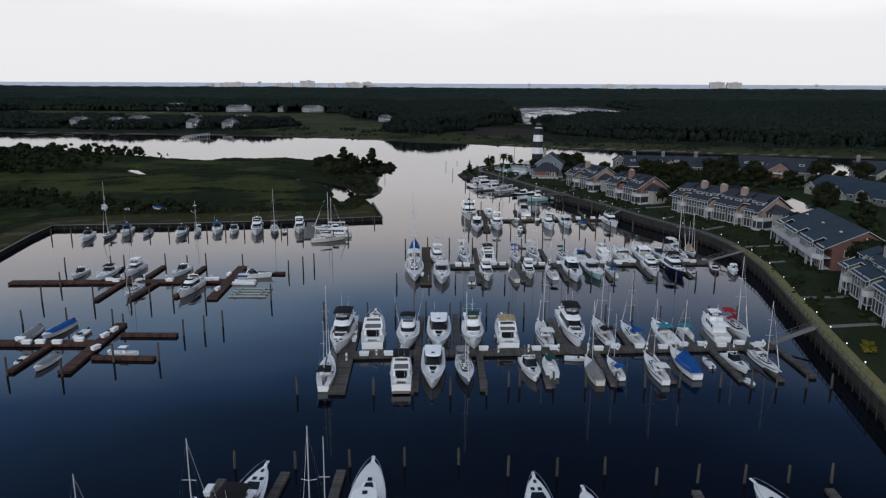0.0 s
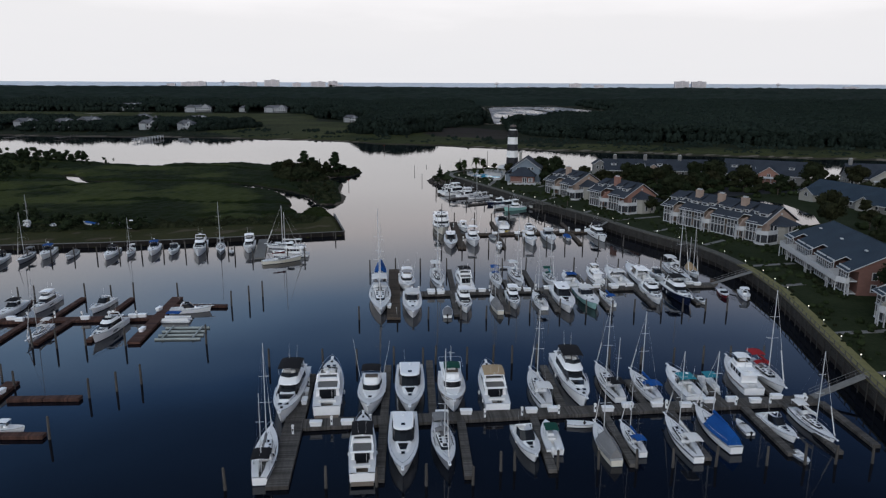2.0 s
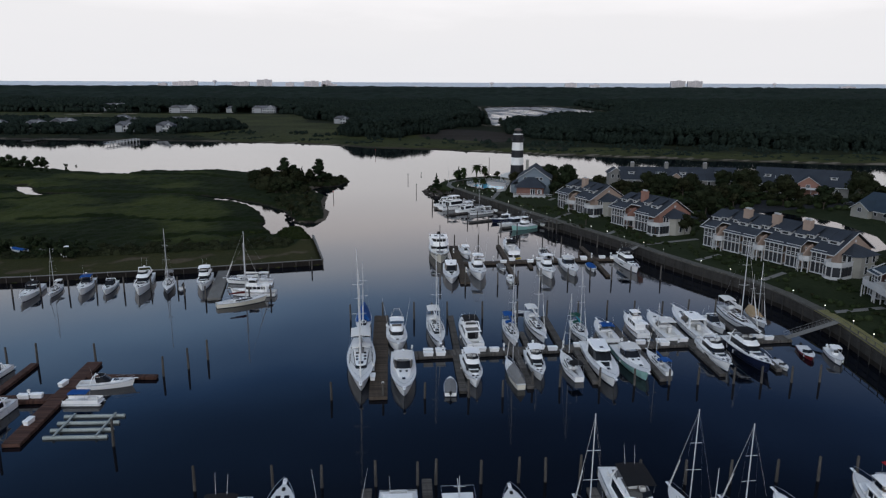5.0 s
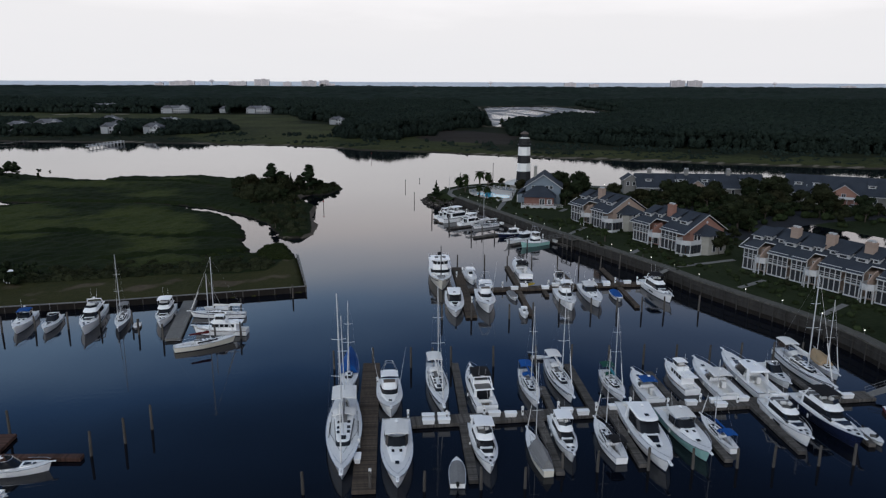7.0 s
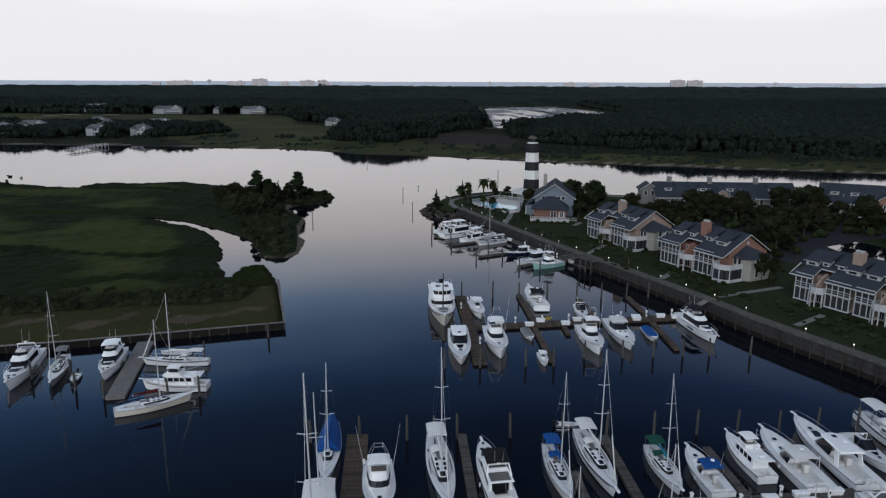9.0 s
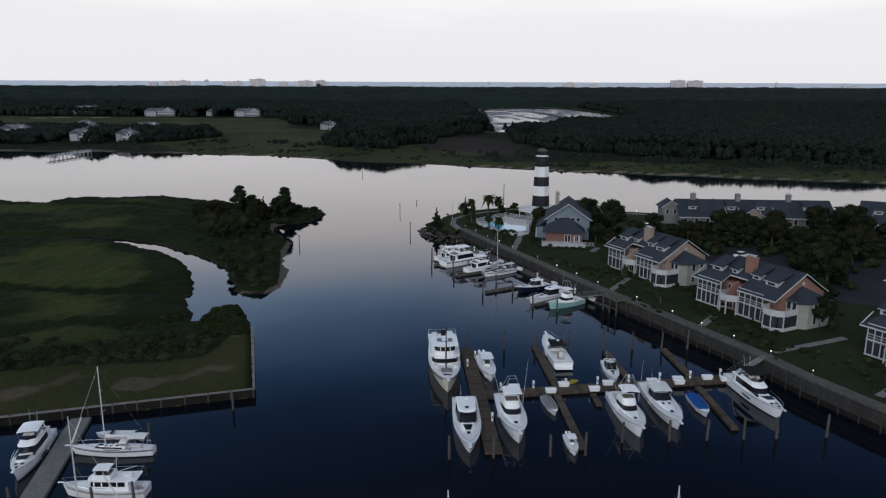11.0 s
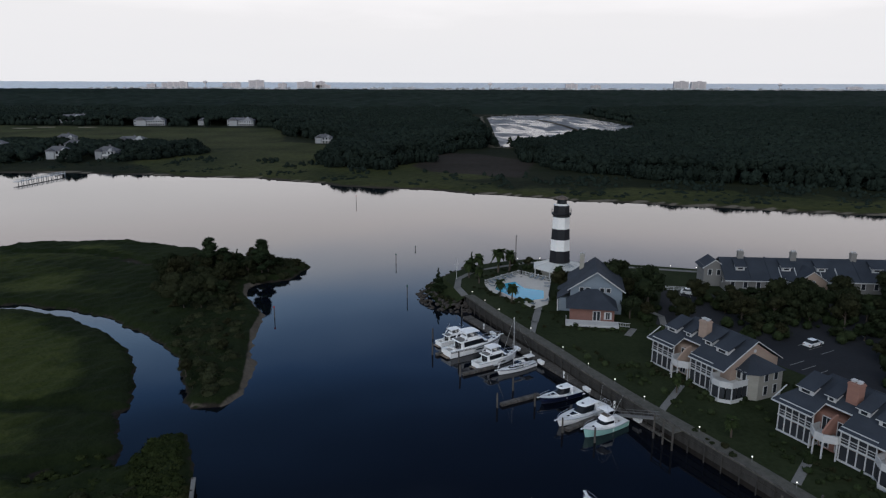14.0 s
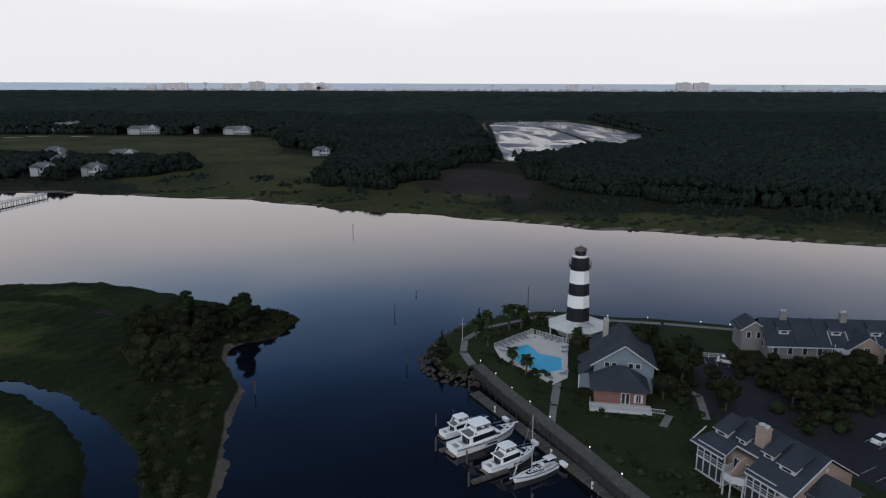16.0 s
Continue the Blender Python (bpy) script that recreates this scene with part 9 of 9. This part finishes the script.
for k in range(150):
    x, y, r = rng.uniform(-66, -41), rng.uniform(345, 372), rng.uniform(1.4, 2.8)
    if math.hypot((x + 52.5) / 9.5, (y - 358) / 13) < 1:
        wild.append((x, y, 0.8 + r * rng.uniform(0.5, 1.5), r, r * 0.85))
thicket("isle_thicket", "dense dark scrub and reeds covering the isle", wild, 80000, 0.20, LEAF, 24)

# low planting round the houses
beds = []
for (ax, ay), (bx, by), n, wide in (((47.2, 292.7), (57.5, 275.7), 60, 2.2), ((57.4, 262.2), (66.2, 247), 60, 2.2), ((72.2, 234), (87, 203), 90, 2.4), ((84.5, 188), (82.5, 156), 80, 2.6), ((78, 140), (75.6, 110), 60, 2.4), ((37, 303.2), (52, 269.7), 80, 3.4), ((55, 259.2), (66.5, 236), 70, 3.0), ((71, 226), (80.5, 200), 80, 3.4), ((80.6, 194), (79.6, 162), 80, 3.2), ((77, 154), (70.5, 124), 70, 3.0), ((35, 326.2), (30.5, 335.2), 30, 1.6), ((38.6, 313.2), (50, 310.2), 40, 1.8), ((60, 297.2), (70.5, 278.7), 70, 3.5), ((70, 265.2), (81.5, 251), 60, 3.5), ((58, 297.2), (57.6, 311.2), 50, 3.5), ((66, 259.2), (60, 276.2), 40, 2.5), ((90, 200), (88, 192), 40, 3.0)):
    for k in range(n // 3):
        q = rng.random()
        r = rng.uniform(0.3, 0.95)
        beds.append((lerp(ax, bx, q) + rng.gauss(0, wide * 0.5), lerp(ay, by, q) + rng.gauss(0, wide * 0.5), G + r * 0.35, r, r * rng.uniform(0.5, 0.95)))
for x, y, k in UNDER:
    for q in range(3):
        r = rng.uniform(0.9, 1.9) * k
        beds.append((x + rng.gauss(0, 2.0 * k), y + rng.gauss(0, 2.0 * k), G + r * 0.6, r, r * rng.uniform(0.7, 1.0)))
thicket("garden_planting", "mixed dark shrubs and grasses planted round the houses", beds, 60000, 0.14, PLANTING, 25)
grove = []
WEST_WOOD = [(-330, 462), (-262, 462), (-208, 450), (-170, 436), (-143, 407), (-158, 392), (-172, 376), (-168, 338), (-205, 326), (-262, 336), (-330, 360)]
while len(grove) < 1500:
    x, y = rng.uniform(-330, -142), rng.uniform(326, 460)
    if signed(np.array([x]), np.array([y]), WEST_WOOD)[0] > 1:
        h = rng.uniform(4.0, 8.0) * (0.34 if x > -178 or y > 440 else 1.0)
        for q in range(6):
            r = h * rng.uniform(0.17, 0.27)
            grove.append((x + rng.gauss(0, h * 0.25), y + rng.gauss(0, h * 0.25), 0.7 + h * rng.uniform(0.2, 0.85), r, r * 0.8))
for k in range(90):
    q = rng.random() ** 1.4
    x, h = lerp(-84, -165, q) + rng.uniform(-4, 4), rng.uniform(2.0, 4.2) + q
    y = lerp(236, 243, q) + rng.uniform(-2, 10 + 26 * q)
    for b in range(5):
        r = h * rng.uniform(0.18, 0.30)
        grove.append((x + rng.gauss(0, h * 0.28), y + rng.gauss(0, h * 0.28), 0.7 + h * rng.uniform(0.15, 0.8), r, r * 0.8))
thicket("isle_grove", "low dark trees and bushes over the marsh", grove, 40000, 0.36, LEAF, 26)
for k in range(46):
    q = rng.random()
    x, y = lerp(-38, -62, rng.random()) + 8 * q, lerp(330, 384, q)
    if signed(np.array([x]), np.array([y]), NORTH_ISLE)[0] > 4:
        if x > -53:
            oaks.put(x, y, 0.7, rng.uniform(0.4, 0.7))


def forest(name, label, spots, material, seed, n=6, m=4):
    """Thousands of lumpy crowns as one mesh: spots are x, y, z, radius, height."""
    rs = np.random.RandomState(seed)
    temps = []
    for k in range(12):
        rows = []
        for i in range(m + 1):
            a = math.pi * (i + 0.1) / (m + 0.2) - math.pi / 2
            rows.append(np.stack([np.cos(a) * np.cos(2 * np.pi * np.arange(n) / n + i * 0.5), np.cos(a) * np.sin(2 * np.pi * np.arange(n) / n + i * 0.5), np.full(n, np.sin(a))], 1) * rs.uniform(0.7, 1.3, (n, 1)))
        temps.append(np.concatenate(rows))
    temps = np.array(temps)
    face = []
    for i in range(m):
        for j in range(n):
            face.append((i * n + j, i * n + (j + 1) % n, (i + 1) * n + (j + 1) % n, (i + 1) * n + j))
    face = np.array(face)
    s = np.array(spots)
    k = len(s)
    t = temps[rs.randint(0, 12, k)]
    a = rs.uniform(0, 6.28, k)
    ca, sa = np.cos(a)[:, None], np.sin(a)[:, None]
    x = (t[:, :, 0] * ca - t[:, :, 1] * sa) * s[:, 3:4] + s[:, 0:1]
    y = (t[:, :, 0] * sa + t[:, :, 1] * ca) * s[:, 3:4] + s[:, 1:2]
    z = t[:, :, 2] * s[:, 4:5] * 0.5 + s[:, 2:3] + s[:, 4:5] * 0.5
    verts = np.stack([x, y, z], 2).reshape(-1, 3)
    nv = temps.shape[1]
    faces = (face[None] + (np.arange(k) * nv)[:, None, None]).reshape(-1, 4)
    me = bpy.data.meshes.new(name)
    me.vertices.add(len(verts))
    me.vertices.foreach_set("co", verts.ravel())
    me.loops.add(faces.size)
    me.loops.foreach_set("vertex_index", faces.ravel().astype(np.int32))
    me.polygons.add(len(faces))
    me.polygons.foreach_set("loop_start", np.arange(0, faces.size, 4, dtype=np.int32))
    me.polygons.foreach_set("loop_total", np.full(len(faces), 4, np.int32))
    me.polygons.foreach_set("use_smooth", np.ones(len(faces), bool))
    me.materials.append(material)
    me.update(calc_edges=True)
    me.validate()
    return tagged(new(name, me), label, "woods", kind="stuff")


WOOD_AREAS = [([(-40, 780), (-52, 650), (-44, 616), (-5, 598), (20, 640), (34, 705), (80, 745), (84, 900), (104, 1300), (-150, 1300), (-134, 978), (-100, 862)], 1.0),
              ([(94, 745), (86, 690), (84, 640), (96, 604), (142, 546), (228, 512), (400, 465), (900, 350), (1250, 330), (1250, 1340), (300, 1340), (284, 925), (200, 828), (140, 772)], 1.0),
              ([(-620, 690), (-260, 640), (-185, 640), (-135, 690), (-150, 740), (-205, 738), (-345, 792), (-620, 845)], 0.42),
              ([(-1250, 1055), (-600, 1050), (-129, 984), (-140, 1340), (-1250, 1340)], 1.0), ([(-1250, 720), (-610, 700), (-610, 1050), (-1250, 1060)], 0.8)]
FAR_HOUSES = [(-228, 670, 14, 8, 10), (-194, 667, 13, 8, -8), (-214, 768, 22, 7, 4), (-272, 783, 14, 8, 6), (-62, 788, 14, 7, 0), (-284, 1022, 34, 9, 3), (-180, 1018, 30, 9, -4), (-392, 1070, 26, 10, 3), (-432, 1074, 20, 10, 8), (-344, 694, 18, 8, 5), (-309, 692, 16, 8, -4), (-300, 722, 20, 8, 6), (-240, 722, 12, 8, 10), (-24, 798, 7, 5, 0), (-395, 1104, 24, 9, 0), (-225, 1030, 12, 8, 0), (-480, 740, 18, 8, 0)]
rs = np.random.RandomState(5)
spots, fringe = [], []
for poly, dens in WOOD_AREAS:
    p = np.array(poly)
    lo, hi = p.min(0), p.max(0)
    area = (hi[0] - lo[0]) * (hi[1] - lo[1])
    n = int(area / 7 * dens)
    x, y = rs.uniform(lo[0], hi[0], n), rs.uniform(lo[1], hi[1], n)
    d = signed(x, y, poly) + waves(x, y, 51, 60, 3) * 10
    keep = (d > 0) & (np.abs(x) < 0.72 * y + 60) & (rs.uniform(0, 1, n) < np.clip(1.5 - y / 1150, 0.3, 1)) & (signed(x, y, LAGOON) < -5)
    for hx, hy, w, *_ in FAR_HOUSES:
        keep &= ~((np.abs(x - hx) < w * 0.7 + 2) & (y > hy - 34) & (y < hy + 9))
    x, y, d = x[keep], y[keep], d[keep]
    edge = np.clip(d / 8, 0.6, 1)
    r = rs.uniform(1.3, 3.0, len(x)) * (1 + y / 1500)
    h = rs.uniform(10.0, 12.4, len(x)) * edge * np.where((x < -100) & (y < 850), 0.7, 1.0) * (1 + 0.22 * waves(x, y, 52, 120, 2))
    deep = np.where(d > 7, rs.uniform(3.6, 5.6, len(x)), h)
    spots.append(np.stack([x, y, 1.5 + h - deep, r * (0.6 + 0.4 * edge), deep], 1))
    rim = (d < 14) & (y < 950) & (np.abs(x) < 520)
    fringe.append(np.stack([x, y, 1.5 + h - deep * 0.5, r * 1.05, deep * 0.55], 1)[rim])
forest("far_woods", "dark mixed woods on the far bank", np.concatenate(spots), WOODS, 6, 5, 3)

fringe = np.concatenate(fringe)
edge_leaves = leaf_part("woodland_fringe", leaves(fringe, 150000, 0.85, 29), WOODS, None)
tagged(edge_leaves, "ragged leafy edge of the far woods", "woods", kind="stuff")

# scattered marsh scrub and reeds along the far bank
x = rs.uniform(-330, 420, 4200)
y0 = np.interp(x, [p[0] for p in FAR_SHORE], [p[1] for p in FAR_SHORE])
y = y0 + rs.uniform(9, 78, 4200)
keep = (waves(x, y, 61, 40, 2) > np.where(x > 70, -0.25, 0.25)) & (signed(x, y, FAR_LAND) > 8) & (signed(x, y, HEATHS) < 0)
x, y = x[keep], y[keep]
forest("bank_scrub", "low marsh scrub along the far bank", np.stack([x, y, np.full(len(x), 0.7), rs.uniform(0.6, 2.0, len(x)), rs.uniform(0.6, 2.2, len(x)) * np.where(y - np.interp(x, [p[0] for p in FAR_SHORE], [p[1] for p in FAR_SHORE]) > 40, 1.6, 0.8)], 1), WOODS, 7, 6, 3)

# tall pines that stand over the lagoon's near bank
for x, y, k in ((98, 747, 0.8), (104, 741, 1.0), (112, 739, 0.75), (128, 738, 0.7), (136, 744, 0.8), (146, 748, 0.9), (155, 760, 0.8), (163, 770, 0.8), (92, 752, 0.7), (120, 736, 0.6)):
    pines.put(x, y, 1.8, k)

# canopy towards the coast
cx = np.arange(-3000, 3001, 15.0)
cy = np.concatenate([np.arange(1300, 2000, 13.0), np.arange(2000, 3720, 22.0)])


def canopy_height(x, y):
    r = np.random.RandomState(8).uniform(-1, 1, x.shape)
    z = np.interp(y, [1300, 1500, 1900, 2150, 2500, 2900, 3720], [12, 15, 24.5, 25.5, 17, 7, 4]) + 2.6 * r + 2.2 * waves(x, y, 71, 260, 3)
    front = np.clip((y - 1300) / 40, 0, 1)
    return np.where(signed(x, y, LAGOON) > -12, -1, lerp(1.0, z, front))


can = sheet("coastal_forest", cx, cy, canopy_height, WOODS, smooth=False)
tagged(can, "endless dark forest reaching to the coast", "woods", kind="stuff")

FWALL = mat("pale_far_siding", (0.40, 0.41, 0.42), (0.27, 0.28, 0.29), 0.8, 0.3, per=0.4)
FROOF = mat("grey_far_roof", (0.12, 0.12, 0.13), (0.075, 0.075, 0.085), 0.85, 0.3, per=0.5)
# aerial haze over the coast is put into these two pale colours
HAZY = mat("haze_tinted_concrete", (0.66, 0.60, 0.58), (0.58, 0.54, 0.54), 0.9, 0.02)
HAZYD = mat("haze_tinted_balconies", (0.42, 0.39, 0.40), (0.36, 0.34, 0.36), 0.9, 0.02)


def far_house(x, y, w, h, turn):
    t = thing("far_house", "pale two-storey waterside house with grey roof", "house", "houses on the far bank", pose(x, y, 1.6, 0, 0, turn))
    d = 9.0
    part("wall", Shape().box(0, 0, 0, w, d, h * 0.72), FWALL, t)
    wing = w * 0.32
    part("wing", Shape().box(-w * 0.25, -d * 0.5 - 1.4, 0, wing, 3.2, h * 0.70), FWALL, t)
    e = h * 0.72
    part("roof", Shape().add([(-w / 2 - 0.6, -d / 2 - 0.6, e), (w / 2 + 0.6, -d / 2 - 0.6, e), (w / 2 + 0.6, d / 2 + 0.6, e), (-w / 2 - 0.6, d / 2 + 0.6, e), (-w / 2 + d * 0.4, 0, h + 0.6), (w / 2 - d * 0.4, 0, h + 0.6)], [(0, 1, 5, 4), (1, 2, 5), (2, 3, 4, 5), (3, 0, 4), (3, 2, 1, 0)]), FROOF, t)
    part("wing_roof", Shape().loft([[(-w * 0.25 - wing / 2 - 0.4, -d * 0.5 - 3.4, e - 0.1), (-w * 0.25 + wing / 2 + 0.4, -d * 0.5 - 3.4, e - 0.1), (-w * 0.25, -d * 0.5 - 3.4, e + wing * 0.36)], [(-w * 0.25 - wing / 2 - 0.4, 0, e - 0.1), (-w * 0.25 + wing / 2 + 0.4, 0, e - 0.1), (-w * 0.25, 0, e + wing * 0.36)]]), FROOF, t)
    n = int(w / 2.6)
    for k in range(n):
        for f in (0, 1):
            part("window", Shape().box(-w / 2 + (k + 0.5) * w / n, -d / 2 - 0.05, 0.9 + f * h * 0.36, 1.3, 0.12, 1.6), PANE, t)
    part("gable_wall", Shape().loft([[(w * 0.28 + q, -d * 0.5 - 0.3, zz) for q, zz in ((-w * 0.16, e - 0.2), (w * 0.16, e - 0.2), (0, e + w * 0.13))], [(w * 0.28 + q, 0, zz) for q, zz in ((-w * 0.16, e - 0.2), (w * 0.16, e - 0.2), (0, e + w * 0.13))]]), FWALL, t)
    part("upper_rail", Shape().box(w * 0.2, -d / 2 - 2.95, h * 0.34 + 0.25, w * 0.5, 0.1, 0.9), TRIM, t)
    part("chimney", Shape().soft(w * 0.08, 1.0, h * 0.7, 1.2, 1.0, h * 0.5), FROOF, t)
    part("porch", Shape().box(w * 0.2, -d / 2 - 1.6, h * 0.34, w * 0.5, 3.0, 0.25), TRIM, t)
    for k in range(4):
        part("porch_post", Shape().box(w * (-0.03 + 0.155 * k), -d / 2 - 2.9, 0, 0.3, 0.3, h * 0.66), TRIM, t)


for x, y, w, h, turn in FAR_HOUSES:
    far_house(x, y, w, h, turn)
for x, y in ((-402, 972), (-386, 990), (-340, 988)):
    s = tagged(part("sand_bunker", Shape().prism([(x + 11 * math.cos(a), y + 4 * math.sin(a)) for a in [2 * math.pi * k / 12 for k in range(12)]], 1.9, 2.15), SAND), "pale sand bunker on the green", "bunker", kind="structure")
pier = thing("far_pier", "white timber pier reaching into the waterway", "pier", m=pose(-191, 592, 0, 0, 0, -104))
part("pier_deck", Shape().soft(18, 0, 1.3, 38, 2.2, 0.25), TRIM, pier)
for k in range(10):
    for q in (-1, 1):
        part("pier_post", Shape().box(k * 3.7, q * 1.0, -1, 0.28, 0.28, 3.6), TRIM, pier)
for q in (-1, 1):
    part("pier_rail", Shape().box(18, q * 1.05, 2.4, 38, 0.12, 0.14), TRIM, pier)
for dx in (-262, -300, -330):
    pp = thing("far_jetty", "small dark jetty on the far bank", "pier", m=pose(dx, 606, 0, 0, 0, -100))
    part("jetty_deck", Shape().soft(9, 0, 0.9, 22, 2.0, 0.25), TIMBER, pp)
    part("jetty_head", Shape().soft(19, 0, 0.9, 5, 7, 0.25), TIMBER, pp)
    for k in range(6):
        part("jetty_post", Shape().tube((k * 4, 1, -1), (k * 4, 1, 2.4), 0.16, n=6), PILEM, pp)


def tower(x, w, h, y=3990.0):
    t = thing("beach_tower", "pale high-rise block on the coast with haze in its colour", "tower block", "coast towers", pose(x, y, 0))
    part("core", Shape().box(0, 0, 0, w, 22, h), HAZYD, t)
    n = max(3, int(h / 4.2))
    balconies = Shape()
    for k in range(n):
        balconies.box(0, -11.6, 3 + k * (h - 4) / n, w * 0.96, 1.6, (h - 4) / n * 0.6)
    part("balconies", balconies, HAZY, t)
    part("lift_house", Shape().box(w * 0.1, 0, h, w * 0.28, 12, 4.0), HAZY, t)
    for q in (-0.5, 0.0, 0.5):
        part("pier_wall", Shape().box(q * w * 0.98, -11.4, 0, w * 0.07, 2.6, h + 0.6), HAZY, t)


for x, w, h in ((-1175, 60, 33), (-1115, 70, 36), (-880, 42, 31), (-835, 44, 34), (-732, 74, 45), (-601, 40, 31), (-487, 74, 38), (-408, 46, 40), (-395, 80, 24), (-1260, 40, 26), (899, 60, 33), (1029, 48, 25), (1486, 74, 47), (1580, 76, 46), (2440, 80, 20), (640, 50, 14), (1740, 60, 14), (60, 40, 13), (2250, 50, 14)):
    tower(x, w, h)
for x, h in ((-990, 38), (470, 33), (2025, 34)):
    wt = thing("water_tower", "pale water tower on the coast with haze in its colour", "water tower", "water towers", pose(x, 3985, 0))
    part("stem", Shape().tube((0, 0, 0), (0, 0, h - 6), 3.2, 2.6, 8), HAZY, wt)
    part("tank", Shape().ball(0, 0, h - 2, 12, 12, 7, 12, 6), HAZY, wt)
beach = Shape()
rng = random.Random(31)
for k in range(520):
    x = rng.uniform(-1500, 2700)
    w, h = rng.uniform(7, 22), rng.uniform(6, 15)
    y = rng.uniform(3760, 3960)
    beach.box(x, y, 0, w, 12, h * 0.7)
    beach.loft([[(x - w / 2 - 1, y - 7, h * 0.7), (x + w / 2 + 1, y - 7, h * 0.7), (x + w / 2 + 1, y + 7, h * 0.7), (x - w / 2 - 1, y + 7, h * 0.7)], [(x - w / 4, y - 0.5, h), (x + w / 4, y - 0.5, h), (x + w / 4, y + 0.5, h), (x - w / 4, y + 0.5, h)]])
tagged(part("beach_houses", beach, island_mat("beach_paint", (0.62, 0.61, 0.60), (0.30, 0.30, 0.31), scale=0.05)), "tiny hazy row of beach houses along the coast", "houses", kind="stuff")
